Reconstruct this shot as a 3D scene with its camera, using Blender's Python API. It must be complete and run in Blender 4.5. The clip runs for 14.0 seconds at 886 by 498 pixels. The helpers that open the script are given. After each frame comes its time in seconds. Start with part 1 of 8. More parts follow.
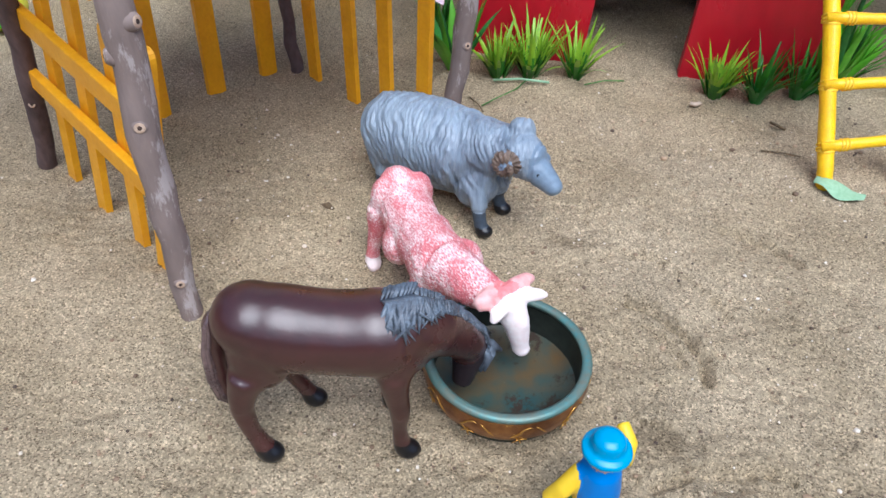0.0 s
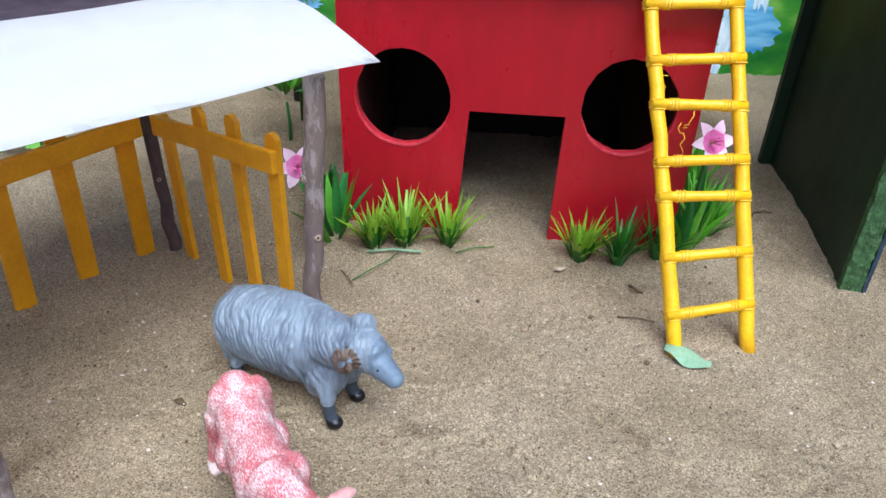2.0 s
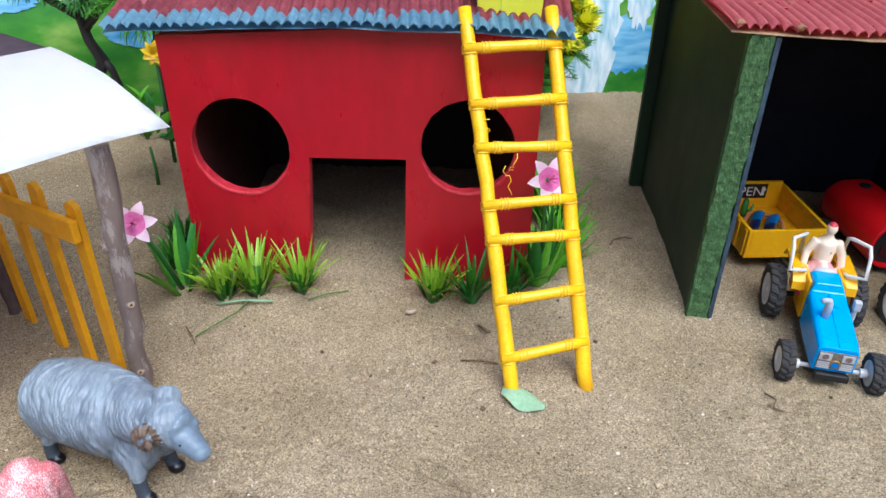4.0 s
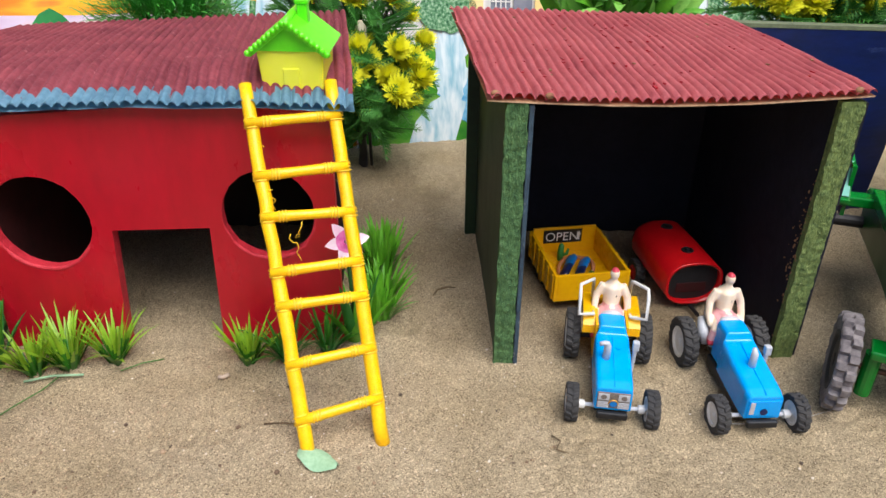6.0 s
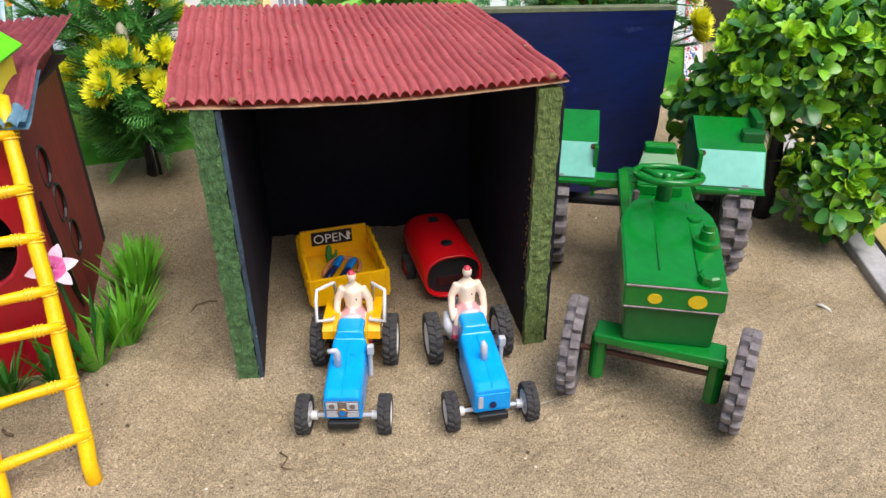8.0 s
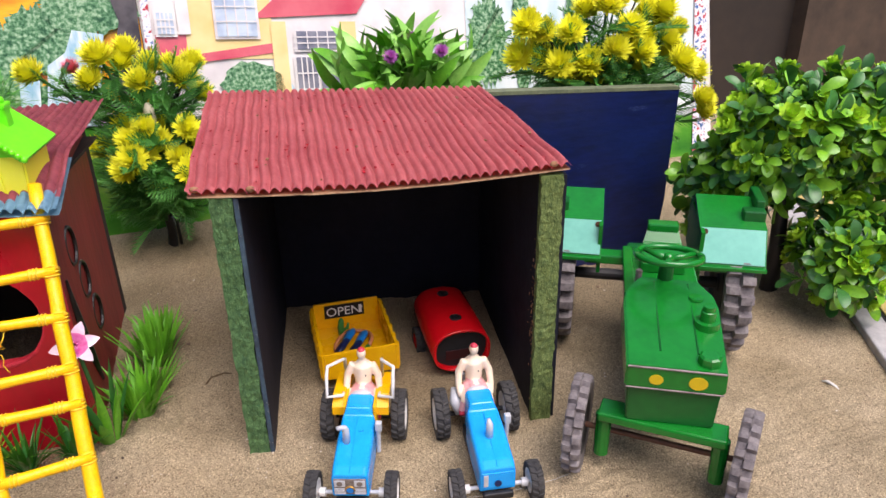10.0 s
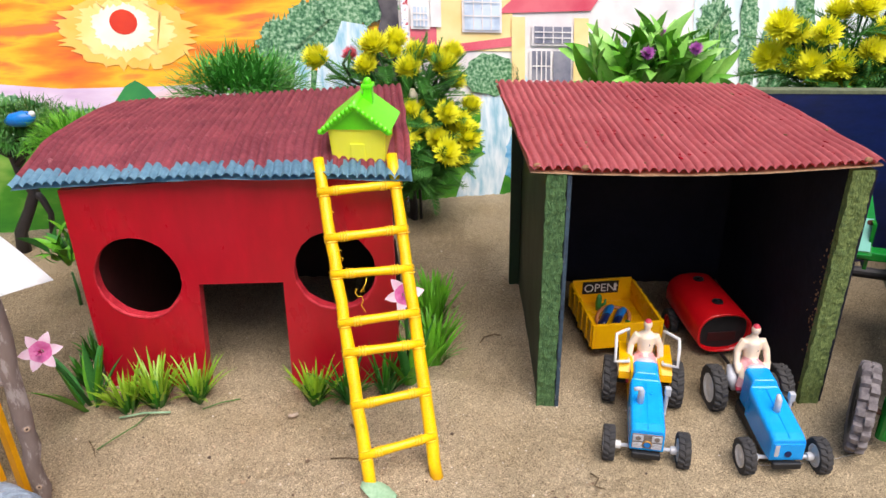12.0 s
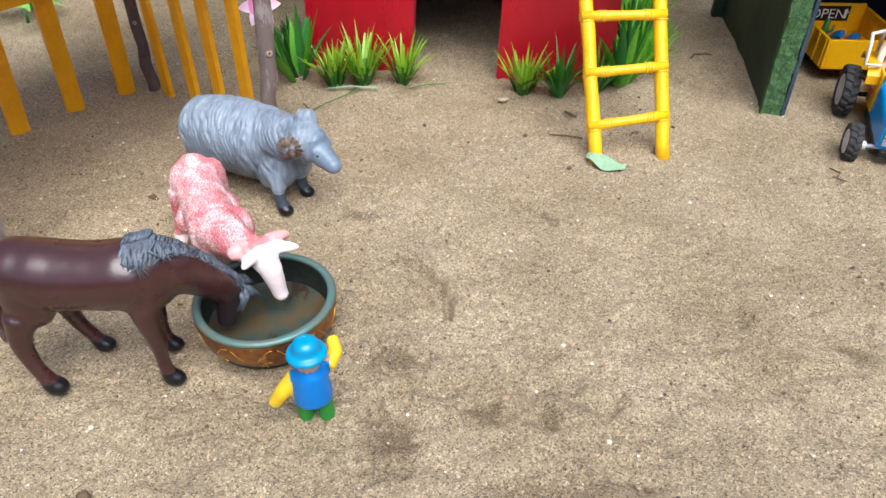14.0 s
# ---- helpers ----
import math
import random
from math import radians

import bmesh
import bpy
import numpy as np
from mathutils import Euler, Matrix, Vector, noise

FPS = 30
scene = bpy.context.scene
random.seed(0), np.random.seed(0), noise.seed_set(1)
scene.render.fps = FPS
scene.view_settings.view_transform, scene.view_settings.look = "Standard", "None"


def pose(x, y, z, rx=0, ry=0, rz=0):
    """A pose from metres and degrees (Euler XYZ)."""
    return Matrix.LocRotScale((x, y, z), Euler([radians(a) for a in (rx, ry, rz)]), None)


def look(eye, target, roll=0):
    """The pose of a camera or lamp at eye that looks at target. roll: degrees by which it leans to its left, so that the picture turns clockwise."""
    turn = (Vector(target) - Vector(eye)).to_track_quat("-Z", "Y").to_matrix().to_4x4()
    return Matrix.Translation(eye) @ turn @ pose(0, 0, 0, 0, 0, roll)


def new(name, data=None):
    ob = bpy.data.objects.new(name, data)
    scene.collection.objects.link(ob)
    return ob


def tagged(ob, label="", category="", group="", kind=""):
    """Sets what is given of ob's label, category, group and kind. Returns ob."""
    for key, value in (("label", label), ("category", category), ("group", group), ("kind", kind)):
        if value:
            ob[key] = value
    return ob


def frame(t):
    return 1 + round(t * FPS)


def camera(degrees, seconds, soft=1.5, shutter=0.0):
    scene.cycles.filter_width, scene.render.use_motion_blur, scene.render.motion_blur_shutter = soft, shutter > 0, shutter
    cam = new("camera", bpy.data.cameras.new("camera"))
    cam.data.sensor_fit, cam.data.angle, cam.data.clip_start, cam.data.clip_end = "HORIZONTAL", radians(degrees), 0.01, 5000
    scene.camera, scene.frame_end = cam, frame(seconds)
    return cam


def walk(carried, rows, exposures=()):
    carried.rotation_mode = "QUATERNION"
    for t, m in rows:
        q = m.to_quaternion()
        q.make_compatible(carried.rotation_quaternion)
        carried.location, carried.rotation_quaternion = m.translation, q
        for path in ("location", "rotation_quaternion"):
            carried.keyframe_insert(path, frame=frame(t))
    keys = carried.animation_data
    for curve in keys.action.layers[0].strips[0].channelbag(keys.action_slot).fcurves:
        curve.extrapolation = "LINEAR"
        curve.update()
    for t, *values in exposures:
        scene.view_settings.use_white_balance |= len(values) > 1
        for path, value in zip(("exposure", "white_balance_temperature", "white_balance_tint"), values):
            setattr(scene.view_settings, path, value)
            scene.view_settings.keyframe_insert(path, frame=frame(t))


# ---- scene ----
cam = camera(63.00, 14.0)
PATH = [
    (0, (0.13969, 0.04268, 0.23556), (0.13388, 0.42134, -0.09091), 2.03),
    (0.5, (0.15062, 0.04800, 0.24672), (0.15091, 0.44100, -0.06239), 2.67),
    (1, (0.16589, 0.05638, 0.25424), (0.17716, 0.45708, -0.04460), 2.97),
    (1.5, (0.18338, 0.06291, 0.26967), (0.19923, 0.47588, -0.01177), 1.95),
    (2, (0.19598, 0.06207, 0.27525), (0.21565, 0.48474, 0.00886), 1.71),
    (2.5, (0.21618, 0.06826, 0.27963), (0.24924, 0.48843, 0.01063), 2.25),
    (2.7, (0.22648, 0.07146, 0.28733), (0.26088, 0.49092, 0.01738), 1.69),
    (4.8, (0.29954, 0.07508, 0.30058), (0.36041, 0.50506, 0.05276), 0.38),
    (5, (0.30803, 0.07312, 0.30385), (0.37375, 0.50421, 0.05922), 0.32),
    (5.5, (0.32930, 0.06320, 0.31357), (0.40487, 0.49297, 0.06947), 0.59),
    (6, (0.35953, 0.05534, 0.32086), (0.45196, 0.48292, 0.07872), 0.43),
    (6.5, (0.39282, 0.04735, 0.32871), (0.50000, 0.47157, 0.08674), 0.18),
    (7, (0.42372, 0.04341, 0.32883), (0.54475, 0.46388, 0.08684), 0.19),
    (7.5, (0.45339, 0.04133, 0.32401), (0.58821, 0.45531, 0.07815), -0.54),
    (8, (0.48263, 0.04153, 0.32217), (0.63138, 0.44876, 0.07311), -0.47),
    (8.2, (0.49209, 0.03928, 0.32141), (0.64221, 0.44694, 0.07388), -0.77),
    (10.3, (0.48482, 0.03271, 0.34531), (0.62407, 0.46267, 0.13143), -0.94),
    (10.5, (0.47435, 0.03405, 0.34532), (0.60815, 0.46537, 0.13070), -1.11),
    (11, (0.43956, 0.03393, 0.34612), (0.55444, 0.46961, 0.12936), -1.18),
    (11.5, (0.39951, 0.03313, 0.35393), (0.49617, 0.47526, 0.14138), -0.80),
    (12, (0.34566, 0.01230, 0.35568), (0.41255, 0.45780, 0.13875), -1.24),
    (12.5, (0.30088, -0.01164, 0.33850), (0.33869, 0.43011, 0.10735), -0.42),
    (13, (0.27821, -0.01963, 0.31431), (0.29792, 0.41122, 0.06136), -0.76),
    (13.5, (0.25638, -0.01762, 0.27874), (0.26469, 0.39482, -0.00379), -0.44),
    (14, (0.24113, -0.02246, 0.24574), (0.24888, 0.37188, -0.06156), 0.09),
]
EXPOSURES = [
    (0.0, 0.36, 5520, 10), (0.5, 0.36, 5500, 10), (1.0, 0.33, 5480, 9), (2.7, 0.31, 5520, 9), (4.8, 0.39, 5950, 9), (6.0, 0.40, 6350, 11), (8.0, 0.42, 6450, 13),
    (10.5, 0.44, 6650, 21), (11.0, 0.44, 6700, 21), (12.2, 0.46, 6550, 14), (13.0, 0.48, 6350, 10), (13.5, 0.44, 6220, 10), (14.0, 0.54, 6050, 11),
]
walk(cam, [(t, look(eye, target, roll)) for t, eye, target, roll in PATH], EXPOSURES)

# ---- light ----
SUN_DIR = Vector((0.16, -0.48, 1.0)).normalized()
world = bpy.data.worlds.new("world")
scene.world = world
world.use_nodes = True
wn = world.node_tree.nodes
sky = wn.new("ShaderNodeTexSky")
sky.sky_type = "NISHITA"
sky.sun_disc = False
sky.sun_elevation = math.asin(SUN_DIR.z)
sky.sun_rotation = math.atan2(SUN_DIR.x, SUN_DIR.y)
sky.dust_density = 3.0
world.node_tree.links.new(sky.outputs[0], wn["Background"].inputs[0])
wn["Background"].inputs[1].default_value = 0.115
sun = new("sun", bpy.data.lights.new("sun", "SUN"))
sun.data.energy = 2.9
sun.data.angle = radians(50)
sun.data.color = (1.0, 0.97, 0.93)
sun.matrix_world = look(SUN_DIR * 3, (0, 0, 0))


# ---- materials ----
def lin(r, g, b):
    """Linear colour from 0 to 255 values."""
    return tuple((c / 255 / 12.92) if c / 255 <= 0.04045 else ((c / 255 + 0.055) / 1.055) ** 2.4 for c in (r, g, b))


def mat(name, a, b=None, scale=120.0, rough=0.5, bump=0.0, bscale=600.0, metal=0.0, coat=0.0, stretch=(1, 1, 1), wear=None, wear_at=0.66, jitter=0.0, spec=0.5, trans=0.0, turn=0.0, relief=0.001):
    """Two colours mixed by noise at two scales, fine relief, and chips of a third colour."""
    m = bpy.data.materials.new(name)
    m.use_nodes = True
    nt, n = m.node_tree, m.node_tree.nodes
    p = n["Principled BSDF"]
    b = b or tuple(c * 0.82 for c in a)
    tc = n.new("ShaderNodeTexCoord")
    mp = n.new("ShaderNodeMapping")
    mp.inputs["Scale"].default_value = stretch
    mp.inputs["Rotation"].default_value = (0, 0, radians(turn))
    nt.links.new(tc.outputs["Object"], mp.inputs[0])
    n1 = n.new("ShaderNodeTexNoise")
    n1.inputs["Scale"].default_value = scale
    n1.inputs["Detail"].default_value = 6
    n1.inputs["Roughness"].default_value = 0.65
    n2 = n.new("ShaderNodeTexNoise")
    n2.inputs["Scale"].default_value = scale * 7
    n2.inputs["Detail"].default_value = 3
    for k in (n1, n2):
        nt.links.new(mp.outputs[0], k.inputs["Vector"])
    add = n.new("ShaderNodeMath")
    add.operation = "MULTIPLY_ADD"
    nt.links.new(n2.outputs["Fac"], add.inputs[0])
    add.inputs[1].default_value = 0.5
    nt.links.new(n1.outputs["Fac"], add.inputs[2])
    ramp = n.new("ShaderNodeMapRange")
    ramp.inputs["From Min"].default_value = 0.52
    ramp.inputs["From Max"].default_value = 0.98
    nt.links.new(add.outputs[0], ramp.inputs["Value"])
    mix = n.new("ShaderNodeMix")
    mix.data_type = "RGBA"
    mix.inputs["A"].default_value = (*a, 1)
    mix.inputs["B"].default_value = (*b, 1)
    nt.links.new(ramp.outputs["Result"], mix.inputs["Factor"])
    out = mix.outputs["Result"]
    if wear:
        n3 = n.new("ShaderNodeTexNoise")
        n3.inputs["Scale"].default_value = scale * 2.3
        n3.inputs["Detail"].default_value = 8
        n3.inputs["Roughness"].default_value = 0.75
        nt.links.new(mp.outputs[0], n3.inputs["Vector"])
        r3 = n.new("ShaderNodeMapRange")
        r3.inputs["From Min"].default_value = wear_at
        r3.inputs["From Max"].default_value = wear_at + 0.05
        nt.links.new(n3.outputs["Fac"], r3.inputs["Value"])
        mx = n.new("ShaderNodeMix")
        mx.data_type = "RGBA"
        nt.links.new(r3.outputs["Result"], mx.inputs["Factor"])
        nt.links.new(out, mx.inputs["A"])
        mx.inputs["B"].default_value = (*wear, 1)
        out = mx.outputs["Result"]
    if jitter:
        oi = n.new("ShaderNodeObjectInfo")
        hs = n.new("ShaderNodeHueSaturation")
        r4 = n.new("ShaderNodeMapRange")
        r4.inputs["To Min"].default_value = 1 - jitter
        r4.inputs["To Max"].default_value = 1 + jitter
        nt.links.new(oi.outputs["Random"], r4.inputs["Value"])
        nt.links.new(r4.outputs["Result"], hs.inputs["Value"])
        nt.links.new(out, hs.inputs["Color"])
        out = hs.outputs["Color"]
    nt.links.new(out, p.inputs["Base Color"])
    p.inputs["Roughness"].default_value = rough
    rr = n.new("ShaderNodeMapRange")
    rr.inputs["To Min"].default_value = max(0.02, rough - 0.1)
    rr.inputs["To Max"].default_value = min(1.0, rough + 0.12)
    nt.links.new(n1.outputs["Fac"], rr.inputs["Value"])
    nt.links.new(rr.outputs["Result"], p.inputs["Roughness"])
    p.inputs["Metallic"].default_value = metal
    p.inputs["Coat Weight"].default_value = coat
    p.inputs["Specular IOR Level"].default_value = spec
    if trans:
        p.inputs["Subsurface Weight"].default_value = trans
        p.inputs["Subsurface Radius"].default_value = (0.002, 0.002, 0.001)
        p.inputs["Subsurface Scale"].default_value = 1.0
    if bump:
        nb = n.new("ShaderNodeTexNoise")
        nb.inputs["Scale"].default_value = bscale
        nb.inputs["Detail"].default_value = 5
        nt.links.new(mp.outputs[0], nb.inputs["Vector"])
        bp = n.new("ShaderNodeBump")
        bp.inputs["Strength"].default_value = bump
        bp.inputs["Distance"].default_value = relief
        nt.links.new(nb.outputs["Fac"], bp.inputs["Height"])
        nt.links.new(bp.outputs["Normal"], p.inputs["Normal"])
    return m


def sand_material():
    m = bpy.data.materials.new("sand")
    m.use_nodes = True
    nt, n = m.node_tree, m.node_tree.nodes
    p = n["Principled BSDF"]
    tc = n.new("ShaderNodeTexCoord")
    big = n.new("ShaderNodeTexNoise")
    big.inputs["Scale"].default_value = 14
    big.inputs["Detail"].default_value = 5
    fine = n.new("ShaderNodeTexNoise")
    fine.inputs["Scale"].default_value = 1500
    fine.inputs["Detail"].default_value = 4
    fine.inputs["Roughness"].default_value = 0.8
    grain = n.new("ShaderNodeTexVoronoi")
    grain.inputs["Scale"].default_value = 1500
    for k in (big, fine, grain):
        nt.links.new(tc.outputs["Object"], k.inputs["Vector"])
    r1 = n.new("ShaderNodeValToRGB")
    r1.color_ramp.elements[0].position = 0.3
    r1.color_ramp.elements[0].color = (*lin(160, 143, 113), 1)
    r1.color_ramp.elements[1].position = 0.72
    r1.color_ramp.elements[1].color = (*lin(182, 165, 136), 1)
    nt.links.new(big.outputs["Fac"], r1.inputs["Fac"])
    r2 = n.new("ShaderNodeValToRGB")
    e = r2.color_ramp.elements
    e[0].position, e[0].color = 0.0, (0.32, 0.28, 0.25, 1)
    e[1].position, e[1].color = 1.0, (1.75, 1.75, 1.75, 1)
    for pos, c in ((0.1, 0.5), (0.24, 0.84), (0.7, 1.06), (0.86, 1.4)):
        k = e.new(pos)
        k.color = (c, c, c, 1)
    sep = n.new("ShaderNodeSeparateColor")
    nt.links.new(grain.outputs["Color"], sep.inputs[0])
    nt.links.new(sep.outputs[0], r2.inputs["Fac"])
    mul = n.new("ShaderNodeMix")
    mul.data_type, mul.blend_type = "RGBA", "MULTIPLY"
    mul.inputs["Factor"].default_value = 0.9
    nt.links.new(r1.outputs[0], mul.inputs["A"])
    nt.links.new(r2.outputs[0], mul.inputs["B"])
    r3 = n.new("ShaderNodeMapRange")
    r3.inputs["From Min"].default_value, r3.inputs["From Max"].default_value = 0.3, 0.7
    r3.inputs["To Min"].default_value, r3.inputs["To Max"].default_value = 0.72, 1.28
    nt.links.new(fine.outputs["Fac"], r3.inputs["Value"])
    mul2 = n.new("ShaderNodeMix")
    mul2.data_type, mul2.blend_type = "RGBA", "MULTIPLY"
    mul2.inputs["Factor"].default_value = 1.0
    nt.links.new(mul.outputs["Result"], mul2.inputs["A"])
    nt.links.new(r3.outputs["Result"], mul2.inputs["B"])
    # clods: coarser crumbs in some patches, then damp patches and painted shade
    clod = n.new("ShaderNodeTexNoise")
    clod.inputs["Scale"].default_value = 620
    clod.inputs["Detail"].default_value = 3
    clod.inputs["Roughness"].default_value = 0.6
    patch = n.new("ShaderNodeTexNoise")
    patch.inputs["Scale"].default_value = 24
    patch.inputs["Detail"].default_value = 4
    for k in (clod, patch):
        nt.links.new(tc.outputs["Object"], k.inputs["Vector"])
    pr = n.new("ShaderNodeMapRange")
    pr.inputs["From Min"].default_value, pr.inputs["From Max"].default_value = 0.42, 0.62
    pr.inputs["To Min"].default_value, pr.inputs["To Max"].default_value = 0.35, 1.0
    nt.links.new(patch.outputs["Fac"], pr.inputs["Value"])
    cm = n.new("ShaderNodeMath")
    cm.operation = "MULTIPLY"
    nt.links.new(clod.outputs["Fac"], cm.inputs[0])
    nt.links.new(pr.outputs["Result"], cm.inputs[1])
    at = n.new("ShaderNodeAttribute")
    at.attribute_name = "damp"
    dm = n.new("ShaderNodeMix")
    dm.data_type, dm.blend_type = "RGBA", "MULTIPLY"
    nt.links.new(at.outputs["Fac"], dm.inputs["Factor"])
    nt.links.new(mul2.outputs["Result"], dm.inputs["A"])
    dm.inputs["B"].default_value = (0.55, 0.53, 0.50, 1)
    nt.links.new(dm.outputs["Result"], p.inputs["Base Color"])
    p.inputs["Roughness"].default_value = 0.92
    p.inputs["Specular IOR Level"].default_value = 0.25
    addh = n.new("ShaderNodeMath")
    addh.operation = "ADD"
    nt.links.new(fine.outputs["Fac"], addh.inputs[0])
    nt.links.new(sep.outputs[1], addh.inputs[1])
    bp = n.new("ShaderNodeBump")
    bp.inputs["Strength"].default_value = 0.8
    bp.inputs["Distance"].default_value = 0.0008
    nt.links.new(addh.outputs[0], bp.inputs["Height"])
    bc = n.new("ShaderNodeBump")
    bc.inputs["Strength"].default_value = 0.9
    bc.inputs["Distance"].default_value = 0.0020
    nt.links.new(cm.outputs[0], bc.inputs["Height"])
    nt.links.new(bc.outputs["Normal"], bp.inputs["Normal"])
    nt.links.new(bp.outputs["Normal"], p.inputs["Normal"])
    return m


def cow_material():
    """Rosy rubber brushed with fine white strokes along the body, denser in broad patches."""
    m = bpy.data.materials.new("brushed_pink_and_white_rubber")
    m.use_nodes = True
    nt, n = m.node_tree, m.node_tree.nodes
    p = n["Principled BSDF"]
    tc, turn, thin = n.new("ShaderNodeTexCoord"), n.new("ShaderNodeMapping"), n.new("ShaderNodeMapping")
    turn.inputs["Rotation"].default_value = (0, 0, radians(58))
    thin.inputs["Scale"].default_value = (0.3, 1.0, 0.8)
    nt.links.new(tc.outputs["Object"], turn.inputs[0])
    nt.links.new(turn.outputs[0], thin.inputs[0])
    stroke, broad, tone = (n.new("ShaderNodeTexNoise") for _ in range(3))
    for k, scale, src in ((stroke, 2300, thin), (broad, 85, tc), (tone, 40, tc)):
        k.inputs["Scale"].default_value = scale
        k.inputs["Detail"].default_value = 3
        nt.links.new(src.outputs["Object"] if src is tc else src.outputs[0], k.inputs["Vector"])
    total = n.new("ShaderNodeMath")
    total.operation = "MULTIPLY_ADD"
    nt.links.new(broad.outputs["Fac"], total.inputs[0])
    total.inputs[1].default_value = 0.75
    nt.links.new(stroke.outputs["Fac"], total.inputs[2])
    cover = n.new("ShaderNodeMapRange")
    cover.inputs["From Min"].default_value, cover.inputs["From Max"].default_value = 0.80, 1.08
    nt.links.new(total.outputs[0], cover.inputs["Value"])
    pink, out = n.new("ShaderNodeMix"), n.new("ShaderNodeMix")
    for k in (pink, out):
        k.data_type = "RGBA"
    pink.inputs["A"].default_value, pink.inputs["B"].default_value = (*lin(192, 78, 88), 1), (*lin(226, 140, 142), 1)
    nt.links.new(tone.outputs["Fac"], pink.inputs["Factor"])
    nt.links.new(cover.outputs["Result"], out.inputs["Factor"])
    nt.links.new(pink.outputs["Result"], out.inputs["A"])
    out.inputs["B"].default_value = (*lin(248, 232, 228), 1)
    nt.links.new(out.outputs["Result"], p.inputs["Base Color"])
    p.inputs["Roughness"].default_value = 0.55
    bump = n.new("ShaderNodeBump")
    bump.inputs["Strength"].default_value = 0.8
    bump.inputs["Distance"].default_value = 0.0006
    nt.links.new(stroke.outputs["Fac"], bump.inputs["Height"])
    nt.links.new(bump.outputs["Normal"], p.inputs["Normal"])
    return m


M_SAND = sand_material()
M_PEBBLE = mat("pebble", lin(205, 190, 165), lin(120, 100, 85), 300, 0.7, jitter=0.4)
M_RED = mat("red_paint", lin(192, 16, 40), lin(160, 13, 30), 14, 0.28, 0.12, 300, stretch=(1, 1, 0.4), wear=lin(208, 70, 80), wear_at=0.76)
M_REDSIDE = mat("worn_red_board", lin(150, 34, 30), lin(110, 28, 26), 18, 0.6, 0.35, 250, stretch=(1, 1, 0.25), wear=lin(70, 40, 36), wear_at=0.66)
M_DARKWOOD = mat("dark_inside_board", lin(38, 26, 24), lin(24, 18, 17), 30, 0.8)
M_HOLE = mat("raw_red_rim", lin(212, 50, 66), lin(168, 26, 40), 140, 0.6, 0.8, 500)
M_ROOF = mat("red_corrugated_card", lin(228, 132, 134), lin(202, 100, 106), 16, 0.72, 0.5, 400, wear=lin(232, 150, 146), wear_at=0.67)
M_ROOFH = mat("brick_red_corrugated_card", lin(196, 100, 110), lin(146, 68, 80), 40, 0.72, 0.8, 300, wear=lin(214, 140, 144), wear_at=0.62)
M_BLUEEDGE = mat("blue_painted_edge", lin(150, 196, 216), lin(104, 150, 176), 30, 0.6, 0.2, 400, wear=lin(160, 96, 92), wear_at=0.64)
M_CARD = mat("raw_cardboard", lin(170, 128, 92), lin(128, 90, 62), 60, 0.85, 0.3, 500)
M_RAWEDGE = mat("pale_raw_card_edge", lin(214, 182, 146), lin(150, 104, 80), 260, 0.85, 0.3, 500)
M_GREENWALL = mat("dark_green_paint", lin(30, 58, 34), lin(20, 42, 26), 20, 0.55, 0.2, 300)
M_GREENEDGE = mat("rough_green_edge", lin(126, 144, 78), lin(62, 84, 44), 330, 0.85, 1.0, 900, stretch=(1, 1, 0.55), wear=lin(176, 186, 122), wear_at=0.6, relief=0.0016)
M_GREENEDGE2 = mat("rough_deep_green_edge", lin(92, 132, 78), lin(40, 74, 44), 330, 0.85, 1.0, 900, stretch=(1, 1, 0.5), wear=lin(140, 170, 116), wear_at=0.6, relief=0.0016)
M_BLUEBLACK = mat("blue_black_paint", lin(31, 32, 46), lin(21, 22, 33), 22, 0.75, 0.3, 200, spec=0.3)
M_WORNBLUE = mat("worn_blue_edge", lin(66, 92, 108), lin(30, 38, 54), 60, 0.7, 0.6, 500, stretch=(1, 1, 0.5), wear=lin(186, 186, 176), wear_at=0.6)
M_YELLOW = mat("yellow_paint", lin(254, 184, 4), lin(236, 160, 4), 60, 0.42, 0.25, 300, wear=lin(120, 90, 20), wear_at=0.73)
M_LADDER = mat("yellow_painted_stick", lin(255, 208, 8), lin(242, 180, 6), 70, 0.3, 0.35, 400, wear=lin(255, 226, 110), wear_at=0.66)
M_TWINE = mat("yellow_painted_string", lin(255, 216, 60), lin(236, 180, 20), 300, 0.7)
M_BARK = mat("grey_lilac_bark", lin(148, 131, 122), lin(114, 100, 95), 26, 0.85, 0.9, 260, stretch=(1, 1, 0.3), wear=lin(170, 159, 154), wear_at=0.55)
M_BARKDARK = mat("dark_bark", lin(108, 88, 84), lin(66, 52, 50), 45, 0.85, 0.8, 250, stretch=(1, 1, 0.4))
M_KNOTHEART = mat("dark_knot_heart", lin(74, 56, 48), lin(48, 36, 32), 400, 0.85)
M_KNOT = mat("cut_knot_wood", lin(206, 182, 158), lin(150, 122, 100), 400, 0.8)
M_WHITECARD = mat("white_card", lin(252, 253, 252), lin(244, 246, 246), 10, 0.6, 0.12, 120)
M_GREYCARD = mat("purple_grey_card", lin(118, 104, 116), lin(62, 60, 76), 14, 0.7, 0.2, 120, wear=lin(150, 138, 144), wear_at=0.6)
M_HORSE = mat("glossy_dark_brown_plastic", lin(72, 40, 38), lin(54, 31, 30), 30, 0.28, 0.12, 260, spec=0.75)
M_HORSEDARK = mat("blue_black_plastic", lin(112, 124, 136), lin(58, 60, 66), 160, 0.42)
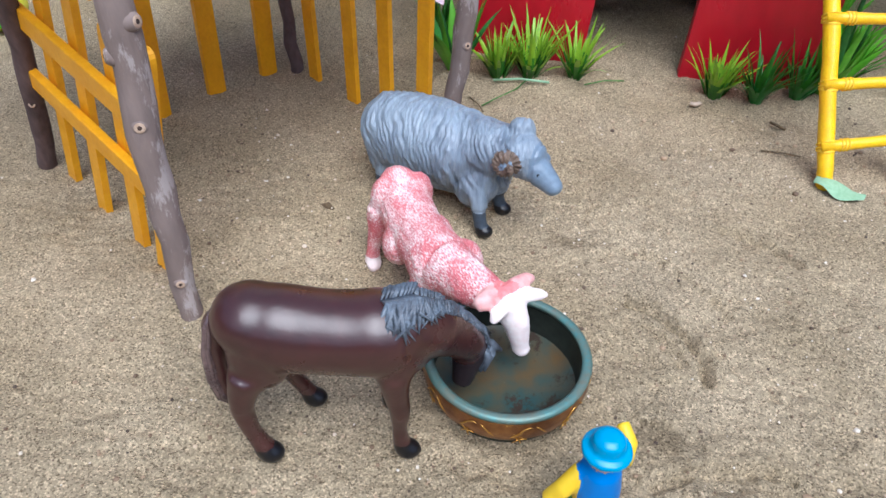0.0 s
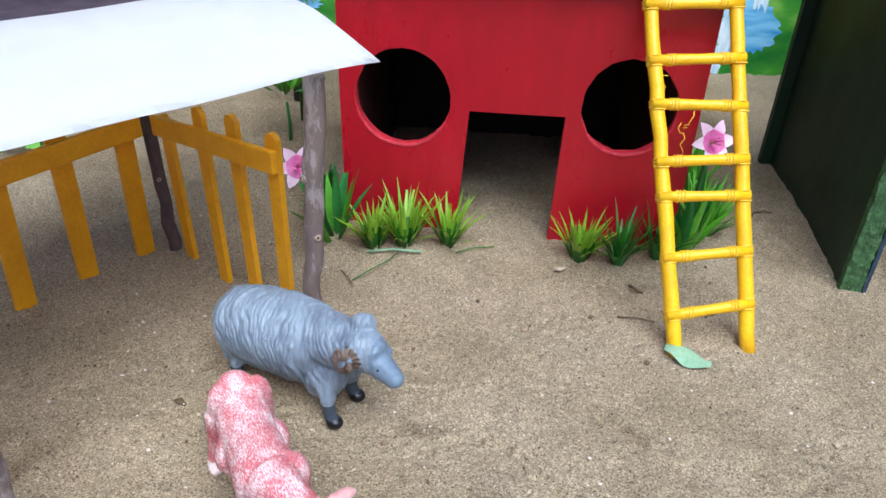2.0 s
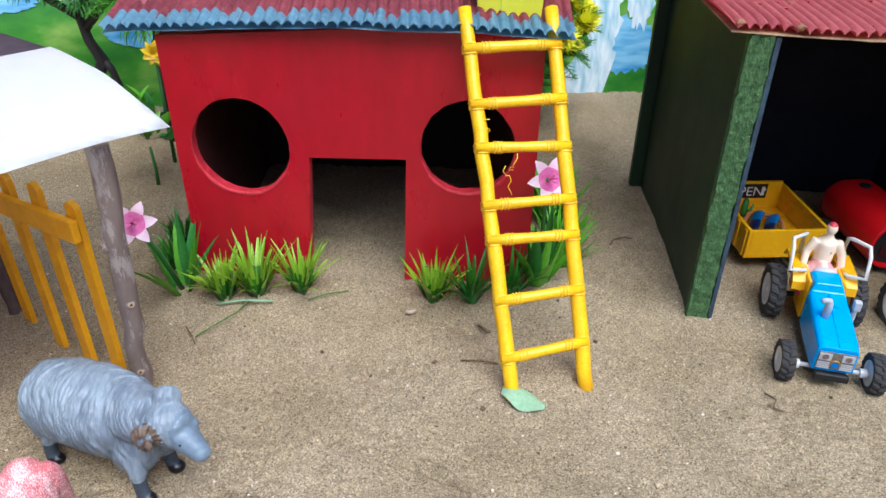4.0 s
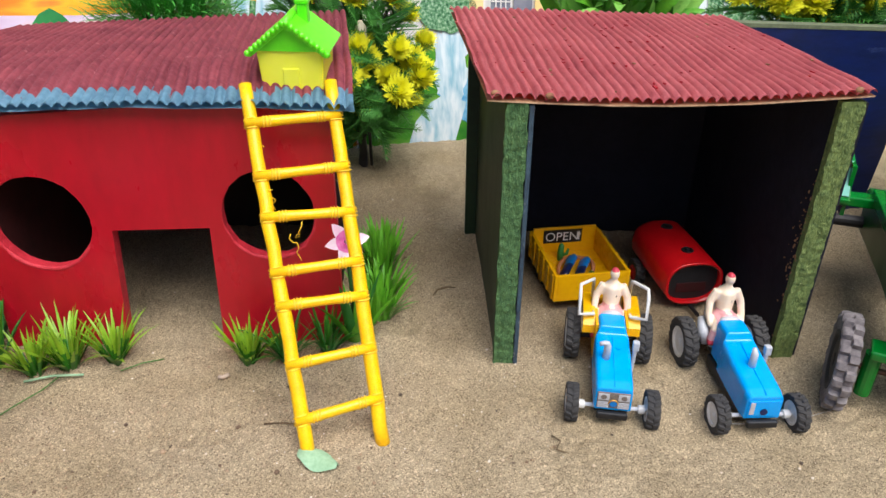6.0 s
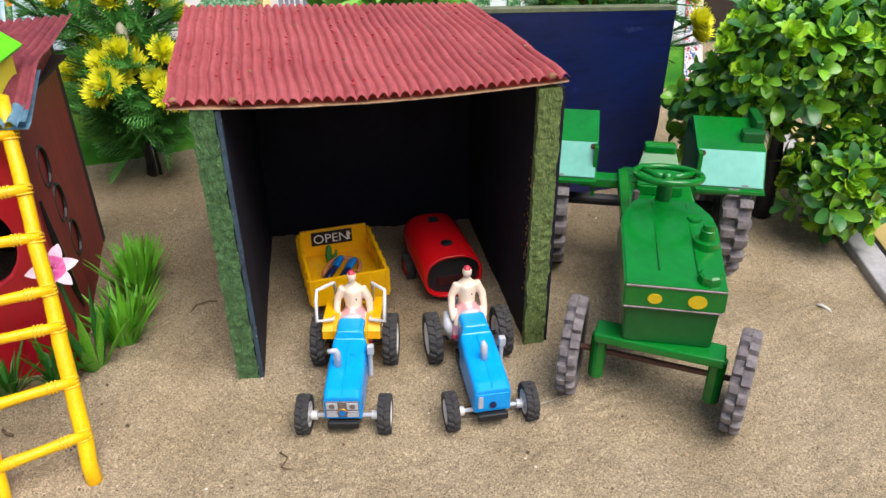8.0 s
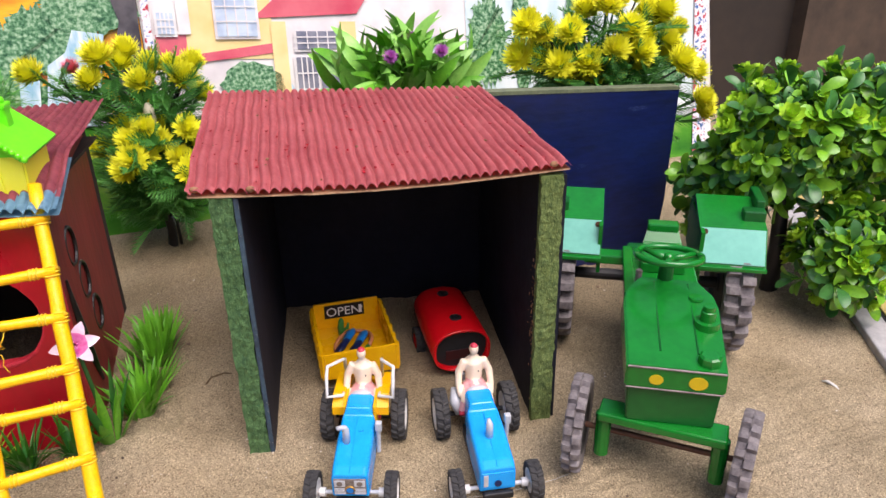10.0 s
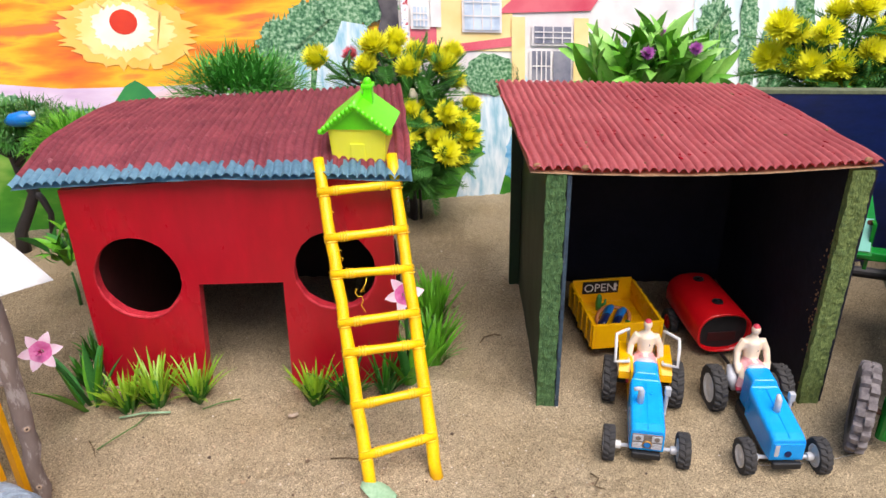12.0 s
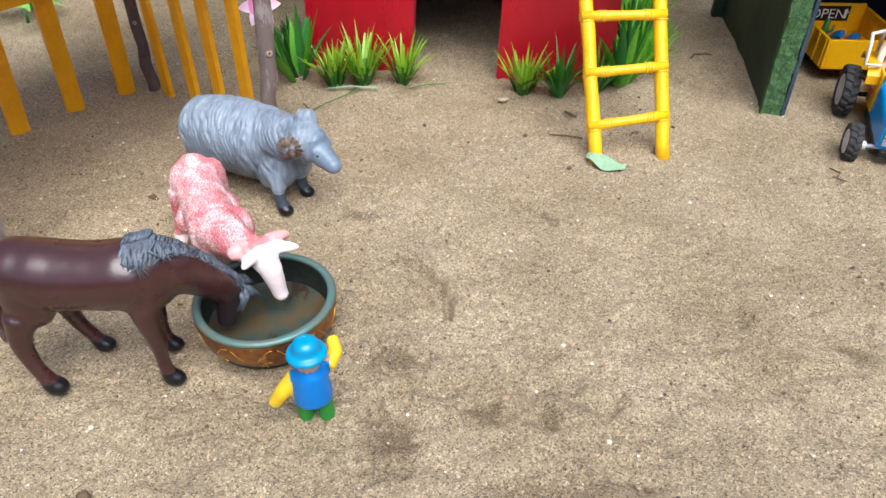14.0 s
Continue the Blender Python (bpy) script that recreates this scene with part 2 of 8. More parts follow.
M_HOOF = mat("black_plastic", lin(26, 26, 30), lin(16, 16, 18), 90, 0.3)
M_SHEEP = mat("blue_grey_rubber", lin(152, 167, 180), lin(104, 116, 130), 90, 0.38, 0.7, 1100, stretch=(1, 0.3, 0.22), turn=25, relief=0.0009, spec=0.6)
M_SHEEPFACE = mat("smooth_blue_grey_rubber", lin(132, 154, 172), lin(106, 120, 136), 60, 0.36, 0.2, 500, spec=0.6)
M_SHEEPLEG = mat("slate_rubber", lin(70, 82, 94), lin(46, 54, 64), 60, 0.45)
M_HORN = mat("brown_horn_rubber", lin(142, 124, 108), lin(74, 58, 48), 260, 0.5)
M_COW = cow_material()
M_COWWHITE = mat("white_rubber", lin(250, 242, 238), lin(240, 214, 208), 50, 0.6, 0.3, 400)
M_COWEAR = mat("pale_pink_rubber", lin(242, 206, 198), lin(224, 140, 138), 60, 0.6, 0.3, 300)
M_RIM = mat("verdigris_rim", lin(86, 142, 140), lin(120, 120, 104), 60, 0.45, 0.2, 300, metal=0.4)
M_BRASS = mat("tarnished_brass", lin(176, 126, 70), lin(112, 70, 52), 45, 0.34, 0.2, 200, metal=0.75, wear=lin(220, 172, 96), wear_at=0.58)
M_BRASSLINE = mat("bright_brass_line", lin(226, 180, 92), lin(180, 130, 60), 100, 0.35, metal=0.8)
M_BOWLIN = mat("dark_bowl_inside", lin(58, 66, 58), lin(40, 44, 40), 40, 0.5, metal=0.3)
M_BOWLFLOOR = mat("mottled_bowl_floor", lin(92, 70, 36), lin(20, 72, 74), 17, 0.3, 0.3, 200, metal=0.0, wear=lin(52, 40, 28), wear_at=0.56, spec=0.35)
M_SKYBLUE = mat("bright_cyan_plastic", lin(8, 152, 200), lin(6, 140, 188), 40, 0.3)
M_DOLLBLUE = mat("royal_blue_plastic", lin(8, 122, 204), lin(8, 112, 190), 40, 0.35)
M_DOLLYELLOW = mat("yellow_plastic", lin(240, 204, 44), lin(226, 186, 30), 40, 0.35)
M_DOLLGREEN = mat("green_plastic_legs", lin(40, 150, 56), lin(30, 130, 46), 40, 0.35)
M_DOLLFACE = mat("tan_plastic", lin(214, 160, 132), None, 40, 0.45)
M_TBLUE = mat("blue_tractor_plastic", lin(0, 166, 246), lin(0, 152, 236), 40, 0.24, 0.05, 200, spec=0.5)
M_TYELLOW = mat("yellow_tractor_plastic", lin(244, 186, 4), lin(232, 170, 2), 40, 0.28, 0.05, 200)
M_BLACKPL = mat("matt_black_plastic", lin(30, 31, 34), lin(20, 20, 22), 60, 0.5)
M_TYRE = mat("dusty_black_tyre", lin(44, 44, 46), lin(66, 64, 62), 120, 0.8, 0.3, 500)
M_RIMWHITE = mat("white_plastic_rim", lin(226, 226, 224), lin(206, 204, 200), 60, 0.35)
M_CHROME = mat("grey_white_plastic", lin(206, 208, 212), lin(176, 180, 186), 80, 0.3)
M_FIGURE = mat("cream_plastic_figure", lin(246, 228, 204), lin(238, 214, 188), 60, 0.45, trans=0.15)
M_FIGPINK = mat("pale_pink_plastic", lin(236, 184, 184), lin(222, 150, 156), 60, 0.45)
M_FIGRED = mat("pink_red_plastic", lin(206, 66, 84), lin(190, 50, 70), 60, 0.45)
M_TANK = mat("glossy_red_plastic", lin(206, 16, 24), lin(190, 12, 20), 30, 0.22, 0.04, 200, spec=0.6)
M_STICKER = mat("black_sticker", lin(22, 20, 20), None, 60, 0.4)
M_WHITEINK = mat("white_ink", lin(235, 235, 230), None, 60, 0.5)
M_GRILLE = mat("silver_grille_print", lin(150, 140, 132), lin(70, 62, 58), 500, 0.35, stretch=(1, 1, 3))
M_GT = mat("green_enamel", lin(0, 126, 38), lin(0, 108, 32), 24, 0.2, 0.08, 200, spec=0.6, wear=lin(120, 116, 112), wear_at=0.765)
M_GTDARK = mat("dark_green_enamel", lin(4, 100, 38), lin(4, 84, 32), 24, 0.35, wear=lin(110, 110, 106), wear_at=0.75)
M_TURQ = mat("pale_turquoise_panel", lin(118, 196, 176), lin(100, 178, 160), 30, 0.35, wear=lin(170, 150, 150), wear_at=0.7)
M_CHIP = mat("bare_metal_edge", lin(150, 140, 140), lin(96, 84, 84), 150, 0.5, metal=0.4)
M_GTYRE = mat("dusty_grey_tyre", lin(140, 133, 132), lin(92, 86, 88), 70, 0.75, 0.4, 400)
M_GTHUB = mat("dark_hub", lin(46, 44, 46), None, 60, 0.6)
M_DOT = mat("yellow_dot", lin(222, 192, 24), None, 60, 0.4)
M_RUST = mat("rusty_rod", lin(104, 70, 52), lin(70, 48, 40), 120, 0.7, metal=0.4)
M_NAVY = mat("navy_paint", lin(22, 36, 92), lin(12, 22, 54), 34, 0.34, 0.5, 160, stretch=(0.25, 1, 1), wear=lin(52, 66, 108), wear_at=0.63)
M_NAVYEDGE = mat("green_grey_edge", lin(120, 128, 96), lin(84, 92, 70), 60, 0.7, 0.4, 300)
M_BHWALL = mat("lime_yellow_plastic", lin(254, 255, 84), lin(252, 254, 66), 40, 0.3, trans=0.4)
M_BHROOF = mat("bright_green_plastic", lin(112, 236, 30), lin(92, 222, 22), 40, 0.3, trans=0.3)
M_LEAFPALE = mat("pale_green_leaf", lin(162, 196, 160), lin(130, 168, 130), 80, 0.6)
M_GRASS = mat("green_plastic_grass", lin(62, 128, 30), lin(34, 92, 26), 60, 0.42, jitter=0.15)
M_GRASSTIP = mat("yellow_green_grass_tips", lin(150, 186, 42), lin(104, 156, 36), 60, 0.42)
M_GRASSDK = mat("dark_green_plastic_grass", lin(62, 136, 56), lin(42, 108, 46), 60, 0.45)
M_BRIGHTGRASS = mat("bright_green_plastic_grass", lin(112, 184, 44), lin(76, 150, 36), 60, 0.42)
M_STEM = mat("black_plastic_stem", lin(34, 32, 34), lin(52, 48, 50), 60, 0.5)
M_STEMGREEN = mat("green_plastic_stem", lin(46, 104, 44), None, 60, 0.5)
M_PETALPINK = mat("magenta_petal", lin(222, 70, 158), lin(238, 150, 200), 60, 0.5)
M_PETALWHITE = mat("white_pink_petal", lin(246, 230, 238), lin(240, 196, 220), 50, 0.5)
M_PURPLE = mat("purple_flower", lin(212, 134, 204), lin(186, 100, 184), 90, 0.55)
M_CORAL = mat("coral_flower", lin(222, 96, 128), lin(236, 150, 150), 90, 0.55)
M_YFLOWER = mat("yellow_green_flower", lin(250, 246, 58), lin(234, 234, 46), 60, 0.5, jitter=0.08)
M_FERN = mat("fern_green_plastic", lin(54, 120, 52), lin(92, 158, 58), 60, 0.5, jitter=0.2)
M_SHRUB = mat("shrub_leaf_green", lin(132, 188, 44), lin(80, 144, 38), 50, 0.3, jitter=0.3)
M_SHRUBDK = mat("shrub_leaf_deep_green", lin(66, 128, 56), lin(42, 92, 44), 50, 0.36, jitter=0.3)
M_SHRUBTIP = mat("lime_bud", lin(176, 214, 48), lin(146, 196, 44), 80, 0.45)
M_BALLGRASS = mat("fine_grass_green", lin(88, 172, 62), lin(56, 136, 50), 60, 0.5)
M_PURPLEAF = mat("fresh_green_leaf", lin(150, 206, 92), lin(104, 174, 70), 50, 0.42, jitter=0.15)
M_STRAW = mat("dry_straw", lin(120, 100, 70), lin(80, 66, 48), 200, 0.8)
M_GRASSBIT = mat("cut_green_grass", lin(90, 132, 60), lin(64, 104, 50), 200, 0.7)
M_WALLBROWN = mat("brown_mud_wall", lin(92, 76, 62), lin(64, 54, 46), 6, 0.9, 0.8, 60)
M_WALLDARK = mat("dark_brown_board", lin(58, 48, 40), lin(44, 38, 34), 6, 0.8, 0.3, 60)
M_KERB = mat("grey_white_strip", lin(190, 188, 186), lin(150, 148, 150), 30, 0.5)
M_YELLOWMAT = mat("yellow_sheet", lin(196, 176, 108), lin(178, 158, 96), 20, 0.6)
M_FEATHER = mat("white_feather", lin(225, 222, 215), None, 60, 0.8)

# ---- building helpers; lengths below are in decimetres, the unit U turns them into metres ----
U = 0.1


def part(name, bm, material, parent=None, label="", smooth=False, loc=(0, 0, 0), rot=(0, 0, 0)):
    """Links a bmesh as one mesh object under a thing, a part or nothing."""
    bmesh.ops.recalc_face_normals(bm, faces=bm.faces)
    me = bpy.data.meshes.new(name)
    bm.to_mesh(me)
    bm.free()
    me.transform(Matrix.Scale(U, 4))
    for m in material if isinstance(material, (list, tuple)) else [material]:
        me.materials.append(m)
    if smooth:
        me.shade_smooth()
    ob = new(name, me)
    ob.parent = parent
    ob.matrix_basis = pose(loc[0] * U, loc[1] * U, loc[2] * U, *rot)
    if label:
        ob["label"] = label
    return ob


def twin(ob, parent=None, loc=(0, 0, 0), rot=(0, 0, 0), size=1.0):
    """Another object on the same mesh."""
    o = new(ob.name.split(".")[0], ob.data)
    o.parent = parent
    o.matrix_basis = pose(loc[0] * U, loc[1] * U, loc[2] * U, *rot) @ Matrix.Scale(size, 4)
    return o


def thing(name, label, category, loc=(0, 0, 0), rot=(0, 0, 0), group="", kind="", size=1.0):
    ob = new(name)
    ob.empty_display_size = 0.01
    ob.matrix_basis = pose(loc[0] * U, loc[1] * U, loc[2] * U, *rot) @ Matrix.Scale(size, 4)
    return tagged(ob, label, category, group, kind)


def faces_of(bm, verts, slot):
    vs = set(verts)
    for f in bm.faces:
        if f.material_index == 0 and slot and all(v in vs for v in f.verts):
            f.material_index = slot


def box(bm, x0, x1, y0, y1, z0, z1, bevel=0.0, m=None, slot=0):
    r = bmesh.ops.create_cube(bm, size=1.0)
    vs = r["verts"]
    bmesh.ops.scale(bm, vec=(x1 - x0, y1 - y0, z1 - z0), verts=vs)
    bmesh.ops.translate(bm, vec=((x0 + x1) / 2, (y0 + y1) / 2, (z0 + z1) / 2), verts=vs)
    if m is not None:
        bmesh.ops.transform(bm, matrix=m, verts=vs)
    if slot:
        faces_of(bm, vs, slot)
    if bevel:
        es = list({e for v in vs for e in v.link_edges})
        bmesh.ops.bevel(bm, geom=es, offset=bevel, segments=2, profile=0.5, affect="EDGES", material=-1)


def rod(bm, p0, p1, r0, r1=None, seg=10, slot=0, caps=True):
    """A tapered rod between two points."""
    p0, p1 = Vector(p0), Vector(p1)
    d = p1 - p0
    r = bmesh.ops.create_cone(bm, cap_ends=caps, segments=seg, radius1=r0, radius2=r0 if r1 is None else r1, depth=d.length)
    m = Matrix.Translation((p0 + p1) / 2) @ d.to_track_quat("Z", "Y").to_matrix().to_4x4()
    bmesh.ops.transform(bm, matrix=m, verts=r["verts"])
    if slot:
        faces_of(bm, r["verts"], slot)


def tube(bm, pts, radii, seg=8, slot=0, flat=1.0):
    """A bent tube through points."""
    pts = [Vector(p) for p in pts]
    radii = radii if isinstance(radii, (list, tuple)) else [radii] * len(pts)
    rings = []
    ref = None
    for i, p in enumerate(pts):
        d = (pts[min(i + 1, len(pts) - 1)] - pts[max(i - 1, 0)]).normalized()
        if ref is None:
            ref = d.orthogonal().normalized()
        ref = (ref - d * ref.dot(d)).normalized()
        s = d.cross(ref)
        rings.append([bm.verts.new(p + (ref * math.cos(a) + s * math.sin(a) * flat) * radii[i]) for a in (2 * math.pi * k / seg for k in range(seg))])
    for a, b in zip(rings, rings[1:]):
        for k in range(seg):
            f = bm.faces.new((a[k], a[(k + 1) % seg], b[(k + 1) % seg], b[k]))
            f.material_index = slot
    for ring in (rings[0], rings[-1]):
        bm.faces.new(ring).material_index = slot


def ball(bm, c, r, seg=16, slot=0, m=None):
    v = bmesh.ops.create_uvsphere(bm, u_segments=seg, v_segments=max(6, seg // 2), radius=1.0)["verts"]
    r = r if isinstance(r, (list, tuple)) else (r, r, r)
    bmesh.ops.scale(bm, vec=r, verts=v)
    if m is not None:
        bmesh.ops.transform(bm, matrix=m, verts=v)
    bmesh.ops.translate(bm, vec=c, verts=v)
    if slot:
        faces_of(bm, v, slot)


def lathe(bm, profile, seg=48, slot=0, closed=False, caps=True):
    """Turns a profile of (radius, height) round z."""
    rings = []
    for r, z in profile:
        rings.append([bm.verts.new((r * math.cos(2 * math.pi * k / seg), r * math.sin(2 * math.pi * k / seg), z)) for k in range(seg)])
    pairs = list(zip(rings, rings[1:])) + ([(rings[-1], rings[0])] if closed else [])
    for a, b in pairs:
        for k in range(seg):
            bm.faces.new((a[k], a[(k + 1) % seg], b[(k + 1) % seg], b[k])).material_index = slot
    if caps and not closed:
        for ring in (rings[0], rings[-1]):
            if (ring[0].co - ring[seg // 2].co).length > 1e-5:
                bm.faces.new(ring).material_index = slot


def slab(bm, outline, y0, y1, holes=(), slot=0, side=0):
    """A board in the xz plane with holes cut right through it, from y0 to y1."""
    fills = []
    for y in (y0, y1):
        edges = []
        loops = []
        for loop in (outline, *holes):
            vs = [bm.verts.new((x, y, z)) for x, z in loop]
            loops.append(vs)
            edges += [bm.edges.new((vs[i], vs[(i + 1) % len(vs)])) for i in range(len(vs))]
        r = bmesh.ops.triangle_fill(bm, use_beauty=True, use_dissolve=False, edges=edges)
        for g in r["geom"]:
            if isinstance(g, bmesh.types.BMFace):
                g.material_index = slot
        fills.append(loops)
    for a, b in zip(*fills):
        for i in range(len(a)):
            j = (i + 1) % len(a)
            bm.faces.new((a[i], a[j], b[j], b[i])).material_index = side


rng = random.Random(7)


# ---- ground ----
def ground():
    def spread(lo, hi, step):
        mid = list(np.arange(lo, hi, step))
        out = [step * 1.6 ** k for k in range(1, 24)]
        left, right, a, b = [], [], lo, hi
        for s in out:
            a -= s
            left.append(a)
        for s in out:
            right.append(b)
            b += s
        return np.array(left[::-1] + mid + right)

    def finer(a, lo, hi, k):
        out = []
        for p, q in zip(a, a[1:]):
            out += [p + (q - p) * i / k for i in range(k if lo < p < hi else 1)]
        return np.array(out + [a[-1]])

    xs, ys = finer(spread(-2.2, 11.2, 0.036), 0.2, 5.6, 2), finer(spread(0.3, 8.8, 0.036), 0.7, 4.2, 2)
    xs, ys = finer(xs, 1.7, 3.3, 2), finer(ys, 1.7, 3.6, 2)
    nx, ny = len(xs), len(ys)
    co = np.zeros((nx * ny, 3))
    X, Y = np.meshgrid(xs, ys, indexing="ij")
    co[:, 0], co[:, 1] = X.ravel() * U, Y.ravel() * U
    # scrape marks and pits left in the sand: centre, radius, angles, depth
    arcs = [(2.06, 2.42, 0.43, -8, 70, 0.030), (2.03, 2.39, 0.37, 10, 55, 0.014), (2.70, 2.95, 0.46, 20, 80, 0.022), (1.95, 2.50, 0.78, 20, 62, 0.014), (2.25, 2.55, 0.62, 70, 125, 0.012), (2.5, 1.35, 0.62, 70, 125, 0.02)]
    pits = [(4.28, 5.09, 0.12), (2.14, 3.57, 0.05), (2.84, 2.79, 0.06), (2.64, 1.79, 0.09), (2.9, 1.75, 0.07), (2.44, 1.92, 0.07), (2.37, 2.09, 0.05), (2.25, 1.7, 0.12), (2.73, 2.34, 0.05), (2.82, 2.3, 0.04), (3.13, 1.81, 0.07), (3.9, 2.4, 0.10), (3.35, 4.45, 0.07), (4.42, 8.34, 0.16), (3.65, 3.0, 0.08), (4.4, 2.1, 0.06), (2.69, 4.64, 0.06)]
    damp = np.zeros(nx * ny)
    wet = [(2.23, 1.65, 0.16, 0.17), (2.64, 1.79, 0.09, 0.08), (2.93, 1.37, 0.36, 0.09), (2.9, 1.75, 0.05, 0.06), (2.24, 2.09, 0.12, 0.1), (1.97, 3.25, 0.1, 0.06), (4.36, 2.1, 0.08, 0.07)]
    # browner shade painted into the sand at the back of the bed: centre, radii, strength
    back_shade = [(4.45, 7.1, 0.8, 1.7, 0.75), (0.3, 6.7, 1.3, 1.3, 0.7), (8.3, 6.2, 1.6, 1.1, 0.4), (5.9, 5.7, 1.0, 1.1, 0.35)]
    for i in range(nx * ny):
        x, y = X.flat[i], Y.flat[i]
        if -4 < x < 13 and -2 < y < 10.5:
            z = 0.035 * noise.noise((x * 0.9, y * 0.9, 0.3)) + 0.018 * noise.noise((x * 4, y * 4, 1.7)) + 0.010 * noise.noise((x * 11, y * 11, 4.1))
            rough = max(0.0, noise.noise((x * 1.3, y * 1.3, 6.0)) + 0.25)
            z += (0.006 + 0.02 * rough) * noise.noise((x * 20, y * 20, 3.3)) + 0.006 * noise.noise((x * 38, y * 38, 8.1))
            for cx, cy, r, a0, a1, d in arcs:
                rr = math.hypot(x - cx, y - cy)
                if abs(rr - r) < 0.16:
                    a = math.degrees(math.atan2(y - cy, x - cx))
                    a = a if a0 <= a <= a1 else a + 360
                    if a0 <= a <= a1:
                        e = (rr - r) / 0.021 + 0.6 * noise.noise((x * 11, y * 11, 7.0)) + 0.5 * noise.noise((x * 40, y * 40, 2.0))
                        z += 2.0 * d * (0.75 + 0.6 * noise.noise((x * 30, y * 30, 1.0))) * (-math.exp(-e * e) + 0.6 * math.exp(-(e - 1.9) ** 2))
            for cx, cy, r in pits:
                e = ((x - cx) ** 2 + (y - cy) ** 2) / (r * r)
                if e < 5:
                    z += -0.35 * r * math.exp(-e * 1.5) * (1 + 0.6 * noise.noise((x * 12, y * 12, 2.0))) + 0.1 * r * math.exp(-(math.sqrt(e) - 1.3) ** 2 * 4)
            for cx, cy, ra, rb in wet:
                e = math.hypot((x - cx) / ra, (y - cy) / rb) + 0.55 * noise.noise((x * 5, y * 5, 2.2)) + 0.3 * noise.noise((x * 16, y * 16, 1.2))
                damp[i] = max(damp[i], min(0.85, max(0.0, (1.25 - e + 0.7 * noise.noise((x * 34, y * 34, 4.2))) * 1.3)))
            for cx, cy, ra, rb, k in back_shade:
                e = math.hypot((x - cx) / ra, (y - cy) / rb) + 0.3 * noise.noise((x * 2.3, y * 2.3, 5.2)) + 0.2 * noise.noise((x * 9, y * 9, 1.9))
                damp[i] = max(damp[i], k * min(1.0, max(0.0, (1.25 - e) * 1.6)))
            if 1.2 < x < 5 and 0.5 < y < 3.2:
                w = max(0.0, 0.5 - abs(y - 1.8) * 0.3)
                z += 0.045 * w * abs(noise.noise((x * 26, y * 26, 2.7))) * max(0.0, noise.noise((x * 2.1, y * 2.1, 3.0)) + 0.35)
                z += 0.06 * w * noise.noise((x * 7, y * 7, 9.0)) + 0.03 * w * noise.noise((x * 17, y * 17, 5.0))
            co[i, 2] = z * U
    idx = np.arange(nx * ny).reshape(nx, ny)
    faces = np.stack([idx[:-1, :-1], idx[1:, :-1], idx[1:, 1:], idx[:-1, 1:]], -1).reshape(-1, 4)
    me = bpy.data.meshes.new("ground")
    me.from_pydata(co.tolist(), [], faces.tolist())
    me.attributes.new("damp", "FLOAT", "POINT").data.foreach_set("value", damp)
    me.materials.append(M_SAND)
    me.shade_smooth()
    return tagged(new("ground", me), "brown river sand, loose and lightly scraped", "ground", kind="structure")


ground()


# ---- red house ----
def corrugated(x0, x1, y0, y1, period, depth, zf, nx_per=8, ny=24, thick=0.02, wobble=0.02):
    """A corrugated sheet with its flutes along y; zf(u, v) is its height. Slot 1 is the painted front strip."""
    bm = bmesh.new()
    n = int((x1 - x0) / period) * nx_per
    top = []
    for i in range(n + 1):
        u = i / n
        col = []
        for j in range(ny + 1):
            v = j / ny
            x, y = x0 + (x1 - x0) * u, y0 + (y1 - y0) * v
            w = depth * (2 * abs(math.cos(math.pi * (x - x0) / period)) ** 0.7 - 1) * (1 + 0.25 * noise.noise((x * 3, y * 3, 0)))
            col.append(bm.verts.new((x + wobble * noise.noise((x * 2, y * 2, 5)), y + (0.03 * noise.noise((x * 5, 0, v * 3)) if j in (0, ny) else 0), zf(u, v) + w)))
        top.append(col)
    for i in range(n):
        for j in range(ny):
            f = bm.faces.new((top[i][j], top[i + 1][j], top[i + 1][j + 1], top[i][j + 1]))
    bmesh.ops.solidify(bm, geom=bm.faces[:], thickness=thick)
    return bm


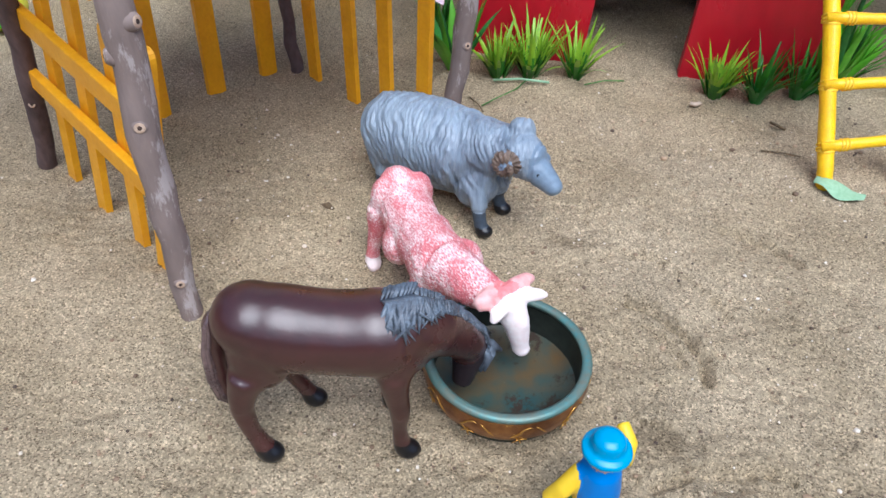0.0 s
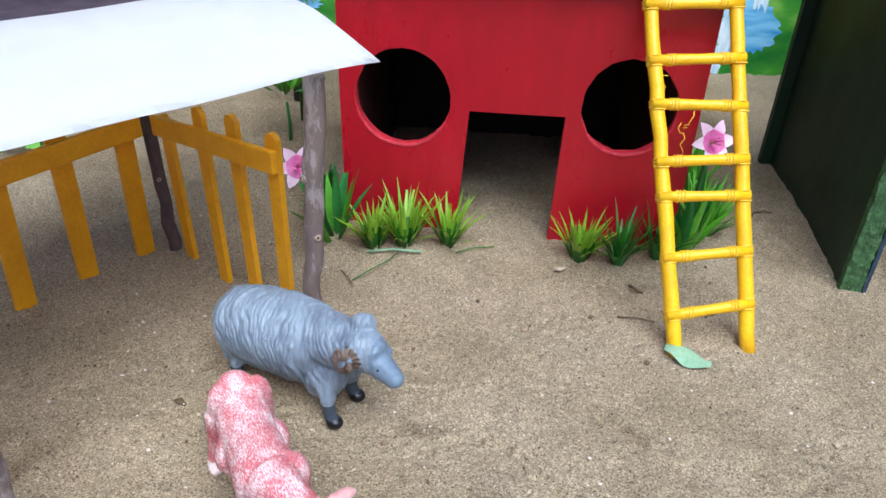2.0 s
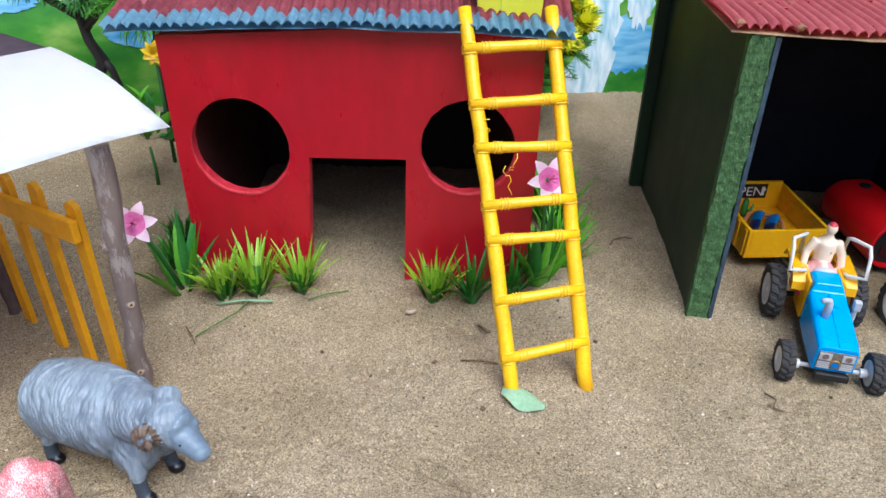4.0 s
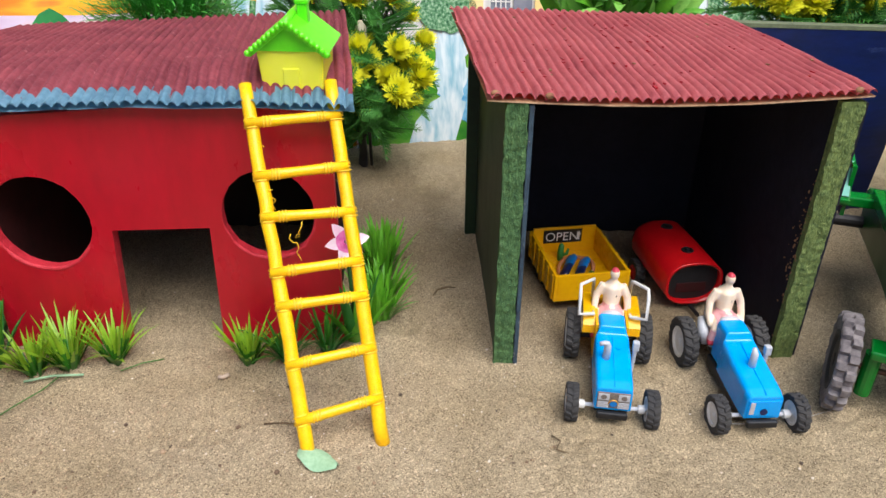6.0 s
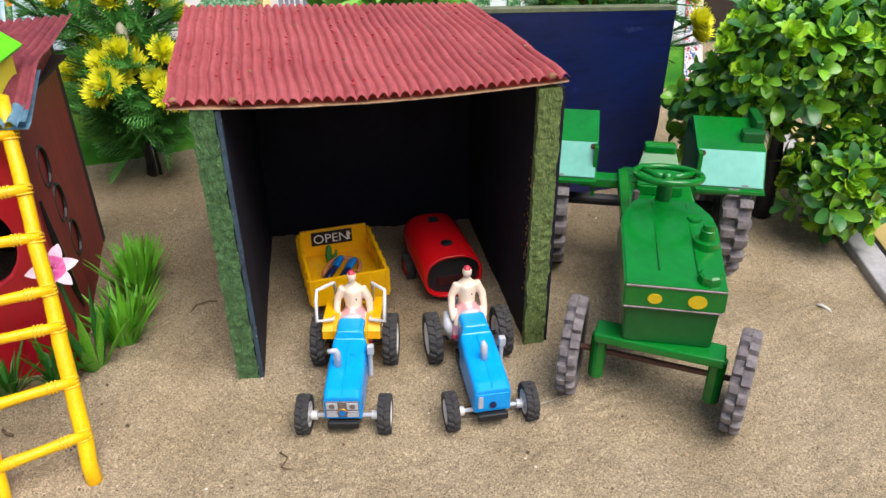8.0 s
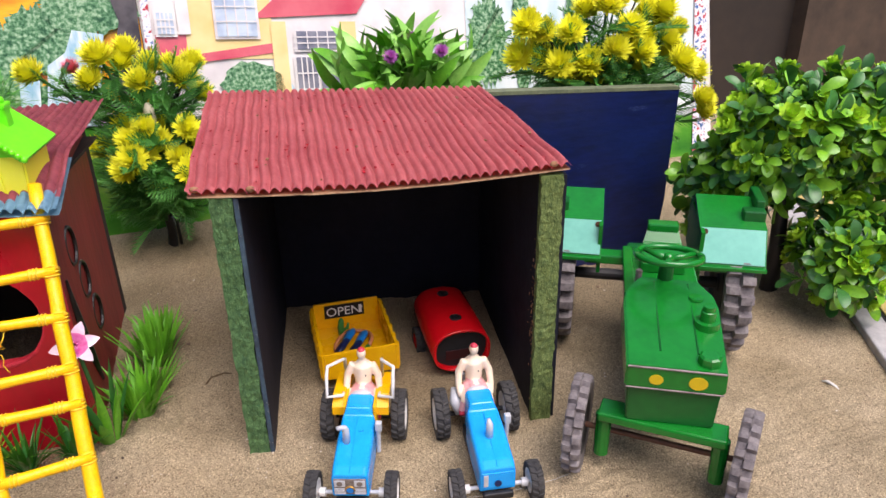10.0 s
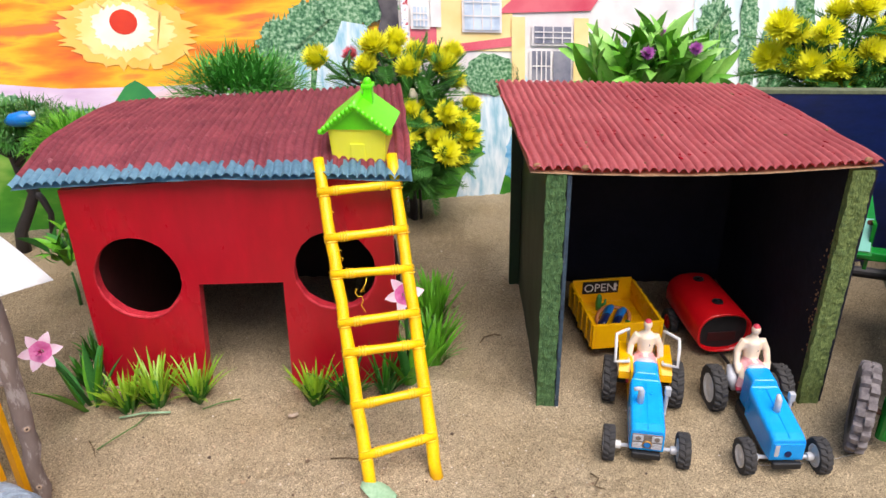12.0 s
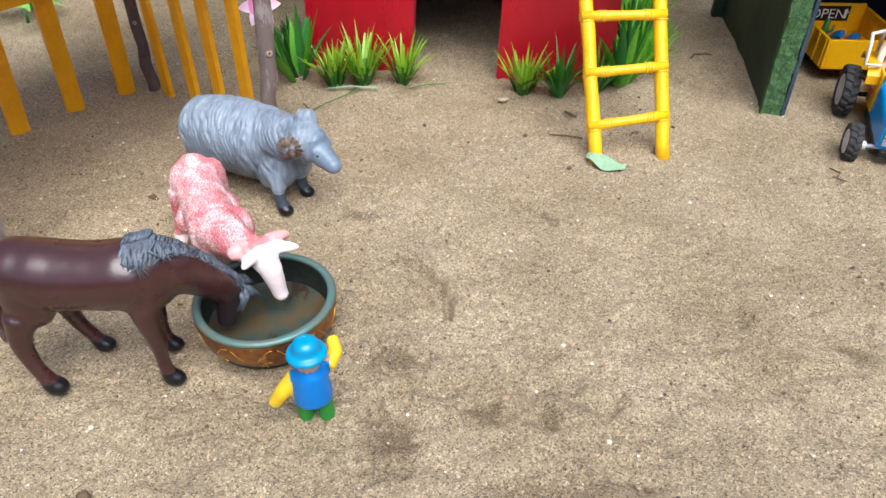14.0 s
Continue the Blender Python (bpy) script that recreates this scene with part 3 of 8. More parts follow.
def red_house():
    house = thing("toy_house", "red painted board toy house with round windows and corrugated roof", "toy house", (2.63, 5.20, 0), (0, 0, -8.8))
    w = 1.20
    HOUSE_IN = 0.22

    def circle(cx, cz, rx, rz):
        return [(cx + rx * math.cos(a) * (1 + 0.015 * rng.uniform(-1, 1)), cz + rz * math.sin(a) * (1 + 0.015 * rng.uniform(-1, 1))) for a in (2 * math.pi * k / 44 for k in range(44))]

    bm = bmesh.new()
    out = [(-w, -0.06), (-0.38, -0.06), (-0.31, 0.94), (0.34, 0.945), (0.31, -0.06), (w, -0.06), (w, 1.785), (0.1, 1.80), (-w, 1.73)]
    slab(bm, out, 0, 0.10, [circle(-0.765, 0.998, 0.332, 0.348), circle(0.745, 1.03, 0.318, 0.336)], 0, 1)
    part("front_wall", bm, [M_RED, M_HOLE], house, "glossy red front board with two round windows and a doorway")
    for name, x0, x1 in (("side_wall", -w, -w + 0.1), ("side_wall", w - 0.1, w)):
        bm = bmesh.new()
        hi = 1.73 if x0 < 0 else 1.785
        box(bm, x0, x1, 0.103, 1.9, -0.06, hi)
        for v in bm.verts:
            if v.co.y > 1:
                v.co.x -= HOUSE_IN * (1 if x0 > 0 else 0.3)
                v.co.z += 0.11 if v.co.z > 1 else 0
        part(name, bm, M_REDSIDE, house, "worn dark red side board with faded black print")
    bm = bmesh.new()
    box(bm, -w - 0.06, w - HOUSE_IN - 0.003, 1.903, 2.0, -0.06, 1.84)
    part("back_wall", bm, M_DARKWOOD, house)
    # unseen board added to keep light under the roof out of the rooms
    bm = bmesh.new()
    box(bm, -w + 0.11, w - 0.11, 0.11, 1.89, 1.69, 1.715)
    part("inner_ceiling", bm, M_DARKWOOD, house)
    # sheets added to put the indoor shade into the side walls' colour
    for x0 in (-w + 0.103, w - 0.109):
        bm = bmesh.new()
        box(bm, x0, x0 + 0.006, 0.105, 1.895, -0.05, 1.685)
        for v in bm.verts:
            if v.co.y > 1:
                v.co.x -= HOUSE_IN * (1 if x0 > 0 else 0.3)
        part("side_lining", bm, mat("dim_red_lining", lin(74, 26, 26), lin(50, 20, 20), 30, 0.6), house, "added dark red sheet holding the shade of the inner face")
    # rough, paler lips round the cut windows
    for cx, cz, rx, rz in ((-0.765, 0.998, 0.332, 0.348), (0.745, 1.03, 0.318, 0.336)):
        bm = bmesh.new()
        pts, rad = [], []
        for k in range(73):
            a = 2 * math.pi * k / 72
            j = 1.005 + 0.022 * noise.noise((math.cos(a) * 4, math.sin(a) * 4, cx)) + 0.01 * noise.noise((math.cos(a) * 13, math.sin(a) * 13, cx))
            pts.append((cx + rx * math.cos(a) * j, 0.014, cz + rz * math.sin(a) * j))
            rad.append(0.008 + 0.010 * max(0.0, -math.sin(a)) + 0.009 * abs(noise.noise((k * 0.21, cx, 2))))
        tube(bm, pts, rad, 8)
        part("window_lip", bm, M_HOLE, house, "rough paler red lip of a cut window", smooth=True)
    # faded rings and an arc printed on the right side board
    for k, (yy, zz) in enumerate(((0.55, 1.30), (0.7, 0.96), (0.85, 0.60))):
        bm = bmesh.new()
        pts = [(w + 0.004 - HOUSE_IN * (yy - 0.1) / 1.8, yy + 0.10 * math.cos(a), zz + 0.14 * math.sin(a)) for a in (2 * math.pi * i / 20 for i in range(21))]
        tube(bm, pts, 0.014, 6)
        part("print_ring", bm, M_STICKER, house)
    bm = bmesh.new()
    tube(bm, [(w + 0.004 - HOUSE_IN * (0.1 + 0.3 * s * s) / 1.8, 0.2 + 0.3 * s * s, 1.2 - 1.0 * s) for s in (i / 10 for i in range(11))], [0.012 + 0.03 * math.sin(math.pi * i / 10) for i in range(11)], 6)
    part("print_band", bm, M_STICKER, house)

    X0, X1, Y0, Y1 = -1.50, 1.37, -0.10, 1.98

    def zf(u, v):
        front = 1.79 + 0.03 * u + 0.045 * math.sin(math.pi * u)
        back = 1.88 + 0.11 * u
        s = min(1.0, v / 0.3)
        s = s * s * (3 - 2 * s)
        return front + (back - front) * s + 0.012 * noise.noise((u * 7, v * 5, 3)) + 0.05 * math.sin(math.pi * v) * (1 - u)

    def fit(co):
        """Trims the sheet's uneven front edge and narrows it towards the back."""
        u, t = (co.x - X0) / (X1 - X0), (co.y - Y0) / (Y1 - Y0)
        return Vector((co.x - t * 0.15 * u - t * 0.03, co.y + (1 - t) * 0.05 * (0.5 - u), co.z))

    bm = corrugated(X0, X1, Y0, Y1, 0.068, 0.018, zf, 10, 30)
    for f in bm.faces:
        c = f.calc_center_median()
        if (c.y - Y0) / (Y1 - Y0) < 0.085 + 0.02 * noise.noise((c.x * 9, 0, 2)):
            f.material_index = 1
    for v in bm.verts:
        v.co = fit(v.co)
    part("corrugated_roof", bm, [M_ROOFH, M_BLUEEDGE], house, "faded red corrugated card roof with a blue front edge", smooth=True)
    # flat liner glued under the flutes
    bm = bmesh.new()
    g = []
    for i in range(61):
        u = i / 60
        g.append([bm.verts.new(fit(Vector((X0 + (X1 - X0) * u, Y0 + 0.015 + (Y1 - Y0 - 0.02) * t + 0.012 * noise.noise((u * 18, 0, 4)), zf(u, t) - 0.034)))) for t in (0, 0.04, 0.1, 0.3)])
    for a, b in zip(g, g[1:]):
        for k in range(3):
            bm.faces.new((a[k], b[k], b[k + 1], a[k + 1]))
    bmesh.ops.solidify(bm, geom=bm.faces[:], thickness=0.009)
    part("roof_liner", bm, M_BLUEEDGE, house, "flat blue-painted card liner")
    return house


red_house()


# ---- shed ----
def shed():
    s = thing("toy_shed", "open-fronted dark green toy shed with a red corrugated cardboard roof", "toy shed", (4.84, 4.52, 0), (0, 0, -10.2))
    W, D, H = 2.18, 2.07, 1.90
    for name, x0 in (("side_wall", 0.0), ("side_wall", W - 0.16)):
        bm = bmesh.new()
        box(bm, x0, x0 + 0.10, 0.06, D + 0.03, -0.06, H)
        part(name, bm, M_GREENWALL if x0 == 0 else M_BLUEBLACK, s, "dark green painted board")
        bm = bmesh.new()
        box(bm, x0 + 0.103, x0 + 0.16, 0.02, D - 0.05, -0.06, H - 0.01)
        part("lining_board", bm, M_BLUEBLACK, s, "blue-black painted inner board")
        if x0 == 0:
            bm = bmesh.new()
            box(bm, x0 + 0.129, x0 + 0.158, -0.004, 0.018, -0.06, H - 0.012, 0.003)
            part("lining_edge", bm, M_WORNBLUE, s, "worn blue edge of the inner board with pale flecks")
        bm = bmesh.new()
        n, rows = 150, []
        wide = 0.137 if x0 == 0 else 0.145
        for k in range(n + 1):
            z = -0.06 + (H + 0.06) * k / n
            ring = []
            for i in range(7):
                u = i / 6
                e = 0.010 * noise.noise((u * 3, z * 9, x0)) + 0.008 * noise.noise((u * 5, z * 26, x0 + 3))
                edge = 0.012 * noise.noise((z * 7, x0, 5 + u)) + 0.006 * noise.noise((z * 22, x0, u))
                ring.append(bm.verts.new((x0 - 0.012 + wide * u + (edge if i in (0, 6) else 0), e, z)))
            ring += [bm.verts.new((x0 - 0.012 + wide, 0.057, z)), bm.verts.new((x0 - 0.012, 0.057, z))]
            rows.append(ring)
        for a, b in zip(rows, rows[1:]):
            for i in range(9):
                bm.faces.new((a[i], a[(i + 1) % 9], b[(i + 1) % 9], b[i]))
        bm.faces.new(rows[0][::-1])
        bm.faces.new(rows[-1])
        part("front_edge", bm, M_GREENEDGE2 if x0 == 0 else M_GREENEDGE, s, "rough light green board edge with flaking paint")
    q = random.Random(12)
    bm = bmesh.new()
    for _ in range(70):
        z, y, r = q.gauss(0.85, 0.28), 0.03 + abs(q.gauss(0, 0.06)), q.uniform(0.003, 0.011)
        box(bm, W - 0.1765, W - 0.1725, y, y + r, z, z + r * q.uniform(0.7, 2.0))
    part("flaked_paint", bm, M_CARD, s, "pale specks of flaked paint")["kind"] = "stuff"
    bm = bmesh.new()
    box(bm, -0.10, -0.003, D - 0.05, D + 0.03, -0.06, H - 0.02)
    part("rear_board", bm, M_GREENWALL, s, "dark green board end standing past the side")
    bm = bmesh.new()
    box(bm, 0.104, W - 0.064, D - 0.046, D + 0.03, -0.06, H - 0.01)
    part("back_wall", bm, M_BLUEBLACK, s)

    def zf(u, v):
        return 1.955 + 0.02 * u + (0.10 - 0.095 * u) * v - 0.045 * (1 - v) ** 2 * math.sin(math.pi * u) + 0.012 * math.sin(math.pi * v)

    bm = corrugated(-0.13, 2.19, -0.02, 2.1, 0.0635, 0.019, zf, 12, 20, 0.010, 0.004)
    for v in bm.verts:
        t = (v.co.y + 0.02) / 2.12
        v.co.x -= 0.13 * t - 0.015 * noise.noise((v.co.y * 3, 0, 0))
    bm.normal_update()
    for f in bm.faces:
        if f.normal.y < -0.7:
            f.material_index = 1
    part("corrugated_roof", bm, [M_ROOF, M_RAWEDGE], s, "red painted corrugated cardboard roof with a raw edge", smooth=True)
    # torn flecks of paint and paper along the ribs
    q = random.Random(9)
    for count, m, lab in ((110, M_RED, "dark red torn flecks"), (22, M_CARD, "pale torn paper flecks")):
        bm = bmesh.new()
        for _ in range(count):
            u, v = q.random(), q.random() ** 0.8
            x, y = -0.13 + 2.32 * round(u * 35) / 35 - 0.13 * v + q.uniform(-0.012, 0.012), 2.08 * v
            z = zf(u, v) + 0.010
            a, b = q.uniform(0.004, 0.010), q.uniform(0.006, 0.024)
            box(bm, x - a, x + a, y - b, y + b, z, z + 0.007, 0.0, Matrix.Translation((x, y, 0)) @ Matrix.Rotation(q.uniform(-0.6, 0.6), 4, "Z") @ Matrix.Translation((-x, -y, 0)))
        part("torn_paint", bm, m, s, lab)["kind"] = "stuff"
    bm = bmesh.new()
    n = 40
    rows = []
    for i in range(n + 1):
        u = i / n
        rows.append([bm.verts.new((-0.125 + 2.31 * u - 0.13 * v, -0.01 + 2.09 * v + 0.01 * noise.noise((u * 20, 0, 1)), zf(u, v) - 0.031 - dz)) for dz in (0, 0.009) for v in (0, 0.25, 0.5, 0.75, 1)])
    for a, b in zip(rows, rows[1:]):
        for k in range(4):
            bm.faces.new((a[k], b[k], b[k + 1], a[k + 1]))
            bm.faces.new((a[5 + k], b[5 + k], b[6 + k], a[6 + k]))
        bm.faces.new((a[0], b[0], b[5], a[5]))
        bm.faces.new((a[4], b[4], b[9], a[9]))
    bm.faces.new((rows[0][0], rows[0][1], rows[0][2], rows[0][3], rows[0][4], rows[0][9], rows[0][8], rows[0][7], rows[0][6], rows[0][5]))
    bm.faces.new((rows[-1][0], rows[-1][1], rows[-1][2], rows[-1][3], rows[-1][4], rows[-1][9], rows[-1][8], rows[-1][7], rows[-1][6], rows[-1][5]))
    bm.normal_update()
    for f in bm.faces:
        if abs(f.normal.y) > 0.7:
            f.material_index = 1
    part("card_liner", bm, [M_CARD, M_RAWEDGE], s, "raw brown cardboard liner with a pale cut edge")
    for x, y in ((-0.08, 0.0), (0.24, -0.01), (2.08, -0.01)):
        bm = bmesh.new()
        ball(bm, (x, y, zf(0.03 if x < 0 else 0.95 if x > 1 else 0.16, 0) + 0.01), (0.028, 0.018, 0.02), 8)
        part("glue_lump", bm, M_CARD, s, smooth=True)


shed()


# ---- hut with a white card roof ----
def bent_post(bm, base, top, r0, r1, seed, n=14):
    q = random.Random(seed)
    pts, rad = [], []
    for i in range(n + 1):
        s = i / n
        p = Vector(base).lerp(Vector(top), s)
        k = 1.0 if 0 < i < n else 0.4
        pts.append(p + Vector((q.uniform(-1, 1), q.uniform(-1, 1), 0)) * 0.012 * k)
        rad.append((r0 + (r1 - r0) * s) * q.uniform(0.94, 1.08))
    tube(bm, pts, rad, 14)
    return pts


def hut():
    h = thing("toy_hut", "open toy hut of rough sticks under a folded white card roof", "toy hut", (0.35, 3.8, 0))
    O = Vector((0.35, 3.8, 0))
    posts = [((0.252, 2.633, -0.1), (0.23, 2.76, 1.64), 0.052, 0.066, M_BARK), ((1.34, 4.10, -0.1), (1.47, 4.00, 1.60), 0.050, 0.056, M_BARK), ((0.27, 5.00, -0.1), (0.03, 5.55, 1.68), 0.042, 0.046, M_BARKDARK), ((-0.91, 3.76, -0.1), (-0.50, 3.42, 1.66), 0.048, 0.05, M_BARKDARK)]
    for k, (a, b, r0, r1, m) in enumerate(posts):
        bm = bmesh.new()
        pts = bent_post(bm, Vector(a) - O, Vector(b) - O, r0, r1, k + 3)
        p = part("post", bm, m, h, "rough peeled stick post", smooth=True)
        for i, side in ((2, (0.3, -1)), (8, (0.3, -1)), (10, (-0.9, -0.5)), (11, (0.95, -0.3))) if k == 0 else ((2, (0.2, -1)), (6, (0.5, -0.8)), (9, (-0.9, -0.5))) if k == 1 else ((4, (0.3, -1)),):
            d = Vector((*side, 0.15)).normalized()
            bm = bmesh.new()
            r = r0 + (r1 - r0) * i / 14
            far = 1.0 if abs(side[0]) < 0.6 else 1.16
            c = pts[i].lerp(pts[i + 1], 0.4)
            tube(bm, [c + d * r * q for q in (0.3, 0.85 * far, 1.04 * far, 1.08 * far)], [r * 0.9, r * 0.55, r * 0.42, r * 0.36], 16)
            part("knot_collar", bm, m, p, smooth=True)
            bm = bmesh.new()
            tube(bm, [c + d * r * q for q in (1.05 * far, 1.10 * far, 1.105 * far)], [r * 0.37, r * 0.32, r * 0.2], 14)
            part("knot", bm, M_KNOT, p, "pale cut knot", smooth=True)
            bm = bmesh.new()
            tube(bm, [c + d * r * q for q in (1.10 * far, 1.125 * far)], [r * 0.16, r * 0.1], 9)
            part("knot_heart", bm, M_KNOTHEART, p, "dark heart of a cut knot", smooth=True)
    # roof: eave and ridge run along e
    e = Vector((0.755, 0.655, 0.0)).normalized()
    C, R, B = Vector((1.79, 4.10, 1.655)) - O, Vector((1.11, 4.68, 1.87)) - O, Vector((0.22, 5.62, 1.72)) - O
    ln = 2.4

    def panel(a, b, bulge, curl):
        bm = bmesh.new()
        n, k = 30, 12
        g = []
        for i in range(n + 1):
            g.append([])
            for j in range(k + 1):
                s, t = i / n, j / k
                p = a.lerp(b, t) - e * (ln * s)
                p.z += bulge * math.sin(math.pi * t) - curl * max(0, 0.22 - s) ** 2 * (1 - t) * 6 + 0.01 * noise.noise((s * 4, t * 3, 0))
                g[-1].append(bm.verts.new(p))
        for i in range(n):
            for j in range(k):
                bm.faces.new((g[i][j], g[i + 1][j], g[i + 1][j + 1], g[i][j + 1]))
        bmesh.ops.solidify(bm, geom=bm.faces[:], thickness=-0.035)
        return bm

    part("roof_panel", panel(C, R, 0.05, 0.06), M_WHITECARD, h, "clean white card roof panel", smooth=True)
    part("roof_panel", panel(R - Vector((0, 0, 0.012)), B, 0.03, 0), M_GREYCARD, h, "smudged purple-grey card roof panel", smooth=True)


hut()


# ---- yellow fences ----
def fence(name_label, slats, rails, width=0.09, thick=0.035):
    c = sum((Vector(s[0]) for s in slats), Vector()) / len(slats)
    c.z = 0
    fe = thing("toy_fence", name_label, "fence", tuple(c), group="yellow fence panels")
    d = (Vector(slats[-1][0]) - Vector(slats[0][0])).normalized()
    nrm = Vector((d.y, -d.x, 0))
    for base, top in slats:
        bm = bmesh.new()
        base, top = Vector(base) - c, Vector(top) - c
        up = (top - base).normalized()
        n = 8
        prof = [(-0.5, 0), (0.5, 0)] + [(0.5 * math.cos(math.pi * k / n), 1 - (1 - math.sin(math.pi * k / n)) * width * 0.5 / (top - base).length) for k in range(n + 1)]
        front = [bm.verts.new(base + d * (x * width) + (top - base) * t + nrm * thick * 0.5) for x, t in prof]
        back = [bm.verts.new(v.co - nrm * thick) for v in front]
        bm.faces.new(front)
        bm.faces.new(back[::-1])
        for i in range(len(front)):
            j = (i + 1) % len(front)
            bm.faces.new((front[i], front[j], back[j], back[i]))
        part("slat", bm, M_YELLOW, fe)
    for a, b, hgt, off in rails:
        a, b = Vector(a) - c, Vector(b) - c
        bm = bmesh.new()
        along = (b - a).normalized()
        m = Matrix.Translation((a + b) / 2 + nrm * off) @ Matrix((along, nrm, Vector((0, 0, 1)))).transposed().to_4x4()
        ln = (b - a).length
        box(bm, -ln / 2, ln / 2, -0.022, 0.022, -hgt / 2, hgt / 2, 0.008, m)
        part("rail", bm, M_YELLOW, fe)


fence("yellow painted wooden toy fence panel with worn edges", [((0.42, 4.90, -0.06), (0.41, 4.88, 1.04)), ((0.72, 4.60, -0.06), (0.71, 4.60, 1.20)), ((0.96, 4.40, -0.06), (0.95, 4.39, 1.24)), ((1.19, 4.22, -0.06), (1.21, 4.17, 1.23))], [((0.37, 4.92, 0.97), (1.26, 4.13, 1.09), 0.13, 0.05)], 0.095)
fence("yellow painted wooden toy fence panel behind the hut", [((-0.44, 4.29, -0.06), (-0.42, 4.36, 1.04)), ((-0.19, 4.64, -0.06), (-0.18, 4.67, 1.02)), ((0.08, 4.95, -0.06), (0.09, 4.98, 0.98))], [((-0.62, 4.12, 0.88), (0.16, 5.04, 0.91), 0.14, 0.05)], 0.125)
fence("yellow wooden toy fence panel with two rails beside a post", [((-0.70, 3.63, -0.06), (-0.45, 3.50, 1.20)), ((-0.43, 3.37, -0.06), (-0.21, 3.28, 1.20)), ((-0.14, 3.11, -0.06), (0.03, 3.045, 1.17)), ((0.03, 2.94, -0.06), (0.255, 2.84, 1.17))], [((-0.66, 3.66, 0.945), (0.15, 2.91, 0.86), 0.12, 0.045), ((-0.74, 3.70, 0.62), (0.16, 2.88, 0.52), 0.11, 0.045)], 0.10)


# ---- ladder ----
def ladder():
    l = thing("toy_ladder", "yellow painted stick ladder tied with string, leaning on the red house", "ladder", (3.715, 3.86, 0))
    O = Vector((3.715, 3.86, 0))
    A0, A1 = Vector((3.49, 3.84, 0.0)) - O, Vector((3.325, 5.08, 1.937)) - O
    B0, B1 = Vector((3.943, 3.88, -0.01)) - O, Vector((3.841, 5.06, 1.935)) - O
    for a, b, s in ((A0, A1, 1), (B0, B1, 2)):
        bm = bmesh.new()
        q = random.Random(s)
        pts = [a.lerp(b, -0.015 + 1.015 * i / 16) + Vector((q.uniform(-1, 1), q.uniform(-1, 1), 0)) * 0.005 for i in range(17)]
        tube(bm, pts, [0.046 - 0.006 * i / 16 + q.uniform(-0.002, 0.002) for i in range(17)], 12)
        part("rail", bm, M_LADDER, l, smooth=True)
    for k, (s, s2) in enumerate(((0.100, 0.124), (0.246, 0.262), (0.401, 0.405), (0.490, 0.500), (0.637, 0.636), (0.748, 0.760), (0.891, 0.902))):
        a, b = A0.lerp(A1, s), B0.lerp(B1, s2)
        up = Vector((0, -0.35, 0.26)) * 0.06
        bm = bmesh.new()
        d = (b - a).normalized()
        tube(bm, [a - d * 0.04 + up, a.lerp(b, 0.25) + up, a.lerp(b, 0.5) + up, a.lerp(b, 0.75) + up, b + d * 0.03 + up], [0.03, 0.034, 0.031, 0.033, 0.03], 10)
        r = part("rung", bm, M_LADDER, l, smooth=True)
        for p, end in ((a, 1), (b, -1)):
            bm = bmesh.new()
            rail = (A1 - A0).normalized()
            for j in range(4):
                c = p + rail * (j - 1.5) * 0.014
                x, y = d, rail.cross(d).normalized()
                tube(bm, [c + x * math.cos(t) * 0.047 + y * math.sin(t) * 0.047 + rail * 0.010 * math.sin(t + j) for t in (2 * math.pi * i / 12 for i in range(13))], 0.0055, 5)
            c = p + d * end * 0.07 + up
            for j in range(3):
                x, y = Vector((0, 0, 1)), Vector((0, 1, 0))
                tube(bm, [c + d * end * j * 0.02 + (x * math.cos(t) + y * math.sin(t)) * 0.034 for t in (2 * math.pi * i / 10 for i in range(11))], 0.0055, 5)
            part("string_binding", bm, M_TWINE, r, "yellow painted string binding", smooth=True)
    for s, side in ((0.72, 0.06), (0.6, 0.12), (0.9, 0.03), (0.63, 0.2)):
        a = A0.lerp(A1, s) + Vector((side, -0.05, 0))
        q = random.Random(int(s * 100))
        pts = [a]
        for i in range(7):
            pts.append(pts[-1] + Vector((q.uniform(-0.03, 0.03), q.uniform(-0.02, 0.02), -0.03 + q.uniform(-0.015, 0.03))))
        bm = bmesh.new()
        tube(bm, pts, 0.0032, 5)
        part("loose_string", bm, M_TWINE, l, smooth=True)


ladder()


# ---- printed posters behind ----
def poster_material(name, stops, scale, stretch, rough=0.12):
    m = bpy.data.materials.new(name)
    m.use_nodes = True
    nt, n = m.node_tree, m.node_tree.nodes
    tc, mp, nz, rp = n.new("ShaderNodeTexCoord"), n.new("ShaderNodeMapping"), n.new("ShaderNodeTexNoise"), n.new("ShaderNodeValToRGB")
    mp.inputs["Scale"].default_value = stretch
    nz.inputs["Scale"].default_value = scale
    nz.inputs["Detail"].default_value = 6
    nt.links.new(tc.outputs["Object"], mp.inputs[0])
    nt.links.new(mp.outputs[0], nz.inputs["Vector"])
    nt.links.new(nz.outputs["Fac"], rp.inputs["Fac"])
    e = rp.color_ramp.elements
    while len(e) > 1:
        e.remove(e[-1])
    e[0].position, e[0].color = stops[0][0], (*lin(*stops[0][1]), 1)
    for pos, c in stops[1:]:
        e.new(pos).color = (*lin(*c), 1)
    p = n["Principled BSDF"]
    nt.links.new(rp.outputs[0], p.inputs["Base Color"])
    p.inputs["Roughness"].default_value = rough
    return m


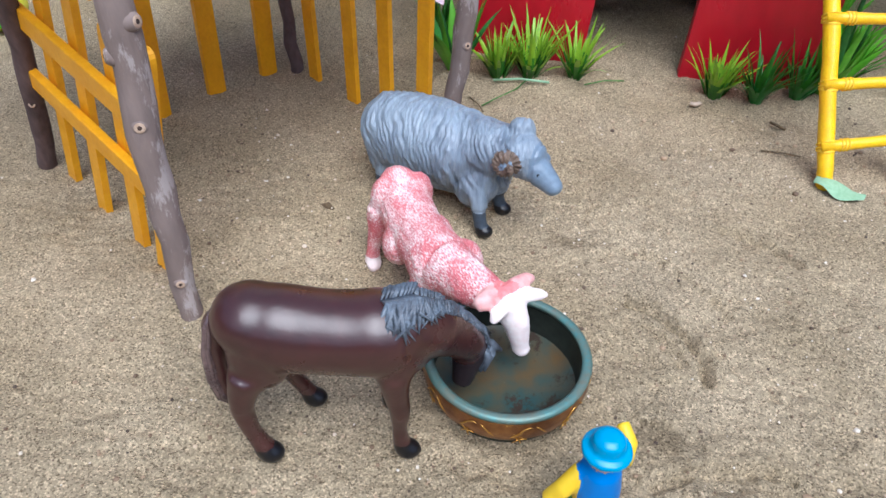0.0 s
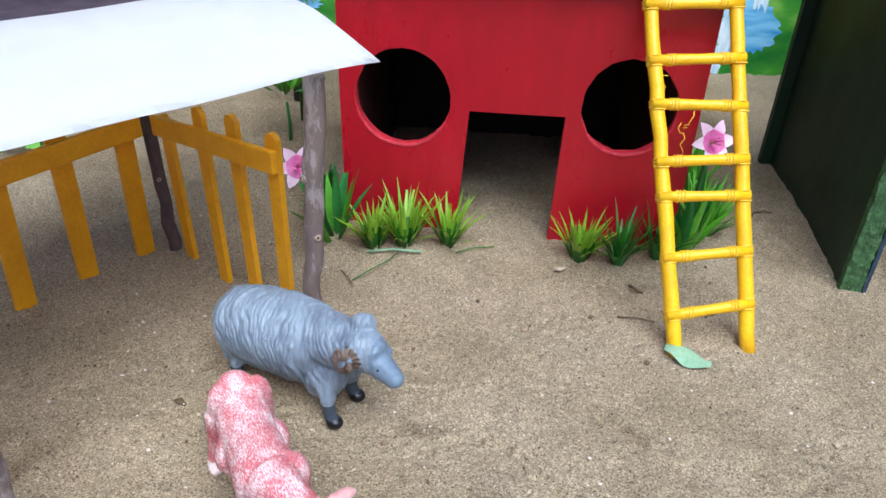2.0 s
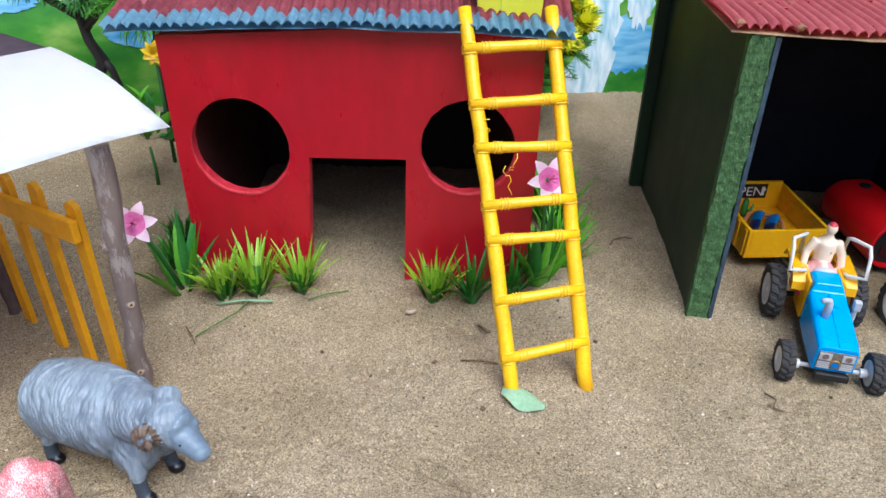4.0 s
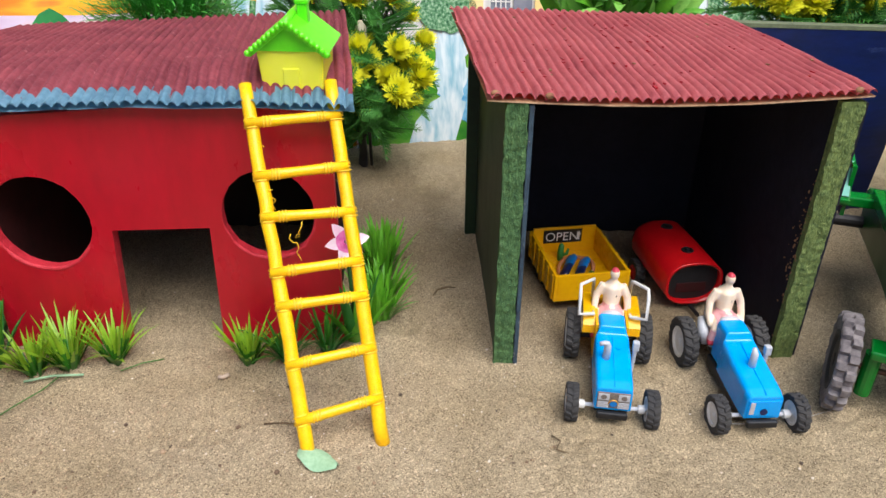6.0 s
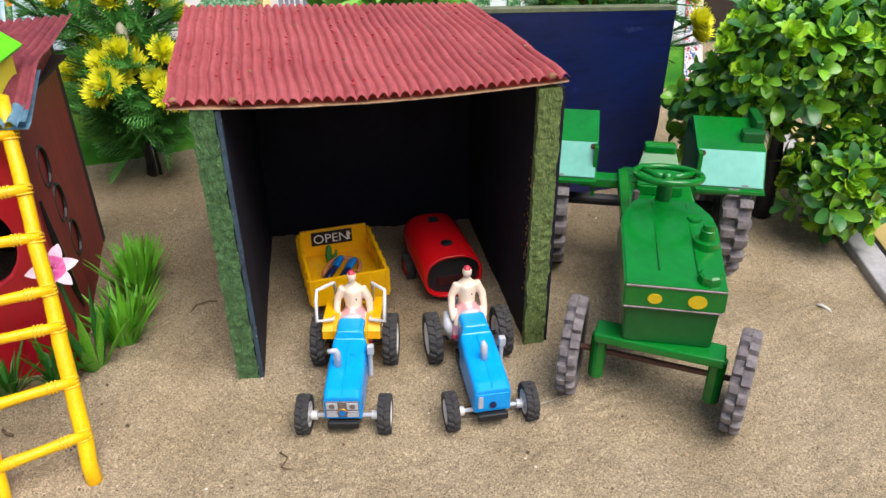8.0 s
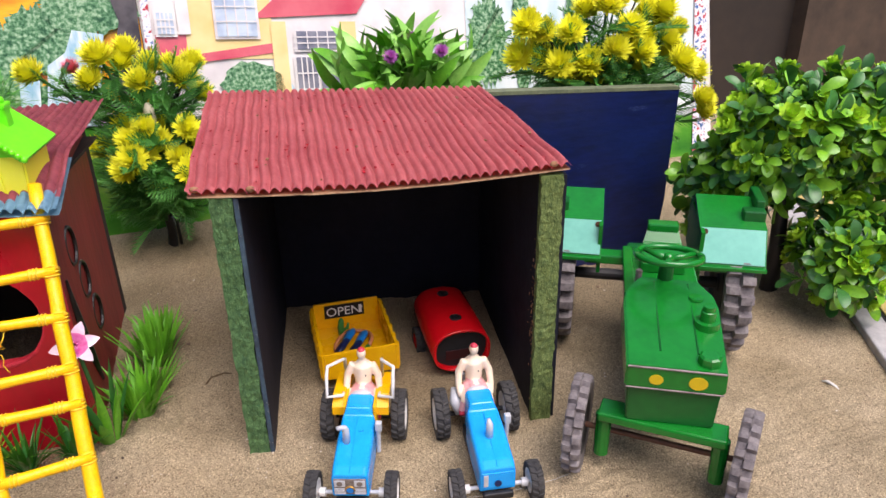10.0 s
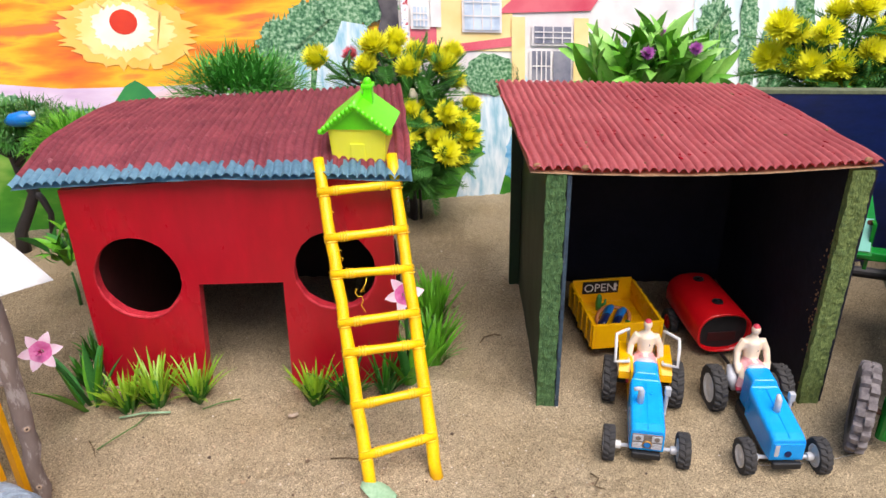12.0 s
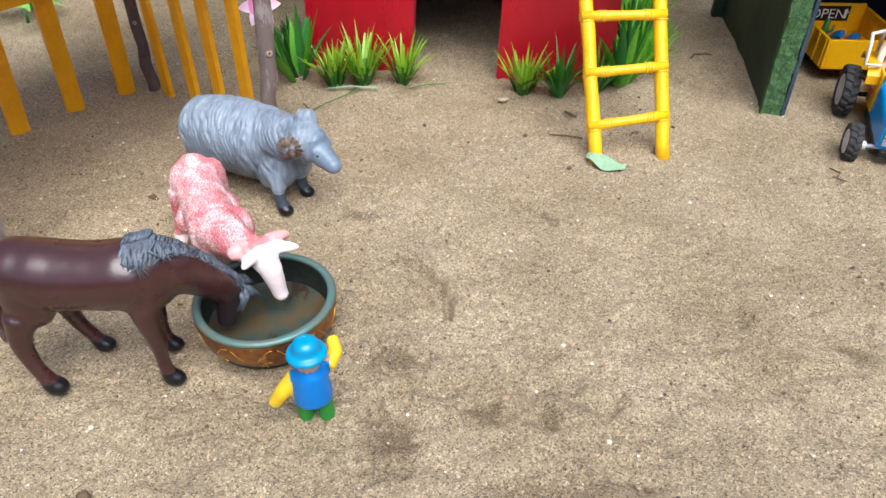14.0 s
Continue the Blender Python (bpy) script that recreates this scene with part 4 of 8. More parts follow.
P_SUNSET = poster_material("sunset_print", [(0.3, (226, 96, 40)), (0.42, (244, 138, 30)), (0.52, (252, 190, 40)), (0.6, (240, 120, 50)), (0.72, (226, 110, 90))], 7, (1, 1, 5))
P_MAUVE = poster_material("mauve_print", [(0.3, (196, 160, 196)), (0.55, (226, 206, 224)), (0.7, (240, 190, 170))], 9, (1, 1, 4))
P_GLOW = poster_material("white_yellow_print", [(0.35, (255, 226, 120)), (0.6, (255, 252, 236))], 20, (1, 1, 3))
P_SUNRED = poster_material("red_sun_print", [(0.3, (206, 44, 24)), (0.7, (226, 70, 30))], 20, (1, 1, 1))
P_LEAF = poster_material("print_foliage", [(0.34, (40, 88, 54)), (0.5, (96, 146, 100)), (0.66, (168, 198, 160))], 260, (1, 1, 1))
P_HILL = poster_material("green_hill_print", [(0.35, (24, 110, 60)), (0.65, (60, 150, 70))], 25, (1, 1, 1))
P_WATER = poster_material("waterfall_print", [(0.35, (150, 196, 214)), (0.62, (226, 238, 244))], 30, (4, 1, 1))
P_BLUE = poster_material("blue_lake_print", [(0.35, (70, 150, 206)), (0.6, (140, 200, 232))], 20, (1, 1, 4))
P_MEADOW = poster_material("meadow_print", [(0.3, (40, 110, 44)), (0.5, (80, 150, 50)), (0.66, (150, 190, 90))], 12, (1, 1, 2))
P_HOUSEWHITE = poster_material("pale_house_print", [(0.3, (214, 206, 206)), (0.6, (240, 236, 232))], 20, (1, 1, 1))
P_YWALL = poster_material("cream_yellow_print", [(0.3, (240, 204, 130)), (0.6, (248, 222, 158))], 20, (1, 1, 1))
P_PINK = poster_material("pink_red_print", [(0.3, (206, 70, 90)), (0.6, (224, 110, 120))], 20, (1, 1, 1))
P_GLASS = poster_material("window_print", [(0.3, (150, 170, 196)), (0.6, (206, 220, 234))], 40, (1, 1, 1))
P_DARKWIN = poster_material("dark_window_print", [(0.3, (96, 100, 120)), (0.6, (150, 150, 160))], 40, (1, 1, 1))
P_TRUNK = poster_material("dark_tree_print", [(0.3, (52, 46, 50)), (0.6, (96, 90, 90))], 40, (1, 1, 1))
P_SKYGLOSS = poster_material("pale_sky_print", [(0.3, (196, 222, 224)), (0.6, (232, 240, 240))], 8, (4, 1, 1))
P_BORDER = poster_material("patterned_border_print", [(0.36, (70, 110, 170)), (0.45, (236, 236, 240)), (0.55, (236, 236, 240)), (0.62, (190, 60, 70))], 160, (1, 1, 1))
LEANBACK = math.degrees(math.atan(0.24))


def print_shape(parent, name, pts, m, lift):
    """A flat printed shape on a poster; u to the right, v up the sheet."""
    bm = bmesh.new()
    vs = [bm.verts.new((0.985 * u + 0.032 * v + 0.036, -0.012 * lift, max(0.03, 0.384 + 0.949 * v - 0.06 * u) if v > 0.1 else 0.03)) for u, v in pts]
    bm.faces.new(vs)
    return part(name, bm, m, parent)


def rect(u0, v0, u1, v1):
    return [(u0, v0), (u1, v0), (u1, v1), (u0, v1)]


def blob(cu, cv, ru, rv, n=30, rough=0.12, seed=1):
    q = random.Random(seed)
    return [(cu + ru * math.cos(a) * q.uniform(1 - rough, 1 + rough), cv + rv * math.sin(a) * q.uniform(1 - rough, 1 + rough)) for a in (2 * math.pi * k / n for k in range(n))]


def posters():
    a = thing("sunset_poster", "glossy printed poster of an orange sunset over a green valley", "poster", (0, 8.95, -0.05), (-LEANBACK, 0, 0))
    bm = bmesh.new()
    box(bm, -5.2, 4.355, 0.0, 0.02, 0, 3.9)
    part("sheet", bm, P_SUNSET, a)
    print_shape(a, "printed_haze", [(-4.4, 1.0), (4.3, 1.0), (4.3, 1.3), (2.6, 1.55), (1.4, 1.46), (0.2, 1.42), (-4.4, 1.75)], P_MAUVE, 1)
    for k, (ru, rv) in enumerate(((0.78, 0.44), (0.55, 0.36), (0.34, 0.27))):
        g = poster_material("sun_glow_print", [(0.3, ((250, 190, 80), (253, 216, 120), (255, 240, 200))[k]), (0.7, ((253, 208, 110), (255, 232, 160), (255, 250, 230))[k])], 30, (1, 1, 1))
        print_shape(a, "printed_glow", blob(1.02 - 0.02 * k, 2.12 + 0.03 * k, ru, rv, 90, 0.13, 4 + k), g, 1 + 0.3 * k)
    print_shape(a, "printed_sun", blob(1.0, 2.24, 0.16, 0.15, 30, 0.02), P_SUNRED, 2)
    print_shape(a, "printed_hill", [(0.6, 1.1), (1.5, 1.1), (1.34, 1.27), (1.18, 1.46), (1.06, 1.53), (0.94, 1.46), (0.8, 1.26)], P_HILL, 2)
    print_shape(a, "printed_hill", [(-2.6, 0.9), (-0.5, 0.9), (-0.8, 1.2), (-1.2, 1.42), (-1.7, 1.36), (-2.2, 1.5)], P_HILL, 2)
    print_shape(a, "printed_meadow", [(-4.4, 0.02), (4.3, 0.02), (4.3, 1.25), (2.8, 1.1), (1.5, 1.22), (0.4, 1.05), (-4.4, 1.15)], P_MEADOW, 3)
    print_shape(a, "printed_lake", blob(-1.6, 0.82, 0.8, 0.2, 70, 0.07, 21), P_BLUE, 4)
    print_shape(a, "printed_lake", blob(0.35, 0.45, 0.5, 0.12, 70, 0.07, 22), P_BLUE, 4)
    for k, (u, v, ru, rv) in enumerate(((-1.1, 1.2, 0.5, 0.26), (-0.35, 1.05, 0.45, 0.3), (0.45, 0.95, 0.4, 0.24), (-2.3, 1.2, 0.6, 0.3))):
        print_shape(a, "printed_tree", blob(u, v, ru, rv, 110, 0.16, k + 60), P_LEAF, 4.4 + 0.2 * k)
    for k, (u, v, ru, rv) in enumerate(((2.9, 1.95, 0.35, 0.4), (3.3, 2.2, 0.4, 0.38), (2.5, 1.5, 0.3, 0.3), (3.8, 2.55, 0.5, 0.3), (3.0, 1.45, 0.4, 0.3))):
        print_shape(a, "printed_tree", blob(u, v, ru, rv, 110, 0.16, k + 9), P_LEAF, 4 + k * 0.3)
    print_shape(a, "printed_waterfall", [(3.2, 1.2), (3.75, 1.2), (3.86, 1.9), (3.92, 2.25), (3.6, 2.3), (3.5, 2.05), (3.3, 1.9)], P_WATER, 6)
    print_shape(a, "printed_waterfall", [(2.95, 1.2), (3.15, 1.2), (3.2, 1.75), (3.0, 1.8)], P_WATER, 6)
    print_shape(a, "printed_tree_trunk", [(3.9, 1.6), (4.3, 1.5), (4.31, 3.0), (3.95, 3.0), (4.1, 2.4)], P_TRUNK, 6.5)
    b = thing("house_poster", "glossy printed poster of a cream house with patterned border", "poster", (0, 8.95, -0.05), (-LEANBACK, 0, 0))
    bm = bmesh.new()
    box(bm, 4.365, 12.06, 0.0, 0.02, 0, 3.9)
    part("sheet", bm, P_HOUSEWHITE, b)
    print_shape(b, "printed_meadow", [(4.4, 0.02), (12.0, 0.02), (12.0, 1.1), (8, 1.3), (6.4, 1.2), (4.4, 1.2)], P_MEADOW, 1)
    print_shape(b, "printed_stream", [(5.0, 0.02), (5.6, 0.02), (5.75, 0.5), (5.5, 0.62), (5.3, 0.5), (5.1, 0.25)], P_WATER, 2)
    print_shape(b, "printed_stream", blob(5.85, 0.6, 0.42, 0.34, 50, 0.14, 7), P_BLUE, 1.5)
    print_shape(b, "printed_waterfall", blob(5.55, 0.95, 0.22, 0.55, 50, 0.18, 8), P_WATER, 1.7)
    print_shape(b, "printed_waterfall", blob(6.0, 1.2, 0.16, 0.4, 50, 0.18, 3), P_WATER, 1.8)
    print_shape(b, "printed_wall", rect(4.80, 1.95, 5.8, 3.6), P_YWALL, 1)
    print_shape(b, "printed_wall", rect(4.46, 1.9, 4.80, 2.25), P_PINK, 1)
    print_shape(b, "printed_roof", [(4.8, 1.9), (5.8, 2.02), (5.8, 2.14), (4.8, 2.0)], P_PINK, 2)
    print_shape(b, "printed_roof", [(5.58, 2.44), (6.85, 2.50), (7.0, 2.72), (5.9, 2.72)], P_PINK, 2)
    print_shape(b, "printed_column", rect(4.72, 2.25, 4.86, 3.6), P_HOUSEWHITE, 3)
    print_shape(b, "printed_column", rect(5.78, 1.3, 5.96, 2.4), P_YWALL, 3)
    print_shape(b, "printed_column", rect(6.62, 1.3, 6.82, 2.4), P_YWALL, 3)
    print_shape(b, "printed_hedge", blob(5.5, 1.64, 0.36, 0.28, 30, 0.1, 5), P_LEAF, 3)
    for w, (u0, v0, u1, v1) in enumerate(((5.16, 2.22, 5.62, 2.75), (4.5, 2.25, 4.68, 2.5), (6.08, 2.06, 6.58, 2.28), (6.05, 1.36, 6.3, 1.96), (7.3, 1.9, 7.9, 2.2))):
        print_shape(b, "printed_window", rect(u0 - 0.03, v0 - 0.03, u1 + 0.03, v1 + 0.03), P_HOUSEWHITE, 3)
        print_shape(b, "printed_window", rect(u0, v0, u1, v1), P_GLASS if w in (0, 1, 4) else P_DARKWIN, 4)
        for k in range(1, 4):
            u = u0 + (u1 - u0) * k / 4
            print_shape(b, "printed_bar", rect(u - 0.008, v0, u + 0.008, v1), P_HOUSEWHITE, 5)
        for k in range(1, 3):
            v = v0 + (v1 - v0) * k / 3
            print_shape(b, "printed_bar", rect(u0, v - 0.008, u1, v + 0.008), P_HOUSEWHITE, 5.4)
    print_shape(b, "printed_door", rect(6.34, 1.3, 6.58, 1.96), P_DARKWIN, 4)
    # pale sky; its whiteness also paints in the sheet's gloss haze
    print_shape(b, "printed_sky", [(8.3, 1.2), (11.84, 1.0), (11.84, 3.6), (8.3, 3.6)], P_SKYGLOSS, 1)
    for k, (u, v, ru, rv) in enumerate(((8.6, 2.1, 0.3, 0.6), (9.1, 2.2, 0.14, 0.8), (9.5, 1.8, 0.25, 0.6), (9.9, 2.3, 0.16, 0.7), (11.4, 1.9, 0.3, 0.6))):
        print_shape(b, "printed_tree", blob(u, v, ru, rv, 110, 0.2, k + 30), P_LEAF, 2 + 0.3 * k)
    print_shape(b, "printed_border", rect(11.84, 0.0, 12.06, 3.68), P_BORDER, 3)
    print_shape(b, "printed_border", rect(4.345, 0.0, 4.43, 3.68), P_BORDER, 6)


posters()

# ---- walls beyond the posters ----
bm = bmesh.new()
box(bm, 11.0, 15.0, 10.9, 11.2, -0.1, 6.0)
tagged(part("wall_back", bm, M_WALLDARK), "dark brown boarded wall behind the posters", "wall", kind="structure")
bm = bmesh.new()
box(bm, 15.003, 25.0, 10.6, 11.2, -0.1, 6.0)
tagged(part("wall_side", bm, M_WALLBROWN), "rough brown mud wall", "wall", kind="structure")


# walls out of view, added to hold back sky light from the horizon
for name, a in (("wall_left", (-18.0, -17.6, -22.0, 10.6)), ("wall_right", (24.6, 25.0, -22.0, 10.597)), ("wall_front", (-17.597, 24.597, -22.0, -21.6)), ("wall_far", (-17.597, 10.997, 13.0, 13.4))):
    bm = bmesh.new()
    box(bm, *a, -0.1, 8.0)
    tagged(part(name, bm, M_WALLBROWN), "added brown wall out of view that cuts low sky light", "wall", kind="structure")

# ---- moulded toy figures: blended from simple forms into one skin ----
def figure(name, label, category, base, build, mats, choose, relief=None, voxel=0.011, rounds=6, extra=None, place=None):
    bm = bmesh.new()
    build(bm)
    for v in bm.verts:
        v.co -= Vector(base)
    bmesh.ops.recalc_face_normals(bm, faces=bm.faces)
    me = bpy.data.meshes.new(name)
    bm.to_mesh(me)
    bm.free()
    me.transform(Matrix.Scale(U, 4))
    tmp = new("tmp", me)
    rm = tmp.modifiers.new("skin", "REMESH")
    rm.mode, rm.voxel_size = "VOXEL", voxel * U
    bpy.context.view_layer.update()
    dg = bpy.context.evaluated_depsgraph_get()
    skin = bpy.data.meshes.new_from_object(tmp.evaluated_get(dg))
    bpy.data.objects.remove(tmp)
    bpy.data.meshes.remove(me)
    bm = bmesh.new()
    bm.from_mesh(skin)
    bpy.data.meshes.remove(skin)
    for _ in range(rounds):
        bmesh.ops.smooth_vert(bm, verts=bm.verts, factor=0.5, use_axis_x=True, use_axis_y=True, use_axis_z=True)
    bm.normal_update()
    if relief:
        moves = [(v, v.normal * relief(v.co / U + Vector(base), v.normal) * U) for v in bm.verts]
        for v, d in moves:
            v.co += d
    for f in bm.faces:
        f.material_index = choose(f.calc_center_median() / U + Vector(base))
        f.smooth = True
    if extra:
        more = bmesh.new()
        extra(more)
        for v in more.verts:
            v.co = (v.co - Vector(base)) * U
        for f in more.faces:
            f.smooth = True
        bmesh.ops.recalc_face_normals(more, faces=more.faces)
        tmp_me = bpy.data.meshes.new("tmp")
        more.to_mesh(tmp_me)
        more.free()
        bm.from_mesh(tmp_me)
        bpy.data.meshes.remove(tmp_me)
    me = bpy.data.meshes.new(name)
    bm.to_mesh(me)
    bm.free()
    for m in mats:
        me.materials.append(m)
    ob = new(name, me)
    x, y, z, turn, size = place or (*base, 0, 1.0)
    ob.matrix_basis = pose(x * U, y * U, z * U, 0, 0, turn) @ Matrix.Scale(size, 4)
    return tagged(ob, label, category)


def seg_dist(p, a, b):
    a, b = Vector(a), Vector(b)
    t = max(0.0, min(1.0, (p - a).dot(b - a) / (b - a).length_squared))
    return (p - a.lerp(b, t)).length


def path_dist(p, pts):
    return min(seg_dist(p, a, b) for a, b in zip(pts, pts[1:]))


def horse():
    crest = [Vector(p) for p in ((1.13, 1.93, 0.685), (1.23, 1.955, 0.695), (1.32, 2.02, 0.61), (1.40, 2.095, 0.48), (1.455, 2.15, 0.36), (1.475, 2.165, 0.29))]

    def build(bm):
        tube(bm, [(0.63, 1.92, 0.575), (0.70, 1.92, 0.575), (0.78, 1.92, 0.565), (0.86, 1.92, 0.555), (0.95, 1.92, 0.55), (1.04, 1.922, 0.55), (1.12, 1.927, 0.555), (1.20, 1.935, 0.56)], [0.10, 0.135, 0.148, 0.146, 0.143, 0.146, 0.148, 0.13], 24)
        ball(bm, (0.71, 1.92, 0.60), (0.14, 0.135, 0.115), 20)
        ball(bm, (0.73, 1.85, 0.48), (0.11, 0.07, 0.14), 16)
        ball(bm, (0.75, 1.99, 0.48), (0.11, 0.07, 0.14), 16)
        ball(bm, (1.17, 1.87, 0.50), (0.09, 0.065, 0.14), 16)
        ball(bm, (1.16, 1.99, 0.50), (0.09, 0.065, 0.14), 16)
        ball(bm, (1.23, 1.935, 0.50), (0.07, 0.09, 0.11), 16)
        for pts, r in ((((0.69, 1.83, 0.42), (0.665, 1.805, 0.33), (0.655, 1.80, 0.265), (0.675, 1.795, 0.16), (0.70, 1.792, 0.09), (0.715, 1.79, 0.045)), (0.075, 0.052, 0.042, 0.033, 0.034, 0.042)), (((0.77, 2.01, 0.42), (0.745, 2.03, 0.32), (0.745, 2.04, 0.25), (0.775, 2.045, 0.15), (0.81, 2.045, 0.09), (0.83, 2.045, 0.045)), (0.075, 0.052, 0.040, 0.033, 0.033, 0.04)), (((1.175, 1.855, 0.44), (1.185, 1.848, 0.32), (1.195, 1.845, 0.25), (1.192, 1.845, 0.16), (1.195, 1.842, 0.09), (1.205, 1.84, 0.045)), (0.06, 0.044, 0.041, 0.031, 0.033, 0.042)), (((1.14, 2.01, 0.44), (1.13, 2.04, 0.32), (1.13, 2.05, 0.25), (1.125, 2.05, 0.16), (1.13, 2.048, 0.09), (1.14, 2.045, 0.045)), (0.06, 0.044, 0.041, 0.031, 0.033, 0.042))):
            tube(bm, pts, list(r), 14)
            e = Vector(pts[-1])
            ball(bm, e + Vector((0.016, 0, -0.01)), (0.055, 0.046, 0.04), 14)
        tube(bm, [(1.13, 1.93, 0.575), (1.21, 1.95, 0.585), (1.29, 2.0, 0.52), (1.36, 2.06, 0.43), (1.41, 2.11, 0.34), (1.43, 2.135, 0.29)], [0.12, 0.118, 0.105, 0.09, 0.078, 0.07], 18)
        tube(bm, [(1.43, 2.14, 0.30), (1.43, 2.125, 0.24), (1.415, 2.10, 0.17), (1.405, 2.08, 0.12)], [0.07, 0.066, 0.05, 0.042], 14)
        tube(bm, [(0.585, 1.92, 0.60), (0.575, 1.91, 0.57), (0.57, 1.90, 0.50), (0.572, 1.89, 0.38), (0.585, 1.88, 0.27), (0.61, 1.875, 0.20)], [0.035, 0.04, 0.038, 0.036, 0.032, 0.012], 14)

    def extra(bm):
        q = random.Random(4)
        # mane: locks from the crest down the near side, a heavy one at the withers
        for k in range(230):
            s = ((k + q.random()) / 230) ** 1.25 * (len(crest) - 1)
            i = min(int(s), len(crest) - 2)
            p = crest[i].lerp(crest[i + 1], s - i)
            d = (crest[i + 1] - crest[i]).normalized()
            near = -1 if q.random() < 0.8 else 1
            heavy = max(0.0, 1.0 - abs(s - 0.35) / 1.5)
            ln = (0.035 + 0.13 * heavy) * q.uniform(0.4, 1.2)
            side = Vector((d.y, -d.x, 0)).normalized() * (1 if near < 0 else -1)
            out = 0.034 + 0.045 * heavy * q.uniform(0.7, 1.1)
            a = p + Vector((0, 0, 0.012))
            tube(bm, [a, a + side * out * 0.55 + Vector((0, 0, 0.012)) + d * 0.02, a + side * out * 1.25 - Vector((0, 0, ln * 0.45)) + d * q.uniform(-0.03, 0.03), a + side * out * 1.55 - Vector((0, 0, ln)) + d * q.uniform(-0.06, 0.04)], [0.003, 0.0095, 0.0075, 0.002], 6, slot=1)
        for k in range(14):
            a = crest[-1] + Vector((q.uniform(-0.03, 0.02), q.uniform(-0.03, 0.03), q.uniform(-0.01, 0.03)))
            b = Vector((1.45, 2.10, 0.20)) + Vector((q.uniform(-0.03, 0.04), q.uniform(-0.03, 0.03), 0))
            tube(bm, [a, a.lerp(b, 0.5) + Vector((0.035, -0.01, 0.01)), b], [0.012, 0.016, 0.004], 6, slot=1)
        for tip, root in (((1.555, 2.19, 0.205), (1.47, 2.135, 0.285)), ((1.51, 2.26, 0.22), (1.44, 2.20, 0.29))):
            r, t = Vector(root), Vector(tip)
            tube(bm, [r, r.lerp(t, 0.5) + Vector((0, 0, 0.012)), t], [0.026, 0.026, 0.005], 10, slot=1, flat=0.6)
        # tail strands
        for k in range(44):
            y = q.uniform(-0.032, 0.032)
            x = q.uniform(-0.012, 0.012)
            tube(bm, [(0.60 + x, 1.92 + y * 0.4, 0.635), (0.573 + x, 1.905 + y, 0.585), (0.555 + x, 1.89 + y * 1.2, 0.48), (0.555 + x, 1.88 + y * 1.2, 0.36), (0.572 + x, 1.875 + y, 0.26), (0.62 + x * 2, 1.885 + y * 0.6, 0.185 + q.uniform(0, 0.03))], [0.009, 0.010, 0.010, 0.009, 0.008, 0.002], 6, slot=3)

    def choose(p):
        if p.z < 0.08:
            return 2
        # dark muzzle, with the lower head's shade put into the same colour
        return 4 if seg_dist(p, (1.45, 2.15, 0.26), (1.40, 2.07, 0.10)) < 0.078 and p.z < 0.30 else 0

    def relief(p, n):
        return 0.005 * noise.noise(p * 7)

    figure("toy_horse", "glossy dark brown plastic toy horse drinking from a brass bowl", "toy horse", (0.95, 1.92, 0), build, [M_HORSE, M_HORSEDARK, M_HOOF, mat("brown_black_tail_plastic", lin(112, 92, 90), lin(56, 42, 42), 80, 0.26, spec=0.8), mat("dark_muzzle_plastic", lin(48, 38, 40), lin(34, 28, 30), 60, 0.4)], choose, relief, 0.0095, 12, extra, (0.994, 2.061, 0, -0.8, 1.017))


